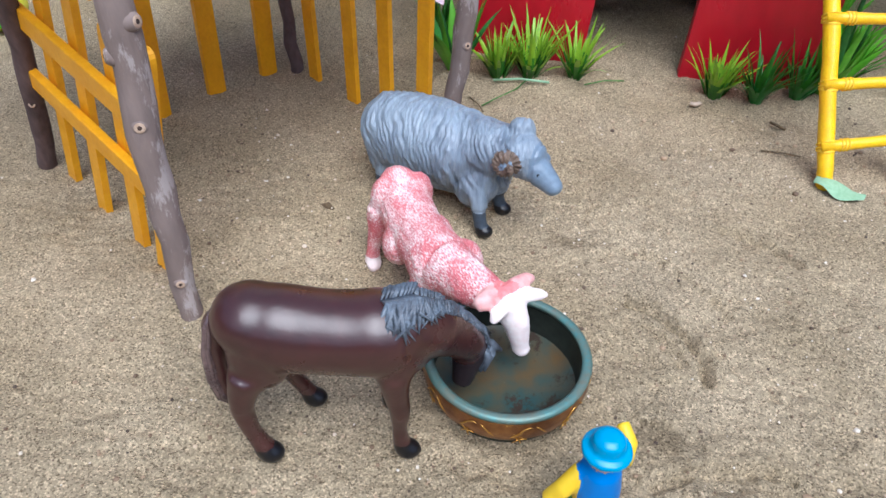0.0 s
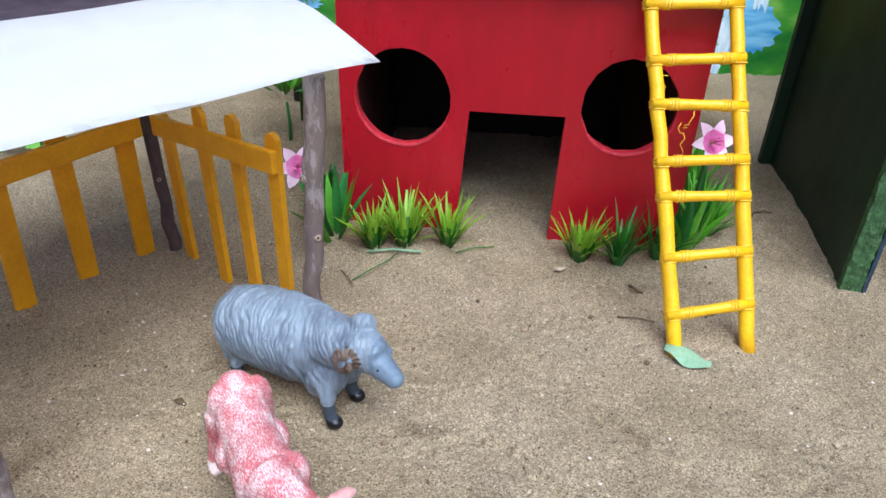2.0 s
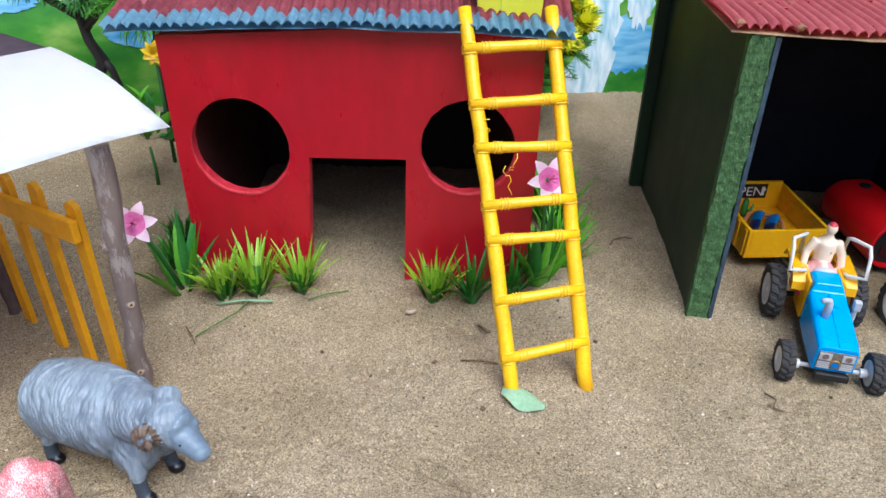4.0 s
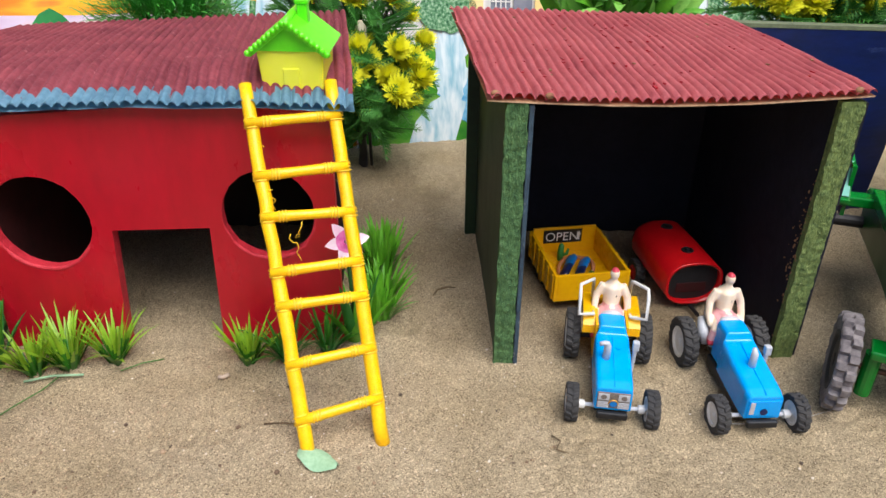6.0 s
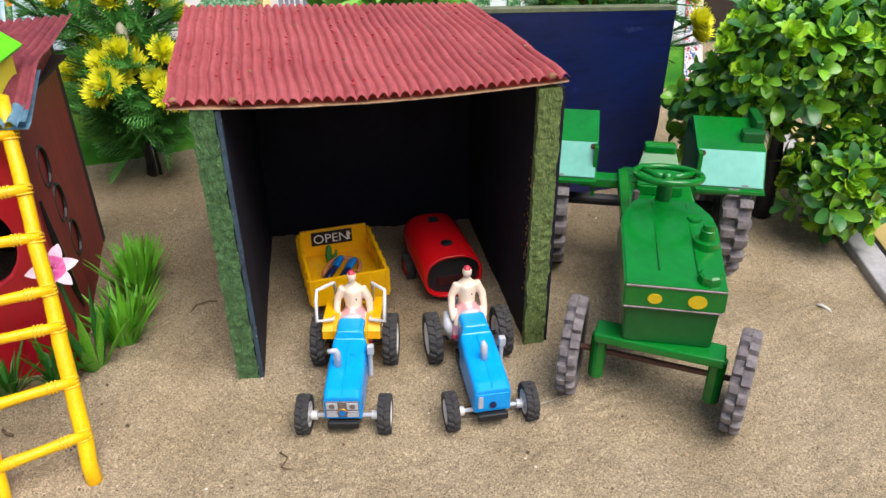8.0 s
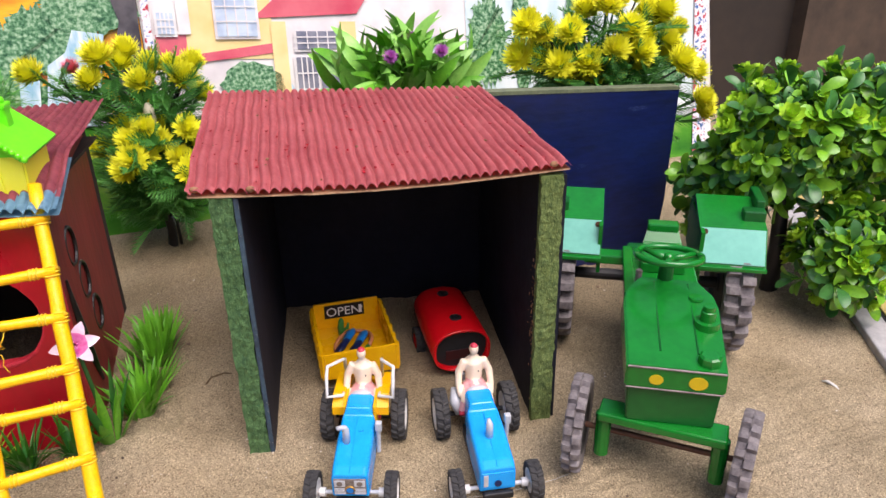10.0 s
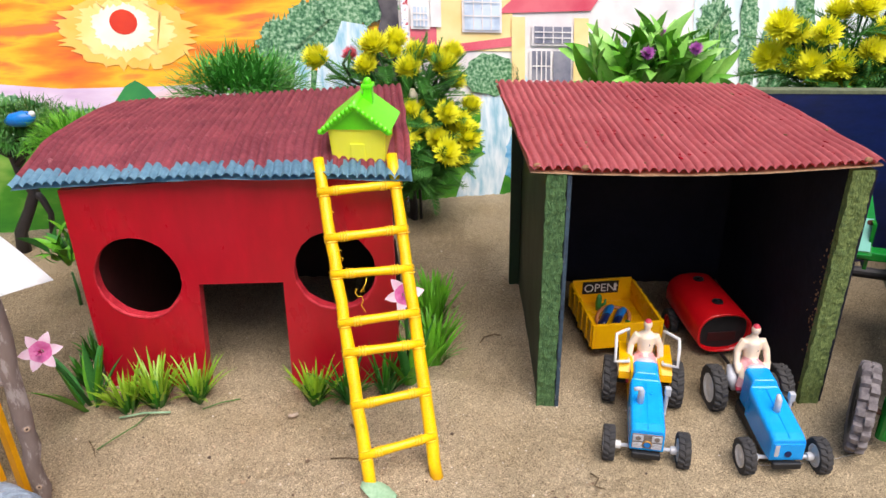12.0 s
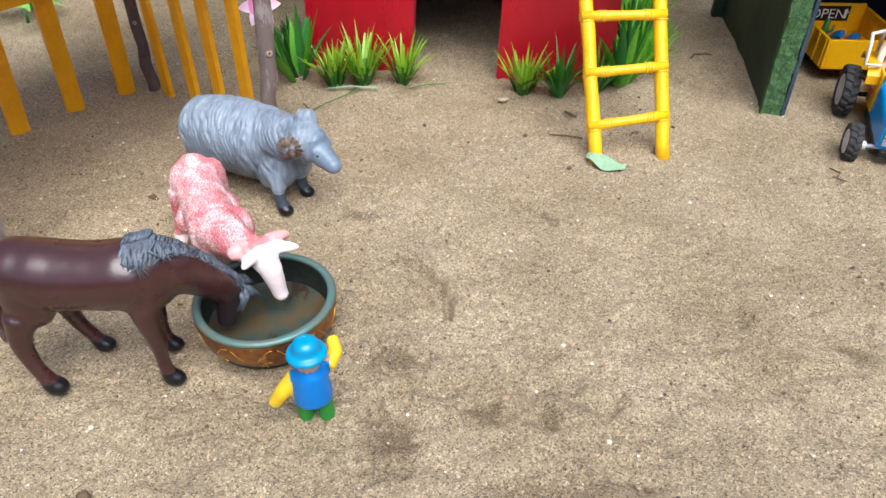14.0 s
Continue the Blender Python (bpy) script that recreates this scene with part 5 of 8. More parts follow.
def cow():
    def build(bm):
        tube(bm, [(1.075, 2.99, 0.34), (1.11, 2.92, 0.345), (1.20, 2.73, 0.325), (1.30, 2.54, 0.33), (1.37, 2.43, 0.34)], [0.09, 0.122, 0.117, 0.13, 0.105], 20)
        for c, r in (((1.04, 2.915, 0.36), (0.07, 0.08, 0.10)), ((1.18, 2.965, 0.36), (0.07, 0.08, 0.10)), ((1.265, 2.49, 0.32), (0.08, 0.09, 0.12)), ((1.405, 2.54, 0.32), (0.08, 0.09, 0.12)), ((1.13, 2.72, 0.27), (0.085, 0.12, 0.09)), ((1.27, 2.77, 0.27), (0.085, 0.12, 0.09))):
            ball(bm, c, r, 14)
        ball(bm, (1.09, 2.96, 0.41), (0.085, 0.085, 0.075), 14)
        ball(bm, (1.17, 2.92, 0.41), (0.06, 0.06, 0.05), 12)
        tube(bm, [(1.33, 2.48, 0.37), (1.43, 2.37, 0.385), (1.52, 2.31, 0.375)], [0.115, 0.09, 0.07], 16)
        tube(bm, [(1.53, 2.30, 0.385), (1.585, 2.275, 0.365), (1.615, 2.258, 0.30), (1.635, 2.248, 0.215), (1.642, 2.244, 0.165)], [0.062, 0.068, 0.054, 0.04, 0.034], 16)
        ball(bm, (1.646, 2.242, 0.172), (0.038, 0.038, 0.034), 12)
        # ears behind, horns before them
        for pts, r in (([(1.57, 2.31, 0.40), (1.605, 2.355, 0.405), (1.65, 2.405, 0.39), (1.675, 2.43, 0.372)], [0.036, 0.04, 0.036, 0.02]), ([(1.55, 2.29, 0.41), (1.515, 2.255, 0.425), (1.475, 2.22, 0.425), (1.455, 2.205, 0.415)], [0.036, 0.042, 0.038, 0.02]), ([(1.59, 2.29, 0.385), (1.64, 2.32, 0.385), (1.70, 2.345, 0.368), (1.735, 2.36, 0.355)], [0.036, 0.033, 0.026, 0.012]), ([(1.57, 2.25, 0.395), (1.545, 2.21, 0.395), (1.525, 2.18, 0.385), (1.515, 2.168, 0.375)], [0.034, 0.032, 0.026, 0.014])):
            tube(bm, pts, r, 12, flat=0.75)
        for pts in (((1.04, 2.90, 0.30), (1.00, 2.875, 0.17), (0.985, 2.865, 0.10), (0.98, 2.855, 0.03)), ((1.17, 2.98, 0.30), (1.20, 2.995, 0.17), (1.20, 2.99, 0.03)), ((1.26, 2.47, 0.26), (1.25, 2.45, 0.14), (1.25, 2.44, 0.03)), ((1.40, 2.52, 0.26), (1.42, 2.52, 0.14), (1.42, 2.51, 0.03))):
            n = len(pts)
            tube(bm, pts, [0.085, 0.042, 0.034, 0.04][:n - 1] + [0.042], 12)
            ball(bm, Vector(pts[-1]) + Vector((0.008, -0.018, -0.005)), (0.04, 0.05, 0.032), 12)

    def choose(p):
        if p.z < 0.07:
            return 1
        if p.x > 1.42 and p.y < 2.47:
            ears = min(seg_dist(p, (1.555, 2.30, 0.405), (1.68, 2.435, 0.37)), seg_dist(p, (1.56, 2.30, 0.41), (1.45, 2.20, 0.415)))
            horns = min(seg_dist(p, (1.585, 2.28, 0.385), (1.74, 2.362, 0.355)), seg_dist(p, (1.58, 2.26, 0.395), (1.512, 2.165, 0.375)))
            if ears < 0.05 and ears < horns:
                return 3 if (p - Vector((1.56, 2.305, 0.42))).length < 0.055 + 0.03 * noise.noise(p * 30) else 2
            if horns < 0.05:
                return 1
            if seg_dist(p, (1.60, 2.262, 0.40), (1.66, 2.235, 0.15)) < 0.078 + 0.012 * noise.noise(p * 25):
                return 1
            if p.x > 1.54:
                return 2
        return 0

    def relief(p, n):
        a = p.x * 0.45 - p.y * 0.9
        q = Vector((a * 24, (p.x * 0.9 + p.y * 0.45) * 70, p.z * 60))
        k = 0.25 if p.x > 1.48 else 1.0
        return k * (0.0035 * noise.noise(q) + 0.002 * noise.noise(q * 2.3) + 0.005 * noise.noise(p * 9))

    figure("toy_cow", "pink and white mottled rubber toy cow drinking from a bowl", "toy cow", (1.2, 2.7, 0), build, [M_COW, M_COWWHITE, M_COWEAR, mat("rosy_rubber", lin(214, 104, 108), lin(232, 150, 148), 90, 0.6)], choose, relief, 0.0072, 9, None, (1.245, 2.85, 0, -1.2, 1.028))


def sheep():
    fwd = Vector((0.9, -0.43, 0)).normalized()

    def build(bm):
        tube(bm, [(0.92, 3.60, 0.30), (0.98, 3.575, 0.315), (1.10, 3.52, 0.32), (1.25, 3.45, 0.325), (1.40, 3.37, 0.325), (1.48, 3.33, 0.33)], [0.11, 0.175, 0.20, 0.205, 0.195, 0.15], 24)
        ball(bm, (1.47, 3.33, 0.29), (0.11, 0.11, 0.14), 16)
        tube(bm, [(1.0, 3.56, 0.22), (1.12, 3.51, 0.225), (1.25, 3.45, 0.225), (1.38, 3.39, 0.225), (1.47, 3.34, 0.22)], [0.11, 0.145, 0.15, 0.145, 0.11], 20)
        ball(bm, (1.46, 3.262, 0.22), (0.11, 0.09, 0.15), 16)
        ball(bm, (1.55, 3.36, 0.22), (0.095, 0.09, 0.15), 16)
        ball(bm, (1.00, 3.49, 0.23), (0.10, 0.09, 0.14), 16)
        tube(bm, [(1.42, 3.36, 0.37), (1.53, 3.29, 0.40), (1.61, 3.245, 0.425)], [0.15, 0.13, 0.11], 18)
        # head: broad domed crown, brows, short blunt muzzle
        ball(bm, (1.665, 3.21, 0.43), (0.115, 0.108, 0.098), 16)
        ball(bm, (1.715, 3.13, 0.405), (0.036, 0.034, 0.030), 10)
        ball(bm, (1.765, 3.215, 0.410), (0.036, 0.034, 0.030), 10)
        tube(bm, [(1.68, 3.20, 0.40), (1.75, 3.155, 0.37), (1.785, 3.135, 0.345), (1.805, 3.122, 0.33)], [0.092, 0.068, 0.056, 0.05], 16)
        ball(bm, (1.81, 3.118, 0.326), (0.05, 0.05, 0.046), 12)
        tube(bm, [(1.63, 3.27, 0.47), (1.66, 3.285, 0.515), (1.705, 3.275, 0.54)], [0.05, 0.062, 0.04], 12)
        c = Vector((1.585, 3.13, 0.425))
        tube(bm, [c + fwd * 0.052 * math.cos(a) * (1 - 0.08 * a) + Vector((0, -0.006 * a, 0.052 * math.sin(a) * (1 - 0.08 * a))) for a in (0.6 * k + 1.2 for k in range(11))], [(0.032 - 0.0018 * k) * (1.0 + 0.08 * (k % 2)) for k in range(11)], 10)
        ball(bm, c - Vector((0, 0.02, 0)), (0.03, 0.03, 0.03), 10)
        for pts in (((1.47, 3.22, 0.22), (1.485, 3.16, 0.11), (1.50, 3.135, 0.04)), ((1.53, 3.38, 0.22), (1.57, 3.34, 0.11), (1.59, 3.325, 0.04)), ((0.99, 3.47, 0.22), (0.98, 3.43, 0.11), (0.985, 3.415, 0.04)), ((1.07, 3.66, 0.22), (1.07, 3.68, 0.11), (1.08, 3.67, 0.04))):
            tube(bm, pts, [0.055, 0.034, 0.034], 12)
            ball(bm, Vector(pts[-1]) + fwd * 0.018 - Vector((0, 0, 0.012)), (0.046, 0.04, 0.034), 12)

    def choose(p):
        if p.z < 0.125 and abs((p - Vector((1.25, 3.45, 0))).dot(fwd)) > 0.1:
            return 1 if p.z > 0.058 else 3
        h = p - Vector((1.585, 3.115, 0.425))
        if h.length < 0.072 and p.y < 3.16:
            return 4 if h.length < 0.034 else 2
        if (p - Vector((1.735, 3.108, 0.392))).length < 0.013:
            return 3
        return 4 if (p - Vector((1.2, 3.48, 0))).dot(fwd) > 0.60 else 0

    def relief(p, n):
        s = (p - Vector((1.2, 3.48, 0))).dot(fwd)
        h = (p - Vector((1.585, 3.115, 0.425)))
        if h.length < 0.075 and p.y < 3.16:
            return 0.004 * math.sin(16 * math.atan2(h.z, h.x))
        if s > 0.62 or p.z < 0.14:
            return 0.0
        side = (p - Vector((1.2, 3.48, 0))).dot(Vector((-fwd.y, fwd.x, 0)))
        w = s + 0.3 * (p.z - 0.3) + 0.07 * noise.noise(p * 4) + 0.02 * noise.noise(p * 13)
        k = 1 - 2 * abs(noise.noise((w * 42, p.z * 5, side * 5)))
        j = 1 - 2 * abs(noise.noise((w * 85, p.z * 9, side * 9 + 4)))
        return (0.011 * k + 0.006 * j) * min(1.0, (0.62 - s) * 6) - 0.006

    figure("toy_sheep", "blue-grey rubber toy sheep with curled horns and combed wool", "toy sheep", (1.2, 3.48, 0), build, [M_SHEEP, M_SHEEPLEG, M_HORN, M_HOOF, M_SHEEPFACE], choose, relief, 0.0065, 7, None, (1.238, 3.655, 0, -1.5, 1.045))


horse()
cow()
sheep()


def doll():
    O = Vector((1.868, 1.66, 0))

    def build(bm):
        for x in (-0.045, 0.045):
            tube(bm, [O + Vector((x, 0.012, 0.02)), O + Vector((x, 0.0, 0.18))], [0.038, 0.036], 14)
            ball(bm, O + Vector((x, 0.025, 0.022)), (0.04, 0.058, 0.026), 12)
        tube(bm, [O + Vector((0, 0, 0.155)), O + Vector((0, 0, 0.22)), O + Vector((0, 0, 0.31)), O + Vector((0, 0, 0.345))], [0.088, 0.084, 0.07, 0.045], 18)
        tube(bm, [O + Vector((-0.06, 0.0, 0.285)), O + Vector((-0.118, -0.03, 0.215)), O + Vector((-0.165, -0.03, 0.14))], [0.036, 0.036, 0.03], 12)
        tube(bm, [O + Vector((0.07, 0.02, 0.31)), O + Vector((0.10, 0.09, 0.33)), O + Vector((0.08, 0.15, 0.36))], [0.036, 0.034, 0.026], 12)
        ball(bm, O + Vector((0, 0, 0.385)), 0.058, 16)
        tube(bm, [O + Vector((0, 0, 0.405)), O + Vector((0, 0, 0.43))], [0.088, 0.084], 20)
        tube(bm, [O + Vector((0, 0, 0.42)), O + Vector((0, 0, 0.475)), O + Vector((0, 0, 0.492))], [0.06, 0.055, 0.03], 18)

    def choose(p):
        q = p - O
        if q.z > 0.402:
            return 0
        if math.hypot(q.x, q.y) > 0.082 and q.z > 0.14 and (q.x < -0.07 or q.y > 0.05 or q.x > 0.085):
            return 2
        if q.z > 0.345:
            return 4
        return 1 if q.z > 0.16 else 3

    figure("toy_doll", "small plastic doll in a cyan hat, blue coat and green boots", "doll", tuple(O), build, [M_SKYBLUE, M_DOLLBLUE, M_DOLLYELLOW, M_DOLLGREEN, M_DOLLFACE], choose, None, 0.008, 3, None, (1.917, 1.765, 0, -1, 0.96))


doll()


def bowl():
    b = thing("brass_bowl", "round tarnished brass bowl with engraved waves and a greenish rim", "bowl", (1.633, 2.304, -0.012))
    bm = bmesh.new()
    lathe(bm, [(0.15, 0.0), (0.21, 0.01), (0.275, 0.05), (0.314, 0.11), (0.328, 0.17), (0.322, 0.222)], 64, caps=False)
    part("outer_wall", bm, M_BRASS, b, "engraved tarnished brass outer wall", smooth=True)
    bm = bmesh.new()
    lathe(bm, [(0.27, 0.03), (0.29, 0.10), (0.299, 0.16), (0.293, 0.222)], 64, caps=False)
    bm2 = part("inner_wall", bm, M_BOWLIN, b, "dark stained inner wall", smooth=True)
    bm = bmesh.new()
    lathe(bm, [(0.0005, 0.052), (0.15, 0.05), (0.23, 0.056), (0.288, 0.085)], 64, caps=False)
    part("bowl_floor", bm, M_BOWLFLOOR, b, "stained floor with blue-green patina", smooth=True)
    bm = bmesh.new()
    lathe(bm, [(0.326, 0.218), (0.329, 0.232), (0.318, 0.241), (0.300, 0.241), (0.289, 0.234), (0.291, 0.218)], 64, closed=True)
    part("rim", bm, M_RIM, b, "greenish worn rim", smooth=True)
    for k in range(10):
        bm = bmesh.new()
        a0 = 2 * math.pi * k / 10
        pts = []
        for i in range(19):
            s = i / 18
            a = a0 + 0.58 * s
            z = 0.15 + 0.045 * math.cos(s * 2 * math.pi + 0.4)
            r = 0.283 + (0.328 - 0.283) * min(1, max(0, (z - 0.06) / 0.1)) + 0.001
            pts.append((r * math.cos(a), r * math.sin(a), z))
        tube(bm, pts, [0.002 + 0.0025 * math.sin(math.pi * i / 18) for i in range(19)], 6)
        for j in range(5):
            a = a0 + 0.45
            t = 2 * math.pi * j / 5
            c = (0.317 * math.cos(a), 0.317 * math.sin(a), 0.115)
            tube(bm, [c, (c[0] - math.sin(a) * 0.03 * math.cos(t), c[1] + math.cos(a) * 0.03 * math.cos(t), c[2] + 0.03 * math.sin(t))], [0.004, 0.002], 5)
        part("engraved_wave", bm, M_BRASSLINE, b, smooth=True)


bowl()


# ---- wheels ----
def wheel(parent, loc, r, w, lugs, tyre_m, rim_m, rim_r, big=False, turn=0.0):
    """A wheel whose axle runs along x, its tread moulded in one piece."""
    bm = bmesh.new()
    per = 8
    n = lugs * per
    rows = [(-0.42, 0.0), (-0.5, 0.0), (-0.5, 1.0), (-0.40, 1.0), (-0.22, 1.0), (-0.03, 1.0), (0.03, -1.0), (0.22, -1.0), (0.40, -1.0), (0.5, -1.0), (0.5, 0.0), (0.42, 0.0)]
    base = [rim_r, r * 0.80, r * 0.90, r * 0.93, r * 0.94, r * 0.94, r * 0.94, r * 0.94, r * 0.93, r * 0.90, r * 0.80, rim_r]
    deep = r * (0.11 if big else 0.07)
    rings = []
    for (z, side), rad in zip(rows, base):
        ring = []
        for k in range(n):
            ph = k / per
            if side:
                ph += (0.0 if side > 0 else 0.5) + (0.0 if big else abs(z) * 0.9)
            up = 1.0 if side and (ph % 1.0) < 0.5 else 0.0
            a = 2 * math.pi * k / n
            rr = rad + up * deep
            ring.append(bm.verts.new((rr * math.cos(a), rr * math.sin(a), z * w)))
        rings.append(ring)
    for p, q in zip(rings, rings[1:] + rings[:1]):
        for k in range(n):
            bm.faces.new((p[k], p[(k + 1) % n], q[(k + 1) % n], q[k]))
    bmesh.ops.transform(bm, matrix=Matrix.Rotation(math.pi / 2, 4, "Y"), verts=bm.verts)
    wh = part("wheel", bm, tyre_m, parent, "lugged rubber tyre", loc=loc, rot=(0, 0, turn))
    bm = bmesh.new()
    lathe(bm, [(0.0005, -w * 0.42), (rim_r * 0.2, -w * 0.42), (rim_r * 0.24, -w * 0.36), (rim_r * 0.74, -w * 0.33), (rim_r * 0.88, -w * 0.455), (rim_r * 1.03, -w * 0.455), (rim_r * 1.03, w * 0.455), (rim_r * 0.88, w * 0.455), (rim_r * 0.74, w * 0.33), (rim_r * 0.24, w * 0.36), (rim_r * 0.2, w * 0.42), (0.0005, w * 0.42)], 32)
    bmesh.ops.transform(bm, matrix=Matrix.Rotation(math.pi / 2, 4, "Y"), verts=bm.verts)
    part("rim", bm, rim_m, wh, "wheel rim")
    return wh


def hood_loft(bm, sections):
    """A body from cross-sections (y, half width, bottom, shoulder, top), with a softened upper edge."""
    rings = []
    for y, hw, z0, zs, zt in sections:
        pts = [(-hw, z0), (-hw, zs), (-hw * 0.93, zs + (zt - zs) * 0.7), (-hw * 0.78, zt), (hw * 0.78, zt), (hw * 0.93, zs + (zt - zs) * 0.7), (hw, zs), (hw, z0)]
        rings.append([bm.verts.new((x, y, z)) for x, z in pts])
    for a, b in zip(rings, rings[1:]):
        for k in range(8):
            bm.faces.new((a[k], a[(k + 1) % 8], b[(k + 1) % 8], b[k]))
    bm.faces.new(rings[0])
    bm.faces.new(rings[-1][::-1])


def small_tractor(loc, rz, guarded, label):
    t = thing("toy_tractor", label, "toy tractor", loc, (0, 0, rz), group="blue toy tractors", size=TS)
    bm = bmesh.new()
    hood_loft(bm, [(-0.06, 0.118, 0.135, 0.28, 0.315), (0.0, 0.122, 0.13, 0.30, 0.335), (0.25, 0.122, 0.14, 0.335, 0.37), (0.43, 0.118, 0.15, 0.36, 0.40), (0.45, 0.095, 0.16, 0.41, 0.45), (0.60, 0.095, 0.16, 0.42, 0.455), (0.615, 0.085, 0.16, 0.40, 0.43)])
    bmesh.ops.bevel(bm, geom=bm.edges[:], offset=0.006, segments=1, affect="EDGES")
    part("hood", bm, M_TBLUE, t, "glossy blue plastic hood")
    bm = bmesh.new()
    box(bm, -0.11, 0.11, -0.005, 0.62, 0.07, 0.15, 0.01)
    box(bm, -0.06, 0.06, 0.5, 0.75, 0.10, 0.22, 0.01)
    part("chassis", bm, M_BLACKPL, t)
    bm = bmesh.new()
    box(bm, -0.10, 0.10, -0.10, -0.062, 0.085, 0.135, 0.01)
    part("front_bumper", bm, M_BLACKPL, t)
    bm = bmesh.new()
    box(bm, -0.105, 0.105, -0.069, -0.0605, 0.16, 0.285, 0.004)
    g = part("grille", bm, M_GRILLE if guarded else M_TBLUE, t, "printed silver grille" if guarded else "blue moulded grille")
    for x in (-0.065, 0.065):
        bm = bmesh.new()
        if guarded:
            box(bm, x - 0.036, x + 0.036, -0.074, -0.0695, 0.225, 0.278, 0.003)
            for k in range(4):
                box(bm, x - 0.036, x + 0.036, -0.074, -0.0695, 0.165 + 0.013 * k, 0.172 + 0.013 * k)
            part("headlight", bm, M_CHROME, g)
            bm = bmesh.new()
            rod(bm, (x, -0.074, 0.252), (x, -0.0765, 0.252), 0.019, None, 16)
            part("lens", bm, M_GRILLE, g, "dark round lamp lens")
        elif x < 0:
            box(bm, x - 0.03, x + 0.0, -0.074, -0.0695, 0.18, 0.275, 0.003)
            part("headlight", bm, M_CHROME, g)
    bm = bmesh.new()
    rod(bm, (0, -0.0695, 0.20), (0, -0.076, 0.20), 0.024, None, 16)
    part("badge", bm, M_DOLLBLUE if guarded else M_NAVY, g)
    if guarded:
        bm = bmesh.new()
        tube(bm, [(0.030 * math.cos(a), -0.0725, 0.197 + 0.030 * math.sin(a)) for a in (math.pi * k / 8 for k in range(9))], 0.006, 6)
        part("badge_ring", bm, M_BRASSLINE, g, "gold arc over a round badge", smooth=True)
    bm = bmesh.new()
    rod(bm, (-0.26, 0.0, 0.115), (0.26, 0.0, 0.115), 0.014, None, 10)
    part("front_axle", bm, M_CHROME, t)
    for x in (-0.195, 0.195):
        bm = bmesh.new()
        rod(bm, (x - 0.02, 0.0, 0.115), (x + 0.02, 0.0, 0.115), 0.03, None, 14)
        part("axle_stub", bm, M_RIMWHITE, t, "white plastic axle stub")
    bm = bmesh.new()
    rod(bm, (-0.24, 0.72, 0.17), (0.24, 0.72, 0.17), 0.018, None, 10)
    part("rear_axle", bm, M_BLACKPL, t)
    for x in (-0.225, 0.225):
        wheel(t, (x * 1.16, 0.0, 0.125), 0.13, 0.084, 16, M_TYRE, M_RIMWHITE, 0.080)
        wheel(t, (x * 1.14, 0.72, 0.185), 0.186, 0.10, 18, M_TYRE, M_RIMWHITE, 0.112)
    # exhaust and air stack
    bm = bmesh.new()
    tube(bm, [(-0.05, 0.20, 0.34), (-0.05, 0.20, 0.46), (-0.056, 0.195, 0.485), (-0.075, 0.185, 0.492), (-0.105, 0.175, 0.49)] if guarded else [(0.0, 0.2, 0.34), (0.0, 0.2, 0.46), (-0.005, 0.21, 0.50)], [0.026, 0.024, 0.019, 0.016, 0.015] if guarded else [0.026, 0.024, 0.012], 12)
    part("exhaust", bm, M_CHROME, t, "white plastic exhaust", smooth=True)
    bm = bmesh.new()
    tube(bm, [(0.145, 0.32, 0.18), (0.15, 0.32, 0.38), (0.15, 0.32, 0.40)], [0.014, 0.016, 0.014], 10)
    box(bm, 0.13, 0.175, 0.30, 0.345, 0.36, 0.43, 0.008)
    part("air_cleaner", bm, M_CHROME, t, smooth=False)
    bm = bmesh.new()
    rod(bm, (0.035, 0.30, 0.372), (0.035, 0.30, 0.386), 0.02, 0.018, 12)
    part("fuel_cap", bm, M_TBLUE, t)
    bm = bmesh.new()
    rod(bm, (0, -0.05, 0.325), (0, 0.41, 0.402), 0.004, None, 6)
    part("hood_seam", bm, M_TBLUE, t)
    # seat and platform
    bm = bmesh.new()
    box(bm, -0.11, 0.11, 0.62, 0.88, 0.20, 0.235, 0.01)
    box(bm, -0.08, 0.08, 0.71, 0.85, 0.235, 0.335, 0.02)
    box(bm, -0.08, 0.08, 0.84, 0.88, 0.25, 0.42, 0.015)
    part("seat", bm, M_TYELLOW if guarded else M_CHROME, t)
    if guarded:
        for sx in (-1, 1):
            x0, x1 = sorted((sx * 0.115, sx * 0.20))
            prof = [(0.525, 0.33), (0.54, 0.33), (0.56, 0.385), (0.63, 0.425), (0.86, 0.425), (0.92, 0.37), (0.94, 0.37), (0.88, 0.447), (0.62, 0.447), (0.53, 0.39)]
            bm = bmesh.new()
            pa = [bm.verts.new((x0, y, z)) for y, z in prof]
            pb = [bm.verts.new((x1, y, z)) for y, z in prof]
            m_ = len(prof)
            for k in range(m_):
                bm.faces.new((pa[k], pa[(k + 1) % m_], pb[(k + 1) % m_], pb[k]))
            for ring in (pa, pb):
                bmesh.ops.triangle_fill(bm, use_beauty=True, edges=[bm.edges.get((ring[k], ring[(k + 1) % m_])) for k in range(m_)])
            xi = min(sx * 0.095, sx * 0.115)
            box(bm, xi, xi + 0.02, 0.48, 0.92, 0.14, 0.435, 0.006)
            fd = part("fender", bm, M_TYELLOW, t, "yellow plastic fender")
            bm = bmesh.new()
            x0, x1 = sx * 0.13, sx * 0.235
            tube(bm, [(x0, 0.66, 0.43), (x0, 0.58, 0.455), (x1, 0.555, 0.46), (x1, 0.60, 0.60), (x1, 0.66, 0.645), (x0 * 1.1, 0.74, 0.65), (x0 * 1.05, 0.80, 0.62), (x0, 0.83, 0.44)], 0.013, 8)
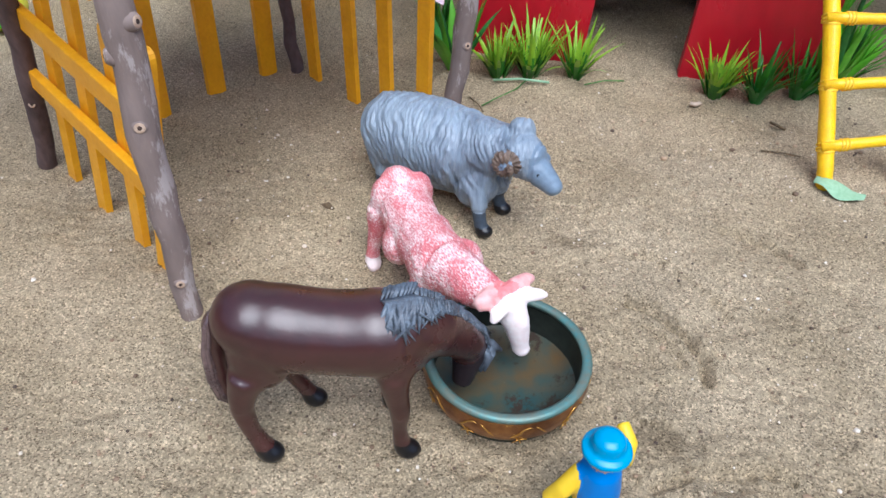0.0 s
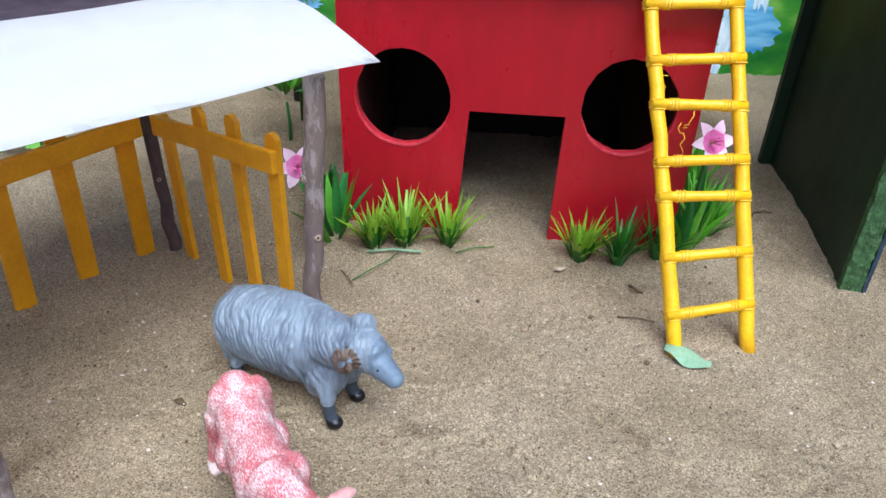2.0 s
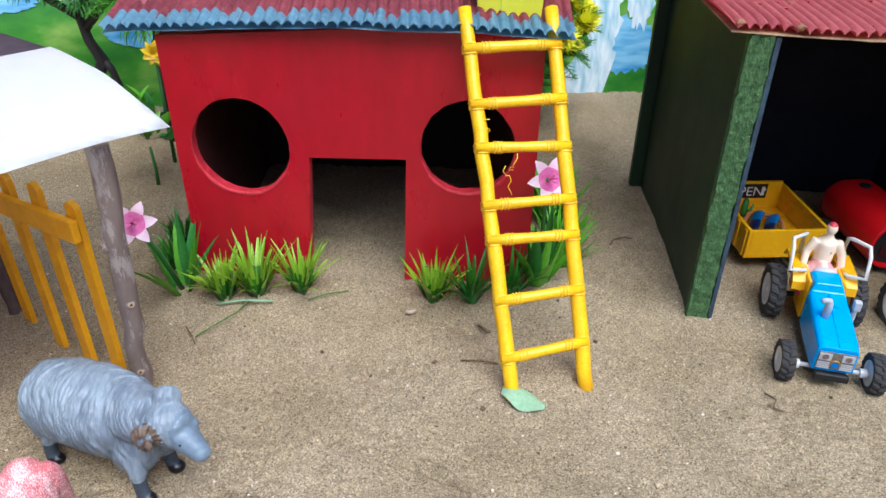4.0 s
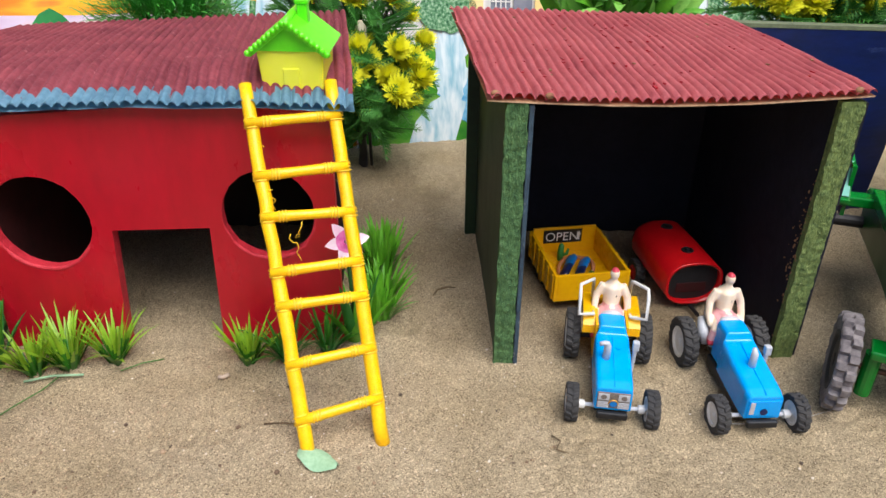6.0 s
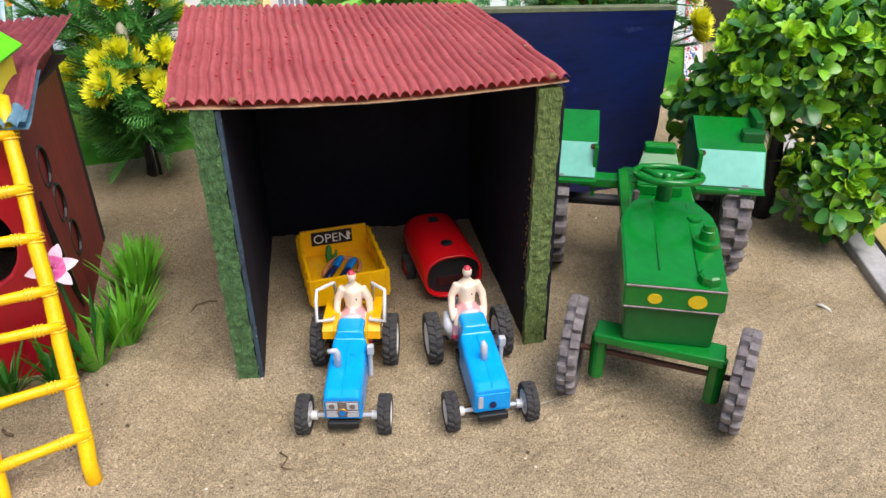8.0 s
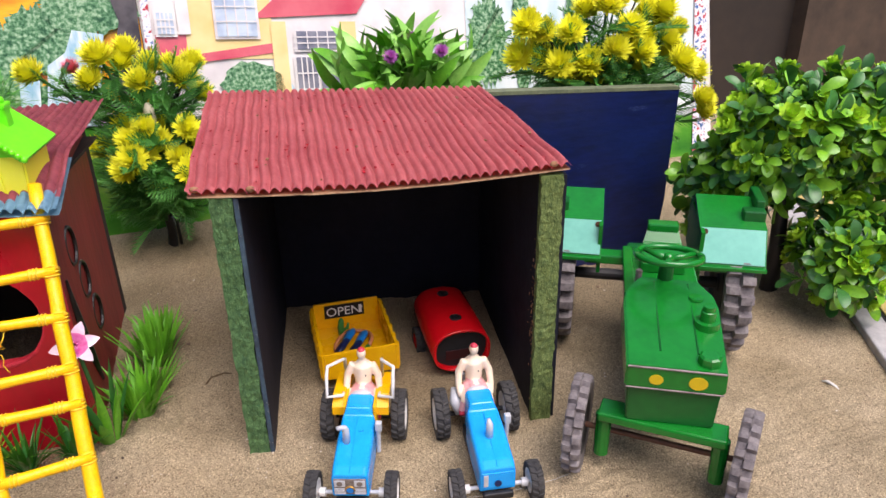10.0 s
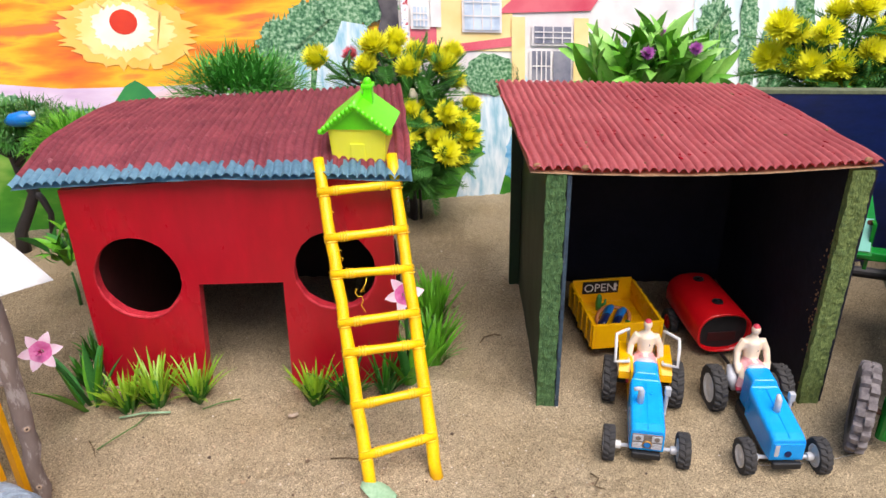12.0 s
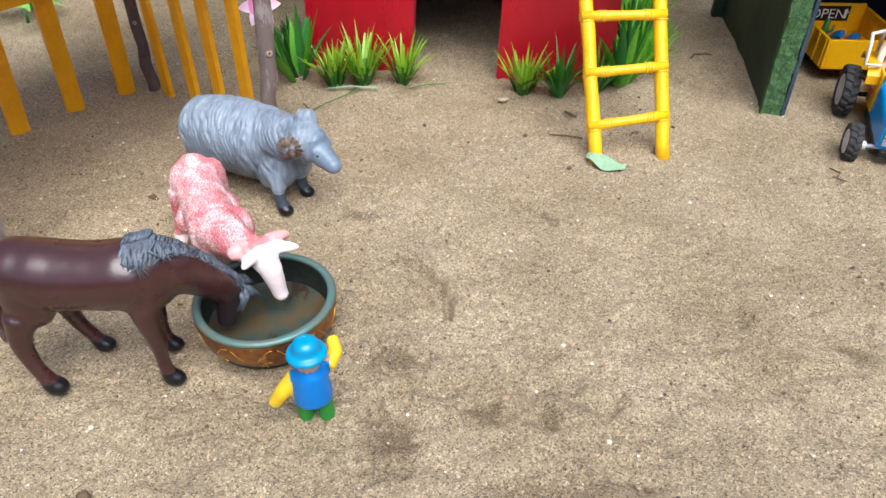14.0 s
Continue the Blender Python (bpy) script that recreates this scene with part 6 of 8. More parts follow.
            part("guard_rail", bm, M_RIMWHITE, fd, "white guard rail", smooth=True)
    else:
        bm = bmesh.new()
        tube(bm, [(-0.12, 0.66, 0.22), (-0.15, 0.68, 0.31), (-0.14, 0.76, 0.37)], [0.035, 0.045, 0.03], 10)
        part("engine_cover", bm, M_CHROME, t, smooth=True)
    # grey moulded dashboard
    bm = bmesh.new()
    ball(bm, (0, 0.62, 0.44), (0.075, 0.03, 0.028), 14)
    part("dashboard", bm, M_CHROME, t, smooth=True)
    return t


def driver(loc, rz, label):
    m = Matrix.Translation(loc) @ Matrix.Rotation(radians(rz), 4, "Z")

    def P(x, y, z):
        return m @ Vector((x, y, z))

    def build(bm):
        tube(bm, [P(0, 0.0, 0.0), P(0, 0.005, 0.07), P(0, 0.01, 0.15), P(0, 0.01, 0.215), P(0, 0.005, 0.25), P(0, 0.0, 0.28)], [0.072, 0.060, 0.066, 0.066, 0.035, 0.022], 16)
        ball(bm, P(0, -0.005, 0.322), (0.035, 0.038, 0.05), 14)
        for s in (-1, 1):
            tube(bm, [P(s * 0.064, 0.01, 0.222), P(s * 0.112, 0.0, 0.13), P(s * 0.12, -0.04, 0.04), P(s * 0.108, -0.09, -0.025)], [0.034, 0.029, 0.025, 0.024], 10)
            tube(bm, [P(s * 0.04, 0.02, 0.0), P(s * 0.05, -0.09, 0.015), P(s * 0.085, -0.13, -0.03), P(s * 0.11, -0.13, -0.12), P(s * 0.115, -0.155, -0.145)], [0.052, 0.046, 0.038, 0.028, 0.022], 12)
        tube(bm, [P(0, 0.0, 0.02), P(0, -0.10, 0.03), P(0, -0.13, 0.01)], [0.062, 0.062, 0.045], 12)

    def choose(p):
        q = m.inverted() @ p
        if q.z > 0.346 and q.y < 0.02 + 0.03 * noise.noise(q * 60) or q.z < -0.105:
            return 2
        if (q - Vector((0.03, -0.06, 0.155))).length < 0.013:
            return 3
        return 1 if q.z < 0.085 and q.y < 0.0 and abs(q.x) < 0.085 or q.z < -0.03 else 0

    figure("toy_driver", label, "toy figure", tuple(loc), build, [M_FIGURE, M_FIGPINK, M_FIGRED, M_BLACKPL], choose, None, 0.008, 3, None, (*loc, 0, TS))


def local(loc, rz, x, y, z, k=1.0):
    a = radians(rz)
    x, y, z = x * k, y * k, z * k
    return (loc[0] + x * math.cos(a) - y * math.sin(a), loc[1] + x * math.sin(a) + y * math.cos(a), loc[2] + z)


T1, R1 = (5.408, 3.81, -0.02), -20.4
T2, R2 = (6.280, 3.555, -0.02), -9.9
TS = 0.962
small_tractor(T1, R1, True, "blue plastic toy tractor with yellow fenders and white guard rails")
small_tractor(T2, R2, False, "blue plastic toy tractor with bare rear wheels and a dark badge")
driver(local(T1, R1, 0, 0.75, 0.385, TS), R1, "plain cream plastic figure seated on a toy tractor")
driver(local(T2, R2, 0, 0.75, 0.385, TS), R2, "plain cream plastic figure seated on a toy tractor")


# ---- yellow cart with toys ----
def cart():
    c = thing("toy_trailer", "yellow plastic toy trailer with ribbed sides and a black sticker", "toy trailer", (5.772, 5.385, -0.05), (0, 0, -3.4), size=0.925)
    w, l, z0, z1, th = 0.30, 0.385, 0.20, 0.42, 0.028
    bm = bmesh.new()
    box(bm, -w, w, -l, l, z0 - 0.03, z0, 0.006)
    part("bed", bm, M_TYELLOW, c)
    for name, a in (("side_board", (-w - th, -w, -l - th, l + th)), ("side_board", (w, w + th, -l - th, l + th)), ("front_board", (-w, w, -l - th, -l)), ("tail_board", (-w, w, l, l + th))):
        bm = bmesh.new()
        ribs = []
        box(bm, *a, z0 - 0.03, z1 + (0.03 if name == "tail_board" else 0), 0.005)
        if name == "side_board":
            for k in range(6):
                y = -l + 0.02 + k * (2 * l - 0.04) / 5
                x = a[0] - 0.014 if a[0] < 0 else a[1]
                ribs.append((x, y))
        b = part(name, bm, M_TYELLOW, c)
        for x, y in ribs:
            bm = bmesh.new()
            box(bm, x + 0.0005, x + 0.0135, y - 0.02, y + 0.02, z0 - 0.02, z1 - 0.01, 0.003)
            part("rib", bm, M_TYELLOW, b)
        if name == "tail_board":
            bm = bmesh.new()
            box(bm, -0.205, 0.165, l - 0.005, l - 0.001, z0 + 0.095, z0 + 0.23)
            st = part("sticker", bm, M_STICKER, b, "black sticker with white lettering")
            cu = bpy.data.curves.new("lettering", "FONT")
            cu.body, cu.size, cu.extrude = "OPEN", 0.125 * U, 0.0002 * U
            to = new("tmp", cu)
            bpy.context.view_layer.update()
            me = bpy.data.meshes.new_from_object(to.evaluated_get(bpy.context.evaluated_depsgraph_get()))
            bpy.data.objects.remove(to)
            me.materials.append(M_WHITEINK)
            lt = new("lettering", me)
            lt.parent = b
            lt.matrix_basis = pose(-0.19 * U, (l - 0.0065) * U, (z0 + 0.118) * U, 90, 0, 0)
            bm = bmesh.new()
            vs = [bm.verts.new((0.135 + x, l - 0.0065, z0 + 0.12 + z * 1.25)) for x, z in ((-0.009, 0), (0.009, 0), (0.009, 0.04), (0.022, 0.04), (0, 0.072), (-0.022, 0.04), (-0.009, 0.04))]
            bm.faces.new(vs)
            part("arrow", bm, M_WHITEINK, b)
    bm = bmesh.new()
    box(bm, -0.06, 0.06, -l, l, 0.11, 0.168, 0.01)
    rod(bm, (-0.27, 0.12, 0.085), (0.27, 0.12, 0.085), 0.016, None, 8)
    rod(bm, (0, -l, 0.14), (0, -l - 0.22, 0.15), 0.018, None, 8)
    part("drawbar", bm, M_BLACKPL, c)
    for x in (-0.26, 0.26):
        wheel(c, (x, 0.12, 0.085), 0.083, 0.085, 14, M_TYRE, M_TYELLOW, 0.045)
    # loose toys lying in the bed
    def lying(name, label, cat, x, y, rz, build):
        p = local((5.772, 5.385, -0.05), -3.4, x, y, 0.202, 0.925)
        th_ = thing(name, label, cat, p, (0, 0, rz), size=0.925)
        build(th_)
    def slippers(t):
        for dx in (-0.045, 0.045):
            bm = bmesh.new()
            tube(bm, [(dx * 1.35, -0.19, 0.035), (dx * 1.35, -0.15, 0.045), (dx * 1.35, 0.0, 0.05), (dx * 1.35, 0.12, 0.065), (dx * 1.35, 0.17, 0.07)], [0.03, 0.058, 0.054, 0.066, 0.034], 14, flat=0.55)
            for f in bm.faces:
                f.material_index = 1 if f.calc_center_median().y < -0.02 else 0
            part("shoe", bm, [M_DOLLBLUE, M_NAVY], t, "tiny shoe, bright blue with a navy heel", smooth=True)
    lying("toy_shoes", "pair of tiny blue plastic toy shoes lying in a yellow trailer", "toy shoes", -0.02, -0.02, -35, slippers)
    def ring(t):
        bm = bmesh.new()
        tube(bm, [(0.15 * math.cos(a), 0.22 * math.sin(a), 0.035 + 0.01 * math.sin(3 * a)) for a in (2 * math.pi * k / 24 for k in range(24))], 0.018, 8)
        part("band", bm, mat("tan_plastic_band", lin(206, 140, 92), lin(184, 112, 76), 60, 0.5), t, smooth=True)
    lying("toy_ring", "small tan plastic ring in a yellow trailer", "toy ring", 0.0, 0.0, -35, ring)
    def cactus(t):
        bm = bmesh.new()
        tube(bm, [(0, 0, 0), (0, 0.01, 0.07), (0.01, 0.02, 0.14), (0.01, 0.02, 0.16)], [0.026, 0.03, 0.026, 0.012], 12)
        part("trunk", bm, M_GRASSDK, t, smooth=True)
        bm = bmesh.new()
        tube(bm, [(0.02, 0, 0.05), (0.06, 0, 0.06), (0.07, 0, 0.11)], [0.014, 0.016, 0.01], 8)
        part("arm", bm, M_GRASSDK, t, smooth=True)
    lying("toy_cactus", "dark green plastic toy cactus in a yellow trailer", "toy cactus", -0.08, 0.22, 0, cactus)
    lying("toy_cactus", "dark green plastic toy cactus lying in a yellow trailer", "toy cactus", 0.09, -0.16, 60, lambda t: part("trunk", (lambda b: (tube(b, [(-0.08, 0, 0.03), (0, 0, 0.035), (0.07, 0.01, 0.03), (0.09, 0.01, 0.03)], [0.02, 0.03, 0.026, 0.01], 12), b)[1])(bmesh.new()), M_GRASSDK, t, smooth=True))


cart()


# ---- red tank trailer ----
def tank():
    t = thing("toy_tanker", "glossy red plastic toy tank trailer with black filler caps", "toy trailer", (6.56, 5.21, -0.07), (0, 0, -4.6), size=0.935)
    bm = bmesh.new()
    n, prof = 40, []
    rings = []
    for y, s in ((-0.40, 0.97), (-0.395, 1.0), (0.38, 1.0), (0.41, 0.97)):
        rings.append([bm.verts.new((0.25 * s * abs(math.cos(a)) ** 0.8 * (1 if math.cos(a) > 0 else -1), y, 0.345 + 0.20 * s * abs(math.sin(a)) ** 0.8 * (1 if math.sin(a) > 0 else -1))) for a in (2 * math.pi * k / n for k in range(n))])
    for a, b in zip(rings, rings[1:]):
        for k in range(n):
            bm.faces.new((a[k], a[(k + 1) % n], b[(k + 1) % n], b[k]))
    bm.faces.new(rings[-1])
    inner = [bm.verts.new((v.co.x * 0.93, -0.40, 0.345 + (v.co.z - 0.345) * 0.92)) for v in rings[0]]
    deep = [bm.verts.new((v.co.x, -0.34, v.co.z)) for v in inner]
    for k in range(n):
        bm.faces.new((rings[0][k], inner[k], inner[(k + 1) % n], rings[0][(k + 1) % n]))
        bm.faces.new((inner[k], deep[k], deep[(k + 1) % n], inner[(k + 1) % n]))
    part("tank", bm, M_TANK, t, smooth=False).data.shade_smooth()
    bm = bmesh.new()
    vs = [bm.verts.new((0.231 * abs(math.cos(a)) ** 0.8 * (1 if math.cos(a) > 0 else -1), -0.342, 0.345 + 0.183 * abs(math.sin(a)) ** 0.8 * (1 if math.sin(a) > 0 else -1))) for a in (2 * math.pi * k / n for k in range(n))]
    bm.faces.new(vs)
    e = part("end_plate", bm, M_BLACKPL, t, "recessed black end plate")
    bm = bmesh.new()
    box(bm, -0.13, 0.13, -0.352, -0.344, 0.24, 0.33, 0.004)
    # badge red darkened to carry the shade of the recess
    part("end_badge", bm, mat("dim_red_print", lin(64, 12, 16), lin(40, 10, 12), 60, 0.5), e)
    for y in (-0.18, 0.26):
        bm = bmesh.new()
        lathe(bm, [(0.05, 0.537), (0.05, 0.553), (0.04, 0.557), (0.034, 0.55), (0.0005, 0.55)], 24)
        o = part("filler_cap", bm, M_BLACKPL, t, "black round filler cap", loc=(0, y, 0))
        bm = bmesh.new()
        rod(bm, (0, 0, 0.548), (0, 0, 0.567), 0.02, None, 14)
        part("cap_knob", bm, M_BLACKPL, o)
    bm = bmesh.new()
    box(bm, -0.10, 0.10, -0.36, 0.38, 0.10, 0.15, 0.01)
    rod(bm, (-0.25, 0.2, 0.12), (0.25, 0.2, 0.12), 0.016, None, 8)
    rod(bm, (0, -0.36, 0.13), (0, -0.55, 0.13), 0.016, None, 8)
    part("chassis", bm, M_BLACKPL, t)
    for x in (-0.25, 0.25):
        wheel(t, (x, 0.2, 0.125), 0.128, 0.08, 14, M_TYRE, M_TANK, 0.07)


tank()


# ---- large green tractor ----
def green_tractor():
    g = thing("metal_tractor", "large green enamelled metal toy tractor with chipped paint and grey tyres", "toy tractor", (7.315, 3.267, -0.06), (0, 0, -30.6), size=0.975)

    def wedge(name, secs, m, label="", bevel=0.012, parent=g):
        bm = bmesh.new()
        rings = [[bm.verts.new((x, y, z)) for x, z in ((-a, z0), (a, z0), (b, z1), (-b, z1))] for y, a, b, z0, z1 in secs]
        for p, q in zip(rings, rings[1:]):
            for k in range(4):
                bm.faces.new((p[k], p[(k + 1) % 4], q[(k + 1) % 4], q[k]))
        bm.faces.new(rings[0])
        bm.faces.new(rings[-1][::-1])
        bmesh.ops.bevel(bm, geom=bm.edges[:], offset=bevel, segments=2, affect="EDGES")
        return part(name, bm, m, parent, label)

    hood = wedge("hood", [(0.0, 0.305, 0.30, 0.84, 1.0), (0.66, 0.32, 0.315, 0.90, 1.09), (0.80, 0.32, 0.29, 0.92, 1.11), (0.98, 0.25, 0.20, 0.94, 1.12)], M_GT, "glossy green hood, chipped at the edges")
    wedge("nose_block", [(0.03, 0.27, 0.285, 0.56, 0.845), (0.95, 0.27, 0.30, 0.62, 0.92)], M_GTDARK)
    bm = bmesh.new()
    rod(bm, (-0.29, -0.006, 1.0), (0.29, -0.006, 1.0), 0.007, None, 6)
    part("chipped_edge", bm, M_CHIP, hood)
    bm = bmesh.new()
    rod(bm, (-0.295, -0.004, 0.845), (0.295, -0.004, 0.845), 0.006, None, 6)
    part("chipped_edge", bm, M_CHIP, hood)
    for x, r in ((-0.115, 0.043), (0.135, 0.056)):
        bm = bmesh.new()
        rod(bm, (x, 0.002, 0.915), (x, -0.008, 0.915), r, None, 24)
        bmesh.ops.scale(bm, vec=(1, 1, 0.8), verts=bm.verts, space=Matrix.Translation((0, 0, -0.915)))
        part("headlight", bm, M_DOT, g, "painted yellow headlight dot")
    for x in (-0.09, 0.14):
        bm = bmesh.new()
        rod(bm, (x, 0.16, 1.026), (x - 0.01, 0.92, 1.116), 0.006, None, 6)
        part("hood_groove", bm, M_GTDARK, hood)
    bm = bmesh.new()
    lathe(bm, [(0.085, 0), (0.08, 0.05), (0.05, 0.055), (0.048, 0.12), (0.04, 0.125), (0.038, 0.16), (0.0005, 0.162)], 24)
    part("exhaust_stub", bm, M_GT, g, smooth=False, loc=(0.215, 0.46, 1.05))
    bm = bmesh.new()
    lathe(bm, [(0.075, 0), (0.07, 0.05), (0.055, 0.06), (0.0005, 0.06)], 8)
    part("hood_cap", bm, M_GT, g, loc=(0.20, 0.10, 1.005))
    bm = bmesh.new()
    lathe(bm, [(0.05, 0), (0.045, 0.015), (0.0005, 0.018)], 20)
    part("hood_rivet", bm, M_GT, g, loc=(0.17, 0.74, 1.10))
    # front bar, legs, axle, turned as steered
    steer = -11
    bm = bmesh.new()
    box(bm, -0.44, 0.37, -0.09, 0.10, 0.50, 0.565, 0.015)
    bar = part("front_bar", bm, M_GT, g, "green front axle bar", loc=(0, 0.06, 0), rot=(0, 0, steer))
    for x in (-0.405, 0.335):
        bm = bmesh.new()
        rod(bm, (x, 0, 0.51), (x, -0.01, 0.19), 0.055, 0.05, 14)
        part("axle_leg", bm, M_GT, bar)
    bm = bmesh.new()
    rod(bm, (-0.59, 0, 0.385), (0.50, 0, 0.385), 0.02, None, 10)
    part("front_axle", bm, M_RUST, g, "rusty steel axle rod", loc=(0, 0.06, 0), rot=(0, 0, steer))
    for x in (-0.575, 0.485):
        wheel(g, (x * math.cos(radians(steer)), 0.06 + x * math.sin(radians(steer)), 0.385), 0.32, 0.12, 18, M_GTYRE, M_GTHUB, 0.20, True, steer + (4 if x < 0 else -6))
    # body, seat deck, seat
    wedge("gearbox", [(0.9, 0.20, 0.22, 0.50, 0.93), (2.1, 0.22, 0.24, 0.50, 0.88)], M_GTDARK)
    bm = bmesh.new()
    box(bm, -0.26, 0.26, 0.97, 1.62, 0.90, 0.965, 0.012)
    box(bm, -0.30, -0.22, 0.9, 1.7, 0.93, 1.03, 0.012)
    part("deck", bm, M_GT, g)
    bm = bmesh.new()
    box(bm, -0.60, 0.60, 1.58, 1.72, 0.90, 0.98, 0.012)
    part("cross_bar", bm, M_GT, g)
    wedge("seat", [(1.36, 0.17, 0.16, 0.96, 1.05), (1.58, 0.17, 0.155, 0.98, 1.12), (1.66, 0.14, 0.12, 0.98, 1.22), (1.72, 0.14, 0.12, 0.98, 1.22)], M_GT)
    bm = bmesh.new()
    box(bm, -0.12, 0.12, 1.64, 1.75, 1.18, 1.26, 0.015)
    part("seat_back", bm, M_GT, g)
    bm = bmesh.new()
    rod(bm, (-0.02, 1.0, 1.08), (-0.02, 0.96, 1.28), 0.055, 0.05, 16)
    sc = part("steering_column", bm, M_GTDARK, g)
    bm = bmesh.new()
    c = Vector((-0.02, 0.93, 1.33))
    nrm = Vector((0, 0.16, 1)).normalized()
    s = nrm.cross(Vector((1, 0, 0))).normalized()
    tube(bm, [c + Vector((1, 0, 0)) * 0.225 * math.cos(a) + s * 0.225 * math.sin(a) for a in (2 * math.pi * k / 28 for k in range(29))], 0.024, 10)
    for k in range(3):
        a = 2 * math.pi * k / 3 + 0.4
        tube(bm, [c - nrm * 0.03, c + Vector((1, 0, 0)) * 0.2 * math.cos(a) + s * 0.2 * math.sin(a)], [0.03, 0.02], 8)
    ball(bm, c - nrm * 0.02, 0.04, 12)
    part("steering_wheel", bm, M_GT, sc, "green steering wheel", smooth=True)
    bm = bmesh.new()
    rod(bm, (-0.20, 1.06, 1.0), (-0.20, 1.05, 1.14), 0.018, None, 10)
    for k in range(5):
        rod(bm, (-0.20, 1.06, 1.02 + k * 0.024), (-0.20, 1.06, 1.032 + k * 0.024), 0.026, None, 10)
    part("gear_lever", bm, M_CHIP, g, "grey sprung lever")
    # fenders
    for sx in (-1, 1):
        x0, x1 = (0.29, 0.80) if sx > 0 else (-0.93, -0.47)
        bm = bmesh.new()
        prof = [(1.53, 0.97), (1.58, 0.97), (1.74, 1.22), (2.20, 1.33), (2.42, 1.22), (2.47, 0.97), (2.42, 0.97), (2.37, 1.18), (2.18, 1.27), (1.77, 1.16), (1.61, 0.955), (1.53, 0.945)]
        a = [bm.verts.new((x0, y, z)) for y, z in prof]
        b = [bm.verts.new((x1, y, z)) for y, z in prof]
        for k in range(len(prof)):
            bm.faces.new((a[k], a[(k + 1) % len(prof)], b[(k + 1) % len(prof)], b[k]))
        bmesh.ops.triangle_fill(bm, use_beauty=True, edges=[bm.edges.get((a[k], a[(k + 1) % len(prof)])) for k in range(len(prof))])
        bmesh.ops.triangle_fill(bm, use_beauty=True, edges=[bm.edges.get((b[k], b[(k + 1) % len(prof)])) for k in range(len(prof))])
        xi = x0 if sx > 0 else x1 - 0.03
        box(bm, xi, xi + 0.03, 1.62, 2.40, 0.80, 1.22)
        fd = part("fender", bm, M_GT, g, "green mudguard with chipped corners")
        bm = bmesh.new()
        vs = [bm.verts.new(p) for p in ((x0 + 0.012, 1.584, 0.982), (x1 - 0.012, 1.584, 0.982), (x1 - 0.012, 1.736, 1.22), (x0 + 0.012, 1.736, 1.22))]
        r = bmesh.ops.extrude_face_region(bm, geom=[bm.faces.new(vs)])
        bmesh.ops.translate(bm, vec=(0, -0.008, 0.005), verts=[v for v in r["geom"] if isinstance(v, bmesh.types.BMVert)])
        part("front_panel", bm, M_TURQ, fd, "pale turquoise front panel")
        bm = bmesh.new()
        rod(bm, (x0 + 0.04 if sx > 0 else x1 - 0.04, 1.74, 1.19), (x0 + 0.04 if sx > 0 else x1 - 0.04, 1.70, 1.20), 0.022, None, 12)
        part("rivet", bm, M_RUST, fd)
        bm = bmesh.new()
        ox = x1 - 0.07 if sx > 0 else x0
        box(bm, ox, ox + 0.07, 1.95, 2.3, 1.25, 1.39, 0.012)
        bx = x1 - 0.17 if sx > 0 else x0
        box(bm, bx, bx + 0.17, 1.85, 1.97, 1.22, 1.33, 0.012)
        part("fender_lamp", bm, M_GTDARK, fd)
        wheel(g, ((x0 + x1) / 2 + sx * 0.08, 2.0, 0.60), 0.55, 0.22, 22, M_GTYRE, M_GTHUB, 0.33, True)
    bm = bmesh.new()
    rod(bm, (-0.7, 2.0, 0.60), (0.7, 2.0, 0.60), 0.05, None, 12)
    part("rear_axle", bm, M_GTHUB, g)


green_tractor()


# ---- navy board ----
def navy():
    n = thing("navy_board", "dark navy painted board with a greenish top edge, standing upright", "board", (8.1, 6.25, 0))
    bm = bmesh.new()
    slab(bm, [(-0.95, -0.06), (1.13, -0.06), (1.20, 0.63), (1.22, 1.765), (-0.95, 1.90)], 0, 0.12)
    part("panel", bm, M_NAVY, n)
    bm = bmesh.new()
    slab(bm, [(-0.95, 1.903), (1.22, 1.768), (1.215, 1.80), (-0.95, 1.937)], -0.004, 0.124)
    part("top_edge", bm, M_NAVYEDGE, n, "bare green-grey top edge")


navy()


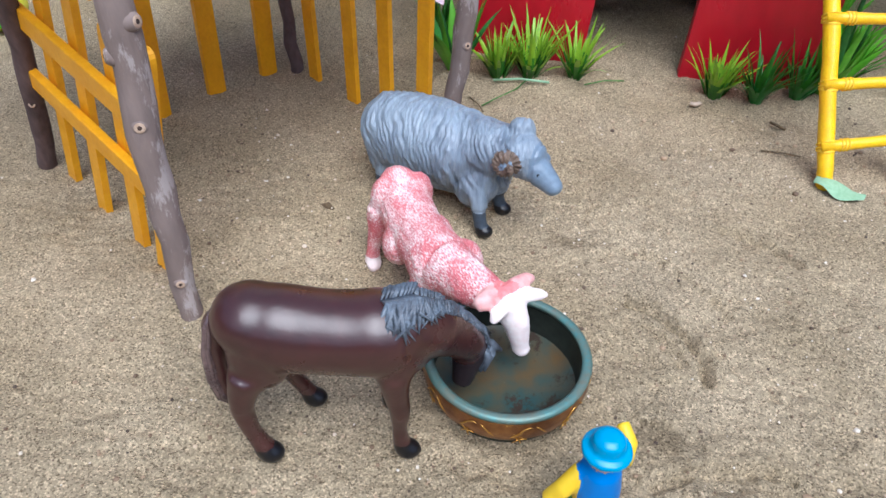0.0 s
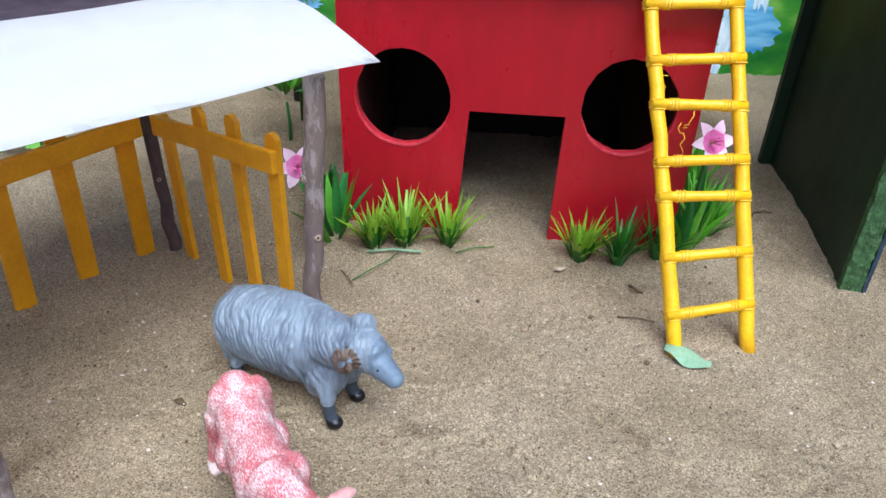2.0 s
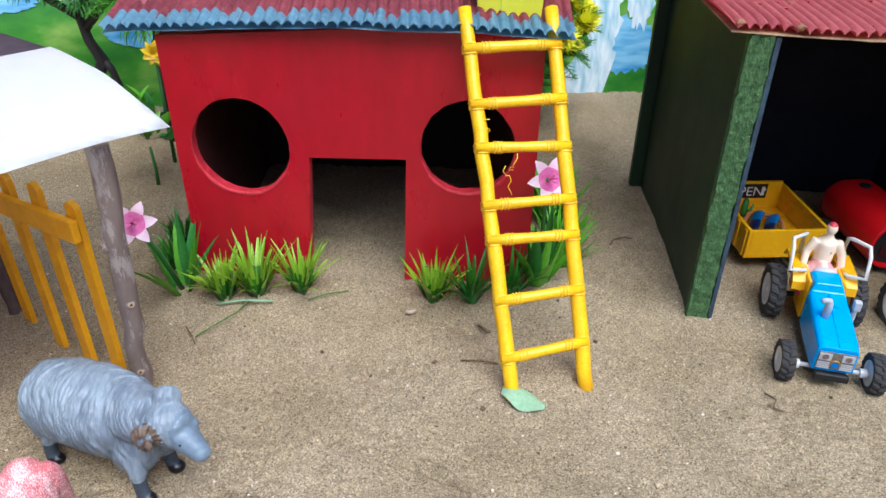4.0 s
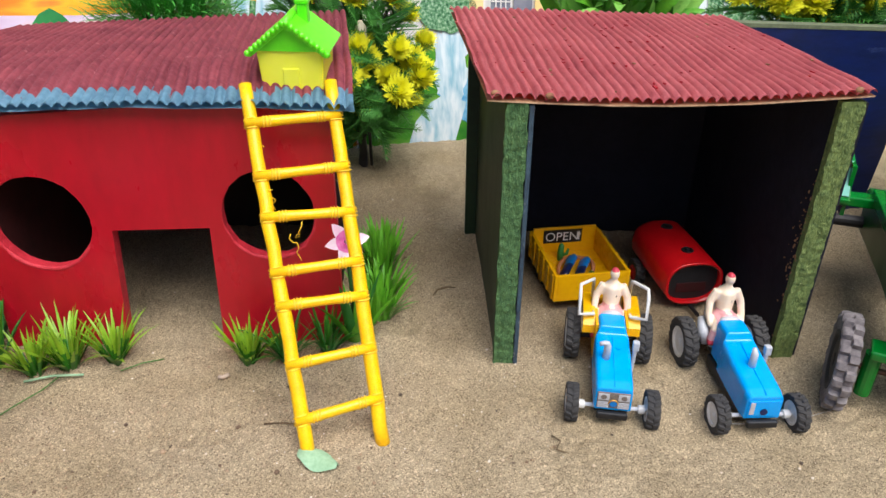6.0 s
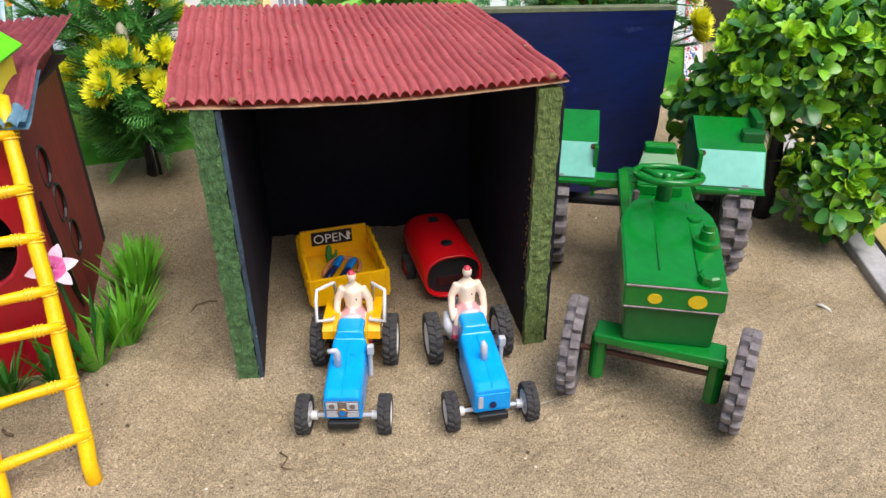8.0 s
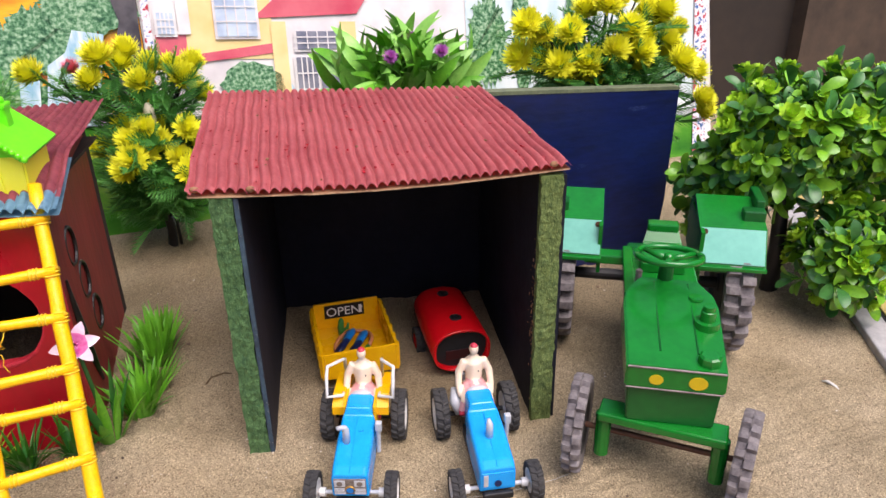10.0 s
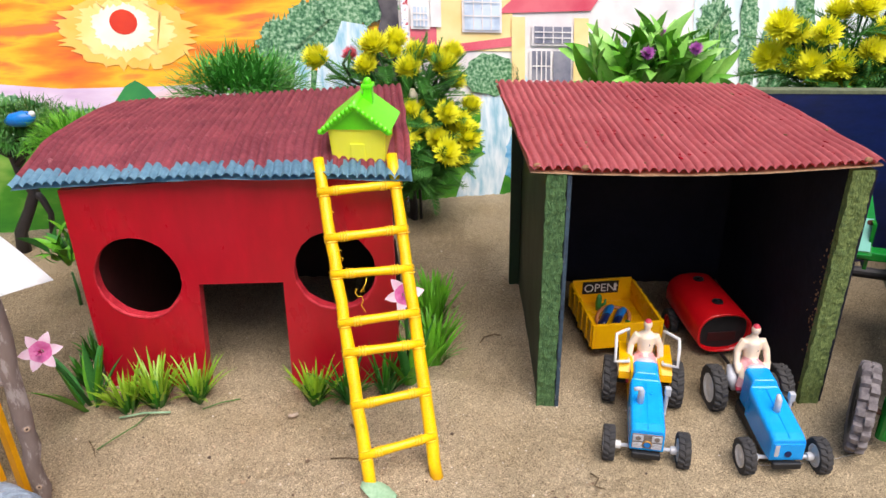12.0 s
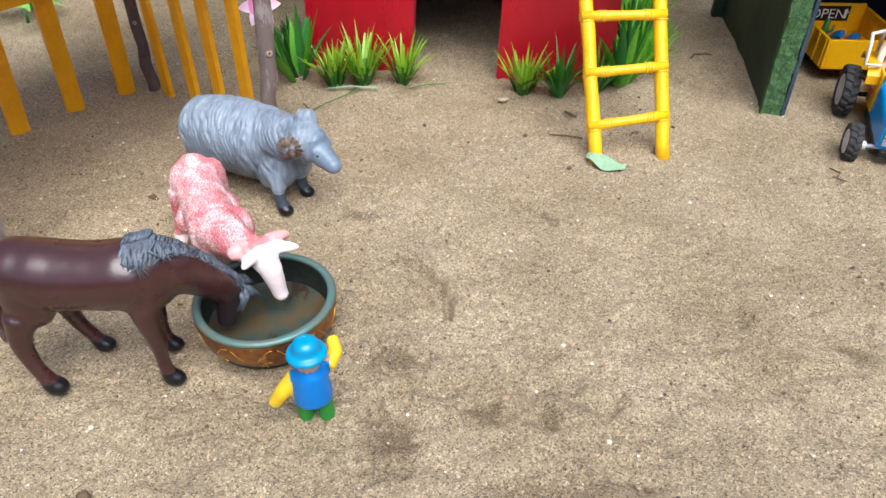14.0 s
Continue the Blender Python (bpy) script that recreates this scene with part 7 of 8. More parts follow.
# ---- little house on the roof ----
def birdhouse():
    b = thing("toy_birdhouse", "lime yellow plastic toy hut with a bright green roof", "toy hut", (3.655, 5.335, 1.82), (3, 0, -15), size=0.95)
    w, d, h = 0.222, 0.18, 0.325
    bm = bmesh.new()
    vs = []
    for y in (-d, d):
        vs.append([bm.verts.new((x, y, z)) for x, z in ((-w * 0.9, 0), (w * 0.9, 0), (w, h), (0, h + 0.15), (-w, h))])
    bm.faces.new(vs[0])
    bm.faces.new(vs[1][::-1])
    for k in range(5):
        bm.faces.new((vs[0][k], vs[0][(k + 1) % 5], vs[1][(k + 1) % 5], vs[1][k]))
    bmesh.ops.bevel(bm, geom=bm.edges[:], offset=0.012, segments=2, affect="EDGES")
    part("body", bm, M_BHWALL, b)
    bm = bmesh.new()
    slab(bm, [(-w * 1.02, h - 0.01), (w * 1.02, h - 0.01), (0, h + 0.16)], -d - 0.016, -d - 0.002)
    part("gable", bm, M_BHROOF, b, "bright green gable")
    bm = bmesh.new()
    box(bm, -0.055, 0.055, -d - 0.012, -d + 0.002, 0.02, 0.2, 0.006)
    part("moulded_door", bm, M_BHWALL, b)
    for sx in (-1, 1):
        bm = bmesh.new()
        L = 0.33
        m = Matrix.Translation((0, 0, h + 0.175)) @ Matrix.Rotation(sx * radians(38), 4, "Y")
        x0, x1 = (0, L) if sx > 0 else (-L, 0)
        box(bm, x0, x1, -d - 0.06, d + 0.06, -0.02, 0.02, 0.008, m)
        for k in range(9):
            ball(bm, m @ Vector(((x0 + x1) / 2 + (k / 8 - 0.5) * L * 0.95, -d - 0.06, 0.012)), 0.022, 8)
        p = part("roof_slope", bm, M_BHROOF, b, "bright green moulded roof slope")
    bm = bmesh.new()
    tube(bm, [(0, -d - 0.06, h + 0.175), (0, 0, h + 0.185), (0, d + 0.06, h + 0.175)], 0.028, 10)
    part("ridge", bm, M_BHROOF, b, smooth=True)
    bm = bmesh.new()
    box(bm, 0.03, 0.10, 0.0, 0.08, h + 0.10, h + 0.25, 0.01)
    box(bm, 0.02, 0.11, -0.01, 0.09, h + 0.245, h + 0.275, 0.008)
    ball(bm, (0.065, 0.04, h + 0.29), 0.032, 12)
    part("chimney", bm, M_BHROOF, b)


birdhouse()


# ---- plants: plastic leaves, grass and flowers ----
def strap(bm, base, way, length, width, droop=0.5, n=5, slot=0, tip=None, fold=0.15):
    """A long leaf from base along way that bends over and ends in a point."""
    way = Vector(way).normalized()
    side = way.cross(Vector((0, 0, 1)))
    side = side.normalized() if side.length > 1e-4 else Vector((1, 0, 0))
    p, d = Vector(base), way.copy()
    prev = None
    for i in range(n + 1):
        s = i / n
        w = width * (0.55 + 0.9 * s if s < 0.4 else 0.91 * (1 - ((s - 0.4) / 0.6) ** 1.6))
        up = side.cross(d).normalized()
        row = [bm.verts.new(p - side * w / 2), bm.verts.new(p - up * w * fold), bm.verts.new(p + side * w / 2)]
        if prev:
            for k in range(2):
                f = bm.faces.new((prev[k], prev[k + 1], row[k + 1], row[k]))
                f.material_index = tip if tip is not None and s > 0.55 else slot
                f.smooth = True
        prev = row
        d = (d - Vector((0, 0, droop / n))).normalized()
        p = p + d * (length / n)


def oval(bm, base, way, up, length, width, slot=0, cup=0.2, n=6, skew=1.0, blunt=0.75):
    """A broad leaf with a point, lying along way with its face towards up."""
    way = Vector(way).normalized()
    side = way.cross(Vector(up)).normalized()
    upn = side.cross(way)
    prev = None
    for i in range(n + 1):
        s = i / n
        w = width * 0.5 * math.sin(math.pi * min(1, (s * 0.94 + 0.05) ** skew)) ** blunt
        p = Vector(base) + way * length * s - upn * (cup * length * (s - 0.3) ** 2)
        row = [bm.verts.new(p - side * w + upn * w * 0.3), bm.verts.new(p), bm.verts.new(p + side * w + upn * w * 0.3)]
        if prev:
            for k in range(2):
                f = bm.faces.new((prev[k], prev[k + 1], row[k + 1], row[k]))
                f.material_index, f.smooth = slot, True
        prev = row


def tuft(label, loc, n, height, spread, mats, width=0.035, seed=1, droop=0.5, name="grass_tuft", group="plastic grass tufts"):
    q = random.Random(seed)
    t = thing(name, label, "plastic plant", loc, group=group)
    whorls = 5
    for k in range(whorls):
        bm = bmesh.new()
        for _ in range(n // whorls):
            a, r = q.uniform(0, 2 * math.pi), math.sqrt(q.random()) * spread * 0.35
            out = q.uniform(0.05, 0.55)
            way = (math.cos(a) * out, math.sin(a) * out, 1)
            strap(bm, (r * math.cos(a), r * math.sin(a), -0.02), way, height * q.uniform(0.5, 1.08), width * q.uniform(0.7, 1.2), droop * q.uniform(0.3, 1.3), 5, 0, 1)
        part("blade_whorl", bm, mats, t)["kind"] = "stuff"
    return t


GM = [M_GRASS, M_GRASSTIP]
for k, (x, y, h, s, n) in enumerate(((1.67, 5.03, 0.42, 0.13, 56), (1.89, 5.06, 0.47, 0.15, 68), (2.20, 5.05, 0.45, 0.11, 46), (3.12, 4.88, 0.40, 0.14, 56), (3.39, 4.84, 0.44, 0.12, 50), (3.68, 4.90, 0.44, 0.12, 50))):
    tuft("tuft of green plastic grass with yellow-green tips before a red house", (x, y, 0), n, h, s, GM if k not in (4, 5) else [M_GRASSDK, M_GRASS], 0.034, k + 11, 1.0)
for k, (x, y, h, s, n) in enumerate(((4.10, 5.24, 0.46, 0.22, 70), (4.16, 5.50, 0.38, 0.22, 54), (4.20, 5.90, 0.50, 0.28, 80), (4.24, 6.20, 0.40, 0.24, 54), (1.26, 5.5, 0.30, 0.2, 40), (1.22, 5.85, 0.28, 0.2, 40))):
    tuft("dense tuft of bright green plastic grass beside a red wall", (x, y, 0), n, h, s, [M_BRIGHTGRASS, M_BRIGHTGRASS] if k < 4 else [M_GRASSDK, M_GRASS], 0.042, k + 41, 0.8)


def lily(label, loc, leaves, flower, seed, lean_way=(0, 0)):
    q = random.Random(seed)
    t = thing("lily_plant", label, "plastic flower", loc, group="plastic lilies")
    for k in range(leaves):
        a = q.uniform(0, 2 * math.pi)
        bm = bmesh.new()
        out = q.uniform(0.1, 0.5)
        strap(bm, (0.05 * math.cos(a), 0.05 * math.sin(a), -0.03), (math.cos(a) * out + lean_way[0], math.sin(a) * out + lean_way[1], 1), q.uniform(0.26, 0.46) * (1.45 if lean_way[0] else 1.5), q.uniform(0.07, 0.10), q.uniform(0.2, 0.9), 7, 0, None, 0.25)
        part("leaf", bm, M_GRASSDK if k % 2 else M_BRIGHTGRASS, t, smooth=True)
    f = Vector(flower) - Vector(loc)
    bm = bmesh.new()
    tube(bm, [(0, 0, 0), f * 0.5 + Vector((0, 0, 0.05)), f - Vector((0, -0.02, 0.03))], [0.018, 0.015, 0.014], 8)
    part("stem", bm, M_STEMGREEN, t, smooth=True)
    face = Vector((0.15, -0.85, 0.45)).normalized()
    u = face.orthogonal().normalized()
    v = face.cross(u)
    for k in range(6):
        a = 2 * math.pi * k / 6 + 0.3
        d = (u * math.cos(a) + v * math.sin(a)) + face * 0.45
        bm = bmesh.new()
        oval(bm, f + (u * math.cos(a) + v * math.sin(a)) * 0.012, d, face, 0.14, 0.085, 0, 0.5)
        for fc in bm.faces:
            if (fc.calc_center_median() - f).length < 0.078:
                fc.material_index = 1
        part("petal", bm, [M_PETALWHITE, M_PETALPINK], t)
    bm = bmesh.new()
    for k in range(5):
        a = 2 * math.pi * k / 5
        tube(bm, [f, f + face * 0.10 + (u * math.cos(a) + v * math.sin(a)) * 0.025], [0.006, 0.008], 5)
    part("stamen", bm, M_PETALPINK, t, smooth=True)


lily("pink and white plastic lily with broad green leaves beside a post", (1.36, 5.15, 0), 11, (1.18, 5.02, 0.62), 3, (-0.1, 0))
lily("pink and white plastic lily with long leaves behind a ladder", (3.90, 5.02, 0), 14, (3.863, 4.86, 0.90), 5)


# fern frond and feathery flower head, shared by the yellow bushes
def frond_mesh():
    bm = bmesh.new()
    n = 20
    for i in range(n):
        s = i / n
        z = 0.05 + 0.5 * s
        y = 0.12 * s * s
        ln = 0.13 * math.sin(math.pi * min(1, 0.25 + 0.72 * s)) + 0.02
        for sd in (-1, 1):
            strap(bm, (0, y, z), (sd * 1.0, 0.35 * (-1) ** i, 1.0), ln * 1.1, 0.0115, -0.2, 2)
    tube(bm, [(0, 0, 0), (0, 0.03, 0.28), (0, 0.12, 0.56)], [0.012, 0.009, 0.004], 5)
    return bm


def flower_mesh(seed):
    q = random.Random(seed)
    bm = bmesh.new()
    for ring, (m, el, ln) in enumerate(((26, -0.3, 0.12), (30, 0.0, 0.14), (30, 0.28, 0.15), (28, 0.55, 0.15), (24, 0.8, 0.15), (16, 1.05, 0.145), (10, 1.3, 0.14))):
        for k in range(m):
            a = 2 * math.pi * (k + 0.5 * ring) / m + q.uniform(-0.1, 0.1)
            way = (math.cos(a) * math.cos(el), math.sin(a) * math.cos(el), math.sin(el))
            strap(bm, (0, 0, 0), way, ln * q.uniform(0.8, 1.12), 0.03, -0.5, 4)
    ball(bm, (0, 0, -0.01), 0.04, 8)
    return bm


proto = thing("stash", "", "")
FROND = part("frond", frond_mesh(), M_FERN, proto)
FLOWER = part("flower_head", flower_mesh(2), M_YFLOWER, proto)
PURPLEHEAD = part("flower_head", flower_mesh(4), M_PURPLE, proto)
CORALHEAD = part("flower_head", flower_mesh(6), M_CORAL, proto)


def aim(way, spin=0.0):
    """Euler degrees that turn +z to a direction."""
    e = (Vector(way).normalized().to_track_quat("Z", "Y") @ Euler((0, 0, spin)).to_quaternion()).to_euler()
    return tuple(math.degrees(a) for a in e)


def yellow_bush(label, loc, heads, fronds, trunk_h, seed, coral=()):
    """Dark stem, branches to every flower head, fronds round them. Places are relative to loc."""
    q = random.Random(seed)
    t = thing("flower_bush", label, "plastic plant", loc, group="yellow flower bushes")
    bm = bmesh.new()
    tube(bm, [(0, 0, -0.1), (0.02, 0, 0.15), (-0.02, 0, trunk_h * 0.6), (0, 0.02, trunk_h)], [0.06, 0.05, 0.042, 0.035], 10)
    part("stem", bm, M_STEM, t, smooth=True)
    for k, h in enumerate(heads):
        h = Vector(h)
        root = Vector((0, 0.01, min(trunk_h, max(0.2, h.z - 0.55))))
        mid = root.lerp(h, 0.5) + Vector((0, 0, -0.05))
        bm = bmesh.new()
        tube(bm, [root, mid, h], [0.02, 0.016, 0.01], 6)
        part("branch", bm, M_STEM if k % 2 else M_STEMGREEN, t, smooth=True)
        way = (h - root).normalized() + Vector((0, -0.4, 0.35))
        twin(CORALHEAD if k in coral else FLOWER, t, h, aim(way, q.uniform(0, 6)), q.uniform(1.15, 1.5) * (1.0 if k not in coral else 0.7))
        for _ in range(fronds):
            d = (way * 0.6 + Vector((q.uniform(-1, 1), q.uniform(-0.6, 1), q.uniform(-0.9, 0.2)))).normalized()
            p = root.lerp(h, q.uniform(0.25, 0.75))
            twin(FROND, t, p, aim(d, q.uniform(0, 6)), q.uniform(0.75, 1.15))
    for k in range(70):
        a = q.uniform(0, 2 * math.pi)
        twin(FROND, t, (0.03 * math.cos(a), 0.03 * math.sin(a), q.uniform(0.28, trunk_h)), aim((math.cos(a), math.sin(a), q.uniform(0.2, 0.9)), q.uniform(0, 6)), q.uniform(0.8, 1.35))
    for k in range(46):
        a = q.uniform(0, 2 * math.pi)
        twin(FROND, t, (0.04 * math.cos(a), 0.04 * math.sin(a), q.uniform(0.35, 0.6)), aim((math.cos(a), math.sin(a), q.uniform(0.7, 1.6)), q.uniform(0, 6)), q.uniform(1.1, 1.6))
    return t


def heads_in(seed, n, centre, radius, front=0.6):
    q = random.Random(seed)
    out = []
    while len(out) < n:
        p = Vector((q.uniform(-1, 1), q.uniform(-1, front), q.uniform(-1, 1)))
        if p.length <= 1 and p.length > 0.45:
            c = Vector(centre) + Vector((p.x * radius[0], p.y * radius[1], p.z * radius[2]))
            if all((c - o).length > 0.17 for o in out):
                out.append(c)
    return out


yellow_bush("plastic bush of feathery yellow flowers on a dark stem", (4.33, 8.43, 0), heads_in(3, 22, (0.08, -0.2, 1.12), (0.66, 0.5, 0.36)) + [Vector(v) for v in ((-0.98, 0.0, 1.98), (-0.62, 0.05, 2.0), (-0.35, -0.02, 2.1), (-0.15, 0.02, 2.02), (-0.1, 0.1, 2.12), (0.1, 0.0, 1.98), (0.30, 0.0, 1.95), (0.52, 0.0, 1.98), (-0.45, -0.1, 1.9), (0.4, -0.1, 1.85), (0.0, -0.15, 1.85), (0.70, -0.1, 1.38), (0.62, -0.25, 1.12), (0.55, 0.1, 1.62))], 9, 1.2, 8, (23,))
yellow_bush("full plastic bush of yellow flowers behind a navy board", (9.10, 7.45, 0), heads_in(9, 36, (-0.08, -0.05, 2.12), (1.22, 0.45, 0.5), 0.5) + [Vector(v) for v in ((0.95, -0.4, 1.72), (0.75, -0.5, 1.82), (0.62, -0.6, 1.9), (0.73, -0.89, 1.56), (0.82, -0.82, 1.42))], 6, 1.5, 12)
# bent wire and pale bud of the first bush
bud = thing("seed_pod", "pale cream seed pod on a bent dark wire", "plastic flower", (4.33, 8.25, 0))
bm = bmesh.new()
tube(bm, [(0.1, 0.1, 0.0), (0.08, 0.1, 0.9), (0.04, 0.02, 1.30), (-0.1, -0.02, 1.62), (-0.4, 0.0, 1.66), (-0.62, 0.05, 1.75), (-0.72, 0.05, 1.95), (-0.62, 0.05, 2.1)], 0.018, 8)
part("wire", bm, M_STEM, bud, smooth=True)
bm = bmesh.new()
tube(bm, [(0.04, -0.02, 1.38), (0.03, -0.04, 1.48), (0.03, -0.04, 1.60), (0.03, -0.04, 1.66)], [0.04, 0.065, 0.055, 0.02], 12)
part("pod", bm, mat("cream_pod", lin(214, 206, 180), lin(190, 182, 150), 60, 0.5), bud, smooth=True)


def leaf_plant(label, loc, centre, radius, n, mats, size, seed, flowers=(), name="leafy_plant", stem_h=1.0, up=0.5):
    """A plant of broad pointed leaves springing from one centre."""
    q = random.Random(seed)
    t = thing(name, label, "plastic plant", loc)
    bm = bmesh.new()
    tube(bm, [(0, 0, -0.1), (0.01, 0, stem_h * 0.5), (centre[0] * 0.6, centre[1] * 0.6, centre[2] * 0.85)], [0.05, 0.045, 0.035] if stem_h > 0.5 else [0.02, 0.016, 0.012], 8)
    part("stem", bm, M_STEMGREEN, t, smooth=True)
    protos = []
    for k, m in enumerate(mats):
        bm = bmesh.new()
        oval(bm, (0, 0, 0), (0, 0.25, 1), (0, -1, 0.2), size, size * 0.26, 0, 0.7, 8)
        protos.append(part("leaf", bm, m, t, loc=centre, rot=aim((0.2 * k, -0.3, 1))))
    for k in range(n):
        a, el = q.uniform(0, 2 * math.pi), q.uniform(-0.25, 1.35)
        d = Vector((math.cos(a) * math.cos(el), math.sin(a) * math.cos(el), math.sin(el) + up * 0.4)).normalized()
        p = Vector(centre) + Vector((d.x * radius[0], d.y * radius[1], d.z * radius[2])) * q.uniform(0.1, 0.75)
        twin(protos[k % len(protos)], t, p, aim(d + Vector((0, 0, up * 0.5)), q.uniform(0, 6)), q.uniform(0.7, 1.15))
    for f in flowers:
        twin(PURPLEHEAD, t, f, aim((0, -0.7, 0.7)), 0.6)
    return t


leaf_plant("green strap-leaved plastic plant with purple flowers behind the shed", (6.90, 7.65, 0), (0, 0, 1.62), (0.95, 0.5, 0.52), 230, [M_PURPLEAF, M_PURPLEAF, M_BRIGHTGRASS], 0.52, 21, [(-0.22, -0.42, 2.10), (0.30, -0.42, 2.12), (0.1, 0.0, 2.2)], stem_h=1.3)
leaf_plant("bright green plastic plant with pointed leaves beside the red house", (0.80, 6.9, 0), (0, 0, 0.42), (0.30, 0.3, 0.40), 38, [M_BRIGHTGRASS, M_GRASSDK], 0.28, 23, stem_h=0.3, up=0.7)
leaf_plant("low green plastic plant behind the yellow fence", (-1.3, 6.4, 0), (0, 0, 0.15), (0.3, 0.3, 0.25), 36, [M_PURPLEAF, M_GRASSDK], 0.30, 25, stem_h=0.1)
yf = thing("yellow_flower", "layered golden yellow plastic flower on a stem", "plastic flower", (0.85, 7.4, -0.1))
bm = bmesh.new()
tube(bm, [(0, 0, 0), (0, 0, 0.6), (0.02, -0.02, 1.12)], [0.02, 0.016, 0.014], 8)
part("stem", bm, M_STEMGREEN, yf, smooth=True)
for ring, (m, el, ln) in enumerate(((9, 0.2, 0.12), (8, 0.6, 0.10), (6, 1.0, 0.07))):
    for k in range(m):
        a = 2 * math.pi * (k + 0.5 * ring) / m
        bm = bmesh.new()
        d = Vector((math.cos(a) * math.cos(el), -math.sin(el), math.sin(a) * math.cos(el)))
        oval(bm, (0.02, -0.03, 1.15), d, (0, -1, 0.3), ln, 0.06, 0, 0.3)
        part("petal", bm, M_DOLLYELLOW, yf)


# grass ball behind the red house
def grass_ball(label, loc, centre, radius, n, ln, m, seed, width=0.022, name="grass_ball"):
    q = random.Random(seed)
    t = thing(name, label, "plastic plant", loc)
    bm = bmesh.new()
    tube(bm, [(0, 0, -0.1), (0, 0, centre[2] * 0.5), tuple(centre)], [0.06, 0.05, 0.04], 8)
    part("stem", bm, M_STEM, t, smooth=True)
    for c in range(4):
        bm = bmesh.new()
        for _ in range(n // 4):
            d = Vector((q.gauss(0, 1), q.gauss(0, 1), q.gauss(0.25, 1))).normalized()
            p = Vector(centre) + Vector((d.x * radius[0], d.y * radius[1], d.z * radius[2])) * q.uniform(0.4, 1.0)
            strap(bm, p, d + Vector((q.uniform(-0.6, 0.6), q.uniform(-0.6, 0.6), q.uniform(-0.2, 0.7))), ln * q.uniform(0.6, 1.2), width, q.uniform(0.2, 1.2), 4)
        part("crown", bm, m, t)["kind"] = "stuff"
    return t


grass_ball("round bush of fine green plastic grass behind the red house", (2.55, 8.15, 0), (-0.05, 0, 1.62), (0.75, 0.4, 0.5), 3200, 0.24, M_BALLGRASS, 31)
grass_ball("soft feathery green plastic bush behind the red house", (0.75, 7.9, 0), (0.05, 0, 1.35), (0.46, 0.3, 0.28), 1400, 0.2, M_BRIGHTGRASS, 33, 0.014)


# crooked little tree behind the hut
def crooked_tree():
    t = thing("bonsai_tree", "crooked dark plastic tree with feathery green foliage", "plastic tree", (-0.2, 8.3, 0.05))
    bm = bmesh.new()
    tube(bm, [(0, 0, -0.1), (0.03, 0, 0.2), (0.18, 0, 0.45), (0.29, 0, 0.67), (0.2, 0, 0.88), (0.17, 0, 1.1), (0.28, 0.02, 1.3), (0.42, 0.02, 1.45)], [0.085, 0.07, 0.06, 0.066, 0.05, 0.045, 0.035, 0.025], 10)
    part("trunk", bm, M_STEM, t, smooth=True)
    for pts in ([(0.25, 0, 0.72), (0.36, -0.03, 0.6), (0.40, 0, 0.4), (0.34, 0, 0.05)], [(0.2, 0, 1.0), (0.4, 0, 1.2), (0.6, 0, 1.36)], [(0.18, 0, 1.1), (0.0, 0, 1.22), (-0.2, 0, 1.35)]):
        bm = bmesh.new()
        tube(bm, pts, [0.05, 0.04, 0.035, 0.03][:len(pts)], 8)
        part("limb", bm, M_STEM, t, smooth=True)
    q = random.Random(5)
    for c, r in (((0.46, 0, 1.52), (0.36, 0.28, 0.17)), ((0.70, 0, 1.42), (0.26, 0.25, 0.15)), ((0.18, 0, 1.50), (0.32, 0.25, 0.17)), ((-0.2, 0, 1.46), (0.3, 0.25, 0.18)), ((0.30, -0.05, 1.30), (0.3, 0.25, 0.12))):
        bm = bmesh.new()
        for _ in range(650):
            d = Vector((q.gauss(0, 1), q.gauss(0, 1), q.gauss(0.2, 1))).normalized()
            p = Vector(c) + Vector((d.x * r[0], d.y * r[1], d.z * r[2])) * q.uniform(0.3, 1.0)
            strap(bm, p, d + Vector((q.uniform(-1, 1), q.uniform(-1, 1), q.uniform(-0.3, 0.6))), q.uniform(0.08, 0.16), 0.014, 0.5, 3)
        part("foliage", bm, M_FERN if q.random() < 0.5 else M_GRASS, t)["kind"] = "stuff"
    bird = thing("blue_toy", "smooth blue and white plastic toy lodged in a tree", "toy", (0.25, 8.05, 1.60))
    bm = bmesh.new()
    tube(bm, [(-0.14, 0, -0.02), (-0.08, 0, 0), (0.04, 0, 0.01), (0.13, 0, 0.03), (0.15, 0, 0.04)], [0.03, 0.07, 0.085, 0.05, 0.02], 14)
    part("body", bm, M_DOLLBLUE, bird, smooth=True)
    bm = bmesh.new()
    ball(bm, (0.13, -0.01, 0.055), 0.035, 12)
    part("cap", bm, M_RIMWHITE, bird, smooth=True)


crooked_tree()


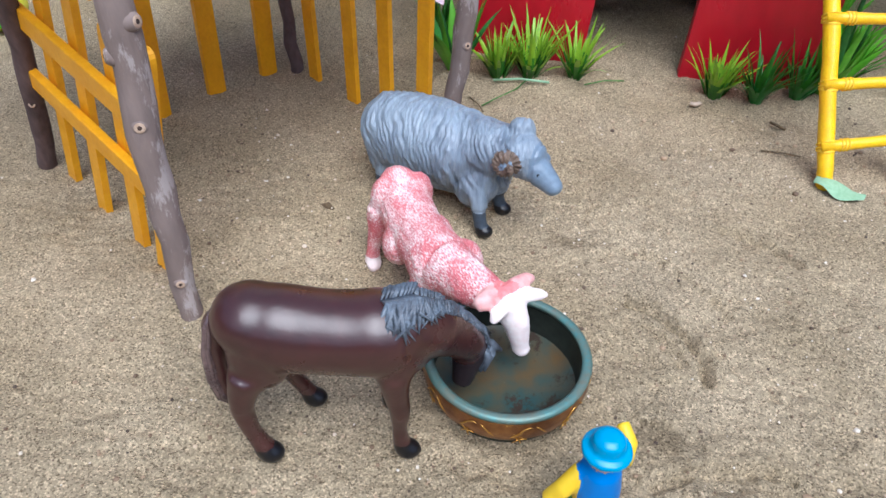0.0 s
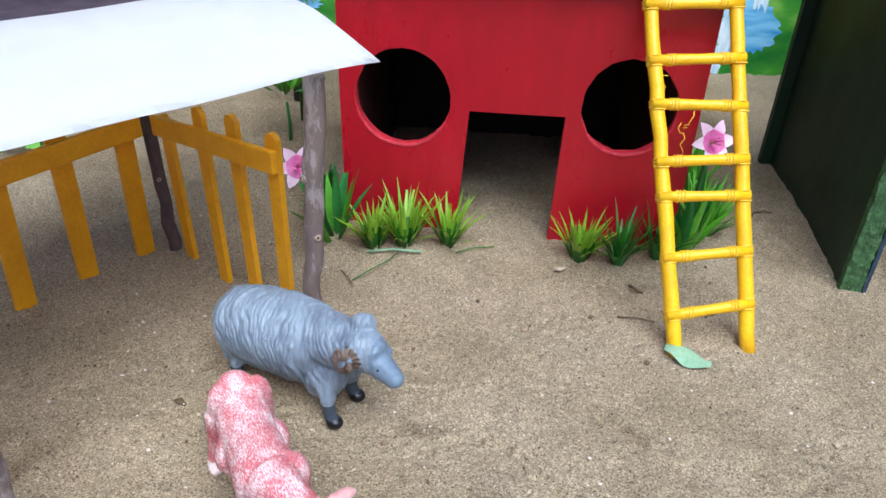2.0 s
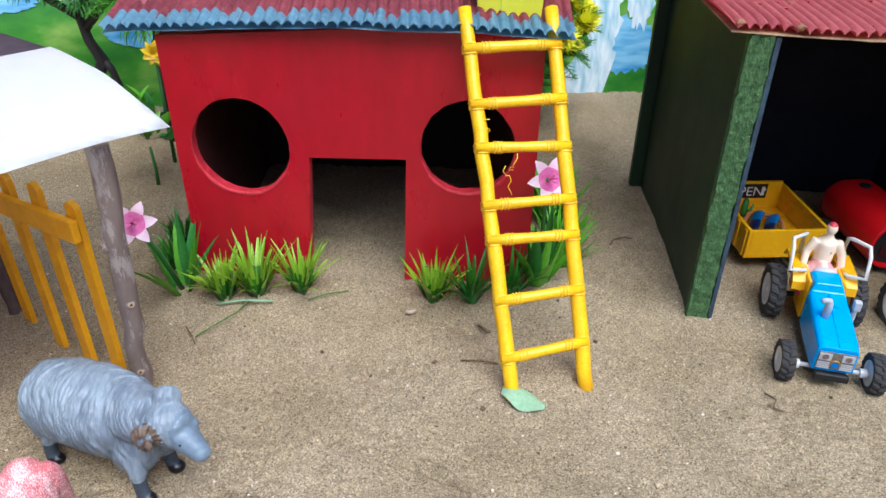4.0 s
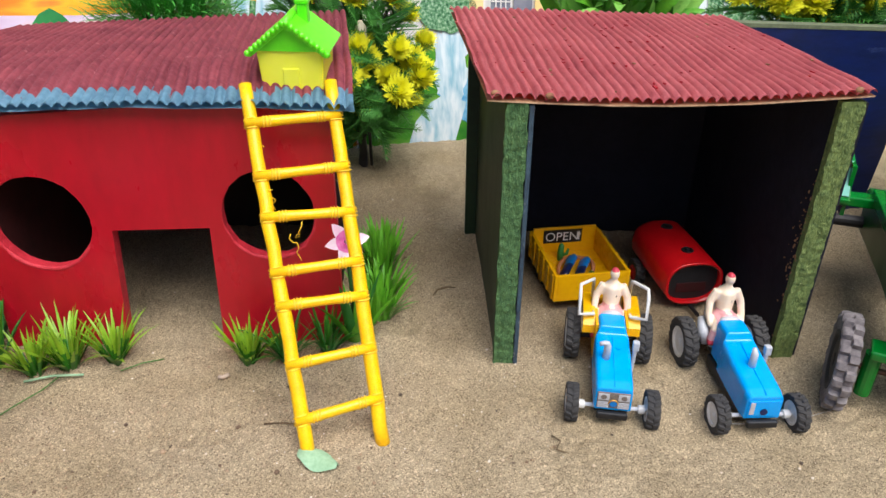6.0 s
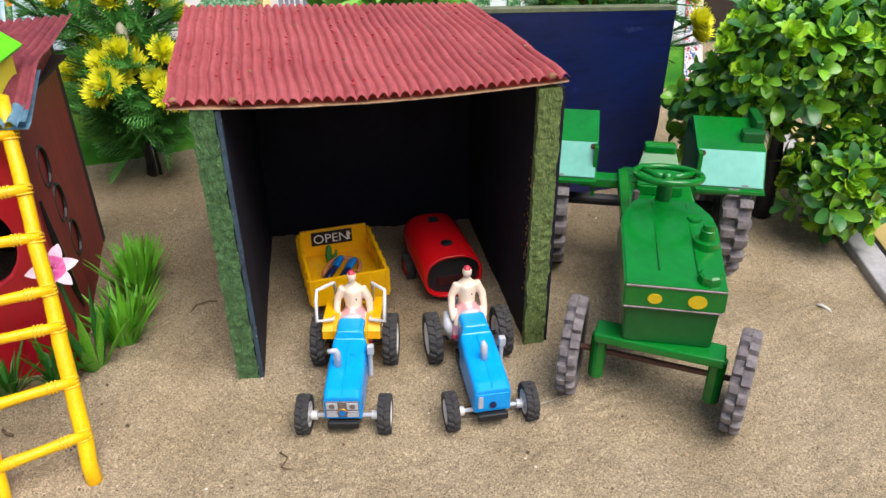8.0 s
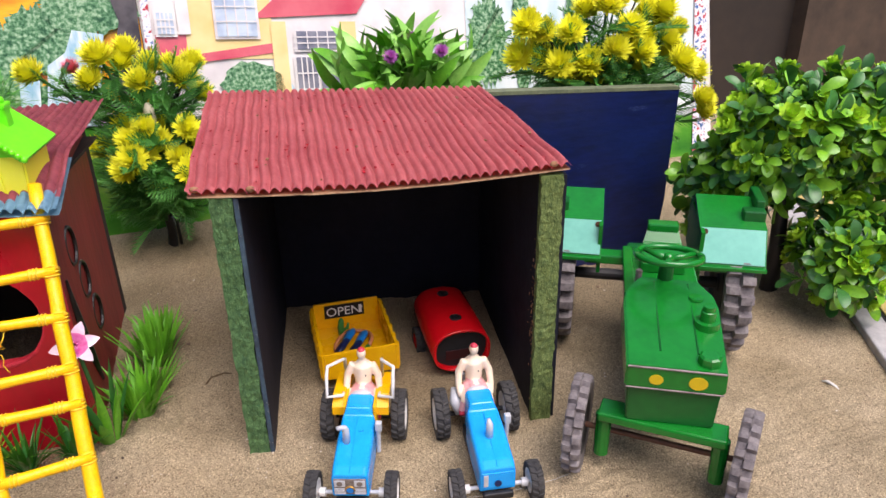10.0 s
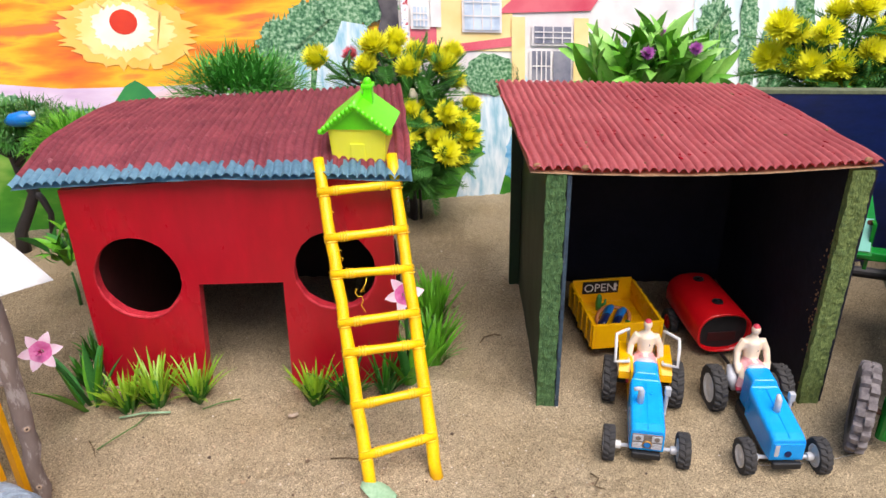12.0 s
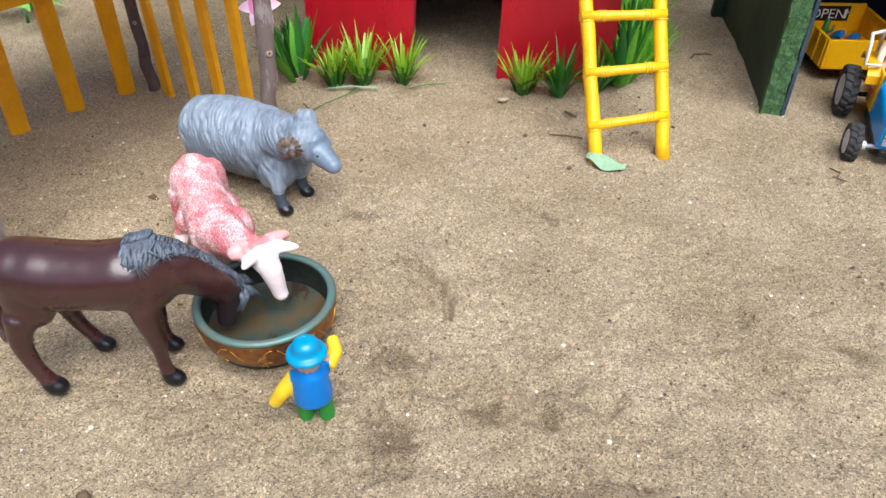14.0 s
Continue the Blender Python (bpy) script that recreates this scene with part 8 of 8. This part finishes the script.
# broad-leaved shrub beside the green tractor
def shrub():
    t = thing("leafy_shrub", "tall plastic shrub of glossy round green leaves with lime buds", "plastic shrub", (9.75, 5.20, 0))
    bm = bmesh.new()
    tube(bm, [(0.1, 0, -0.1), (0.12, 0, 0.4), (0.05, 0, 1.0), (0.1, 0, 1.8)], [0.09, 0.08, 0.06, 0.04], 10)
    part("stem", bm, M_STEM, t, smooth=True)
    protos = []
    q = random.Random(3)
    for k in range(4):
        bm = bmesh.new()
        tube(bm, [(0, 0, -0.3), (0, 0, -0.1), (0, 0, 0.1)], [0.016, 0.013, 0.01], 5)
        for i in range(7):
            a = i * 2.4 + k
            el = 0.35 + 0.14 * i
            d = Vector((math.cos(a) * math.cos(el), math.sin(a) * math.cos(el), math.sin(el)))
            oval(bm, d * 0.03 + Vector((0, 0, -0.08 + 0.02 * i)), d, Vector((0, 0, 1)) - d * 0.2, q.uniform(0.16, 0.25), q.uniform(0.10, 0.14), 0 if i % 3 else 1, 0.5, 9, 1.75, 0.5)
        o = part("leaf_sprig", bm, [M_SHRUB, M_SHRUBDK], t, loc=(0, 0, 1.0 + 0.2 * k))
        protos.append(o)
    bm = bmesh.new()
    for ring, (m, el, ln) in enumerate(((8, 0.3, 0.09), (7, 0.8, 0.085), (4, 1.25, 0.07))):
        for i in range(m):
            a = 2 * math.pi * (i + 0.5 * ring) / m
            d = Vector((math.cos(a) * math.cos(el), math.sin(a) * math.cos(el), math.sin(el)))
            oval(bm, (0, 0, 0), d, (0, 0, 1), ln, 0.055, 0, -0.6, 5, 1.4, 0.55)
    budp = part("bud", bm, M_SHRUBTIP, t, loc=(0, -0.3, 1.8))
    lobes = [((0.02, 0.1, 1.5), (0.74, 0.6, 0.55), 240), ((0.75, -0.1, 1.55), (0.7, 0.55, 0.5), 165), ((0.30, -0.55, 0.52), (0.52, 0.42, 0.36), 115), ((-0.32, 0.35, 1.05), (0.40, 0.4, 0.45), 85), ((1.0, -0.1, 0.7), (0.5, 0.5, 0.4), 60)]
    for c, r, n in lobes:
        for k in range(n):
            d = Vector((q.gauss(0, 1), q.gauss(-0.3, 1), q.gauss(0.15, 1))).normalized()
            p = Vector(c) + Vector((d.x * r[0], d.y * r[1], d.z * r[2])) * q.uniform(0.35, 1.0)
            if p.z < 0.14:
                continue
            way = d + Vector((q.uniform(-0.3, 0.3), q.uniform(-0.4, 0.2), 0.5))
            twin(protos[q.randrange(4)], t, p, aim(way, q.uniform(0, 6)), q.uniform(0.55, 0.95))
            if k % 3 == 0:
                twin(budp, t, p + way.normalized() * 0.12, aim(way, q.uniform(0, 6)), q.uniform(0.9, 1.4))


shrub()
for ob in list(proto.children):
    bpy.data.objects.remove(ob)
bpy.data.objects.remove(proto)


# ---- small things on the sand ----
def flat_leaf():
    t = thing("fallen_leaf", "pale green dried leaf lying at the foot of a ladder", "leaf", (3.545, 3.785, 0.02), (0, 0, -36))
    bm = bmesh.new()
    n = 10
    rows = []
    for i in range(n + 1):
        s = i / n
        w = 0.085 * math.sin(math.pi * min(1, s * 0.9 + 0.06)) ** 0.7
        x = (s - 0.5) * 0.27
        z = 0.012 + 0.012 * math.sin(s * 6)
        rows.append([bm.verts.new((x, -w, z + 0.012 * math.sin(s * 9))), bm.verts.new((x, 0.0, z + 0.03)), bm.verts.new((x, w * 0.9, z - 0.008))])
    for a, b in zip(rows, rows[1:]):
        for k in range(2):
            bm.faces.new((a[k], a[k + 1], b[k + 1], b[k]))
    part("blade", bm, M_LEAFPALE, t, smooth=True)


flat_leaf()


def wisp(name, label, cat, pts, r, m):
    c = Vector(pts[0])
    bm = bmesh.new()
    tube(bm, [Vector(p) - c for p in pts], r, 6)
    return tagged(part(name, bm, m, None, smooth=True, loc=c), label, cat)


wisp("cut_grass", "long cut green grass blade on the sand", "cut grass", [(1.55, 4.58, 0.012), (1.65, 4.66, 0.03), (1.78, 4.79, 0.03), (1.85, 4.93, 0.02)], 0.005, M_GRASSBIT)
wisp("cut_grass", "pale cut grass blade on the sand", "cut grass", [(1.63, 4.92, 0.02), (1.81, 4.935, 0.03), (2.01, 4.92, 0.02)], 0.009, M_LEAFPALE)
wisp("cut_grass", "thin green grass blade on the sand", "cut grass", [(2.25, 4.92, 0.015), (2.39, 4.96, 0.03), (2.53, 5.0, 0.015)], 0.005, M_GRASSBIT)
wisp("dry_stalk", "thin dark dry stalk on the sand", "straw", [(3.23, 4.18, 0.015), (3.34, 4.16, 0.02), (3.45, 4.13, 0.015)], 0.005, M_STRAW)
wisp("dry_stalk", "thin dark dry stalk on the sand", "straw", [(1.47, 4.69, 0.012), (1.53, 4.58, 0.02), (1.56, 4.50, 0.012)], 0.0035, M_STRAW)
wisp("dry_stalk", "small bent dry twig on the sand", "straw", [(4.56, 5.42, 0.012), (4.62, 5.50, 0.03), (4.72, 5.54, 0.02), (4.78, 5.52, 0.012)], 0.008, M_STRAW)
wisp("dry_stalk", "short pale straw on the sand", "straw", [(2.92, 4.71, 0.02), (2.95, 4.70, 0.02), (2.99, 4.72, 0.02)], 0.016, mat("pale_straw", lin(190, 170, 150), None, 200, 0.8))
wisp("dry_stalk", "small dark dry twig on the sand", "straw", [(3.39, 4.52, 0.015), (3.42, 4.46, 0.025), (3.46, 4.44, 0.015)], 0.010, M_STRAW)
wisp("thread", "fine dark thread lying on the sand", "thread", [(4.98, 3.72, 0.01), (5.02, 3.66, 0.012), (4.97, 3.60, 0.01), (5.03, 3.55, 0.01)], 0.005, M_STRAW)
wisp("thread", "pale thread lying by the tractor wheels", "thread", [(6.0, 3.62, 0.01), (6.3, 3.55, 0.012), (6.7, 3.55, 0.01), (6.85, 3.57, 0.01)], 0.0016, M_FEATHER)
wisp("feather", "small white feather on the sand", "feather", [(9.15, 3.80, 0.02), (9.17, 3.76, 0.03), (9.19, 3.70, 0.02), (9.19, 3.67, 0.015)], [0.004, 0.014, 0.012, 0.003], M_FEATHER)
wisp("dark_crumb", "small dark crumb of earth on the sand", "crumb", [(0.70, 3.45, 0.012), (0.735, 3.44, 0.02), (0.77, 3.42, 0.012)], [0.012, 0.022, 0.01], M_STRAW)
wisp("dark_crumb", "small dark crumb of earth on the sand", "crumb", [(1.05, 1.40, 0.012), (1.075, 1.395, 0.02), (1.10, 1.38, 0.012)], [0.012, 0.024, 0.01], M_STRAW)
wisp("dry_leaf_bit", "scrap of dry grey leaf under a tractor wheel", "leaf", [(6.14, 3.68, 0.012), (6.22, 3.64, 0.02), (6.28, 3.66, 0.012)], [0.012, 0.03, 0.01], M_STRAW)

# green toy at the far side of the hut
gt = thing("lime_toy", "bright lime green glossy plastic toy ball on the sand", "toy ball", (-2.0, 5.45, 0))
bm = bmesh.new()
ball(bm, (0, 0, 0.19), (0.22, 0.2, 0.2), 24)
part("ball", bm, M_BHWALL, gt, smooth=True)
bm = bmesh.new()
tube(bm, [(-0.1, -0.19, 0.10), (0.02, -0.205, 0.11), (0.12, -0.17, 0.10)], [0.02, 0.035, 0.02], 10)
part("band", bm, M_BHROOF, gt, smooth=True)

# loose grains and pebbles
def pebbles():
    q = random.Random(17)
    bm = bmesh.new()
    base = bmesh.new()
    bmesh.ops.create_icosphere(base, subdivisions=1, radius=1)
    vco = [v.co.copy() for v in base.verts]
    fcs = [[v.index for v in f.verts] for f in base.faces]
    base.free()
    verts, faces = [], []
    for _ in range(9000):
        x, y = q.uniform(-1.5, 10), q.uniform(0.8, 7.5)
        if q.random() < 0.5:
            x, y = q.uniform(0, 5), q.uniform(1.0, 4.5)
        r = 0.0038 * math.exp(q.gauss(0, 0.5))
        k = len(verts)
        z0 = 0.035 * noise.noise((x * 0.9, y * 0.9, 0.3)) + 0.018 * noise.noise((x * 4, y * 4, 1.7)) + 0.010 * noise.noise((x * 11, y * 11, 4.1))
        for v in vco:
            verts.append(((x + v.x * r * q.uniform(0.8, 1.2)) * U, (y + v.y * r * q.uniform(0.8, 1.2)) * U, (z0 + r * 0.4 + v.z * r * 0.7) * U))
        faces += [[i + k for i in f] for f in fcs]
    bm.free()
    me = bpy.data.meshes.new("pebbles")
    me.from_pydata(verts, [], faces)
    m = bpy.data.materials.new("loose_grains")
    m.use_nodes = True
    nt, n = m.node_tree, m.node_tree.nodes
    geo, rp = n.new("ShaderNodeNewGeometry"), n.new("ShaderNodeValToRGB")
    e = rp.color_ramp.elements
    e[0].color, e[1].color = (*lin(70, 56, 46), 1), (*lin(235, 228, 214), 1)
    for pos, c in ((0.25, (120, 96, 74)), (0.6, (172, 146, 116)), (0.85, (206, 184, 154))):
        e.new(pos).color = (*lin(*c), 1)
    nt.links.new(geo.outputs["Random Per Island"], rp.inputs["Fac"])
    nt.links.new(rp.outputs[0], n["Principled BSDF"].inputs["Base Color"])
    n["Principled BSDF"].inputs["Roughness"].default_value = 0.6
    me.materials.append(m)
    tagged(new("pebbles", me), "scattered coarse sand grains and tiny pebbles", "pebbles", kind="stuff")


pebbles()

# edging strip and yellow sheet at the far side
es = thing("edging_strip", "grey-white edging strip along the sand bed", "edging", (10.22, 4.42, 0), (0, 0, 62), kind="structure")
bm = bmesh.new()
box(bm, -2.5, 3.2, -0.13, 0.10, -0.05, 0.07, 0.015)
part("strip", bm, M_KERB, es)
# black strip added as the shade in the gap beside the edging
bm = bmesh.new()
box(bm, -2.5, 3.2, -0.20, -0.133, -0.05, 0.02)
part("gap_board", bm, M_BLACKPL, es)
ym = thing("yellow_sheet", "dull yellow plastic floor sheet beyond the edging strip", "sheet", (10.22, 4.42, 0), (0, 0, 62), kind="structure")
bm = bmesh.new()
box(bm, -2.5, 3.2, -2.6, -0.21, -0.05, 0.03, 0.01)
part("sheet", bm, M_YELLOWMAT, ym)
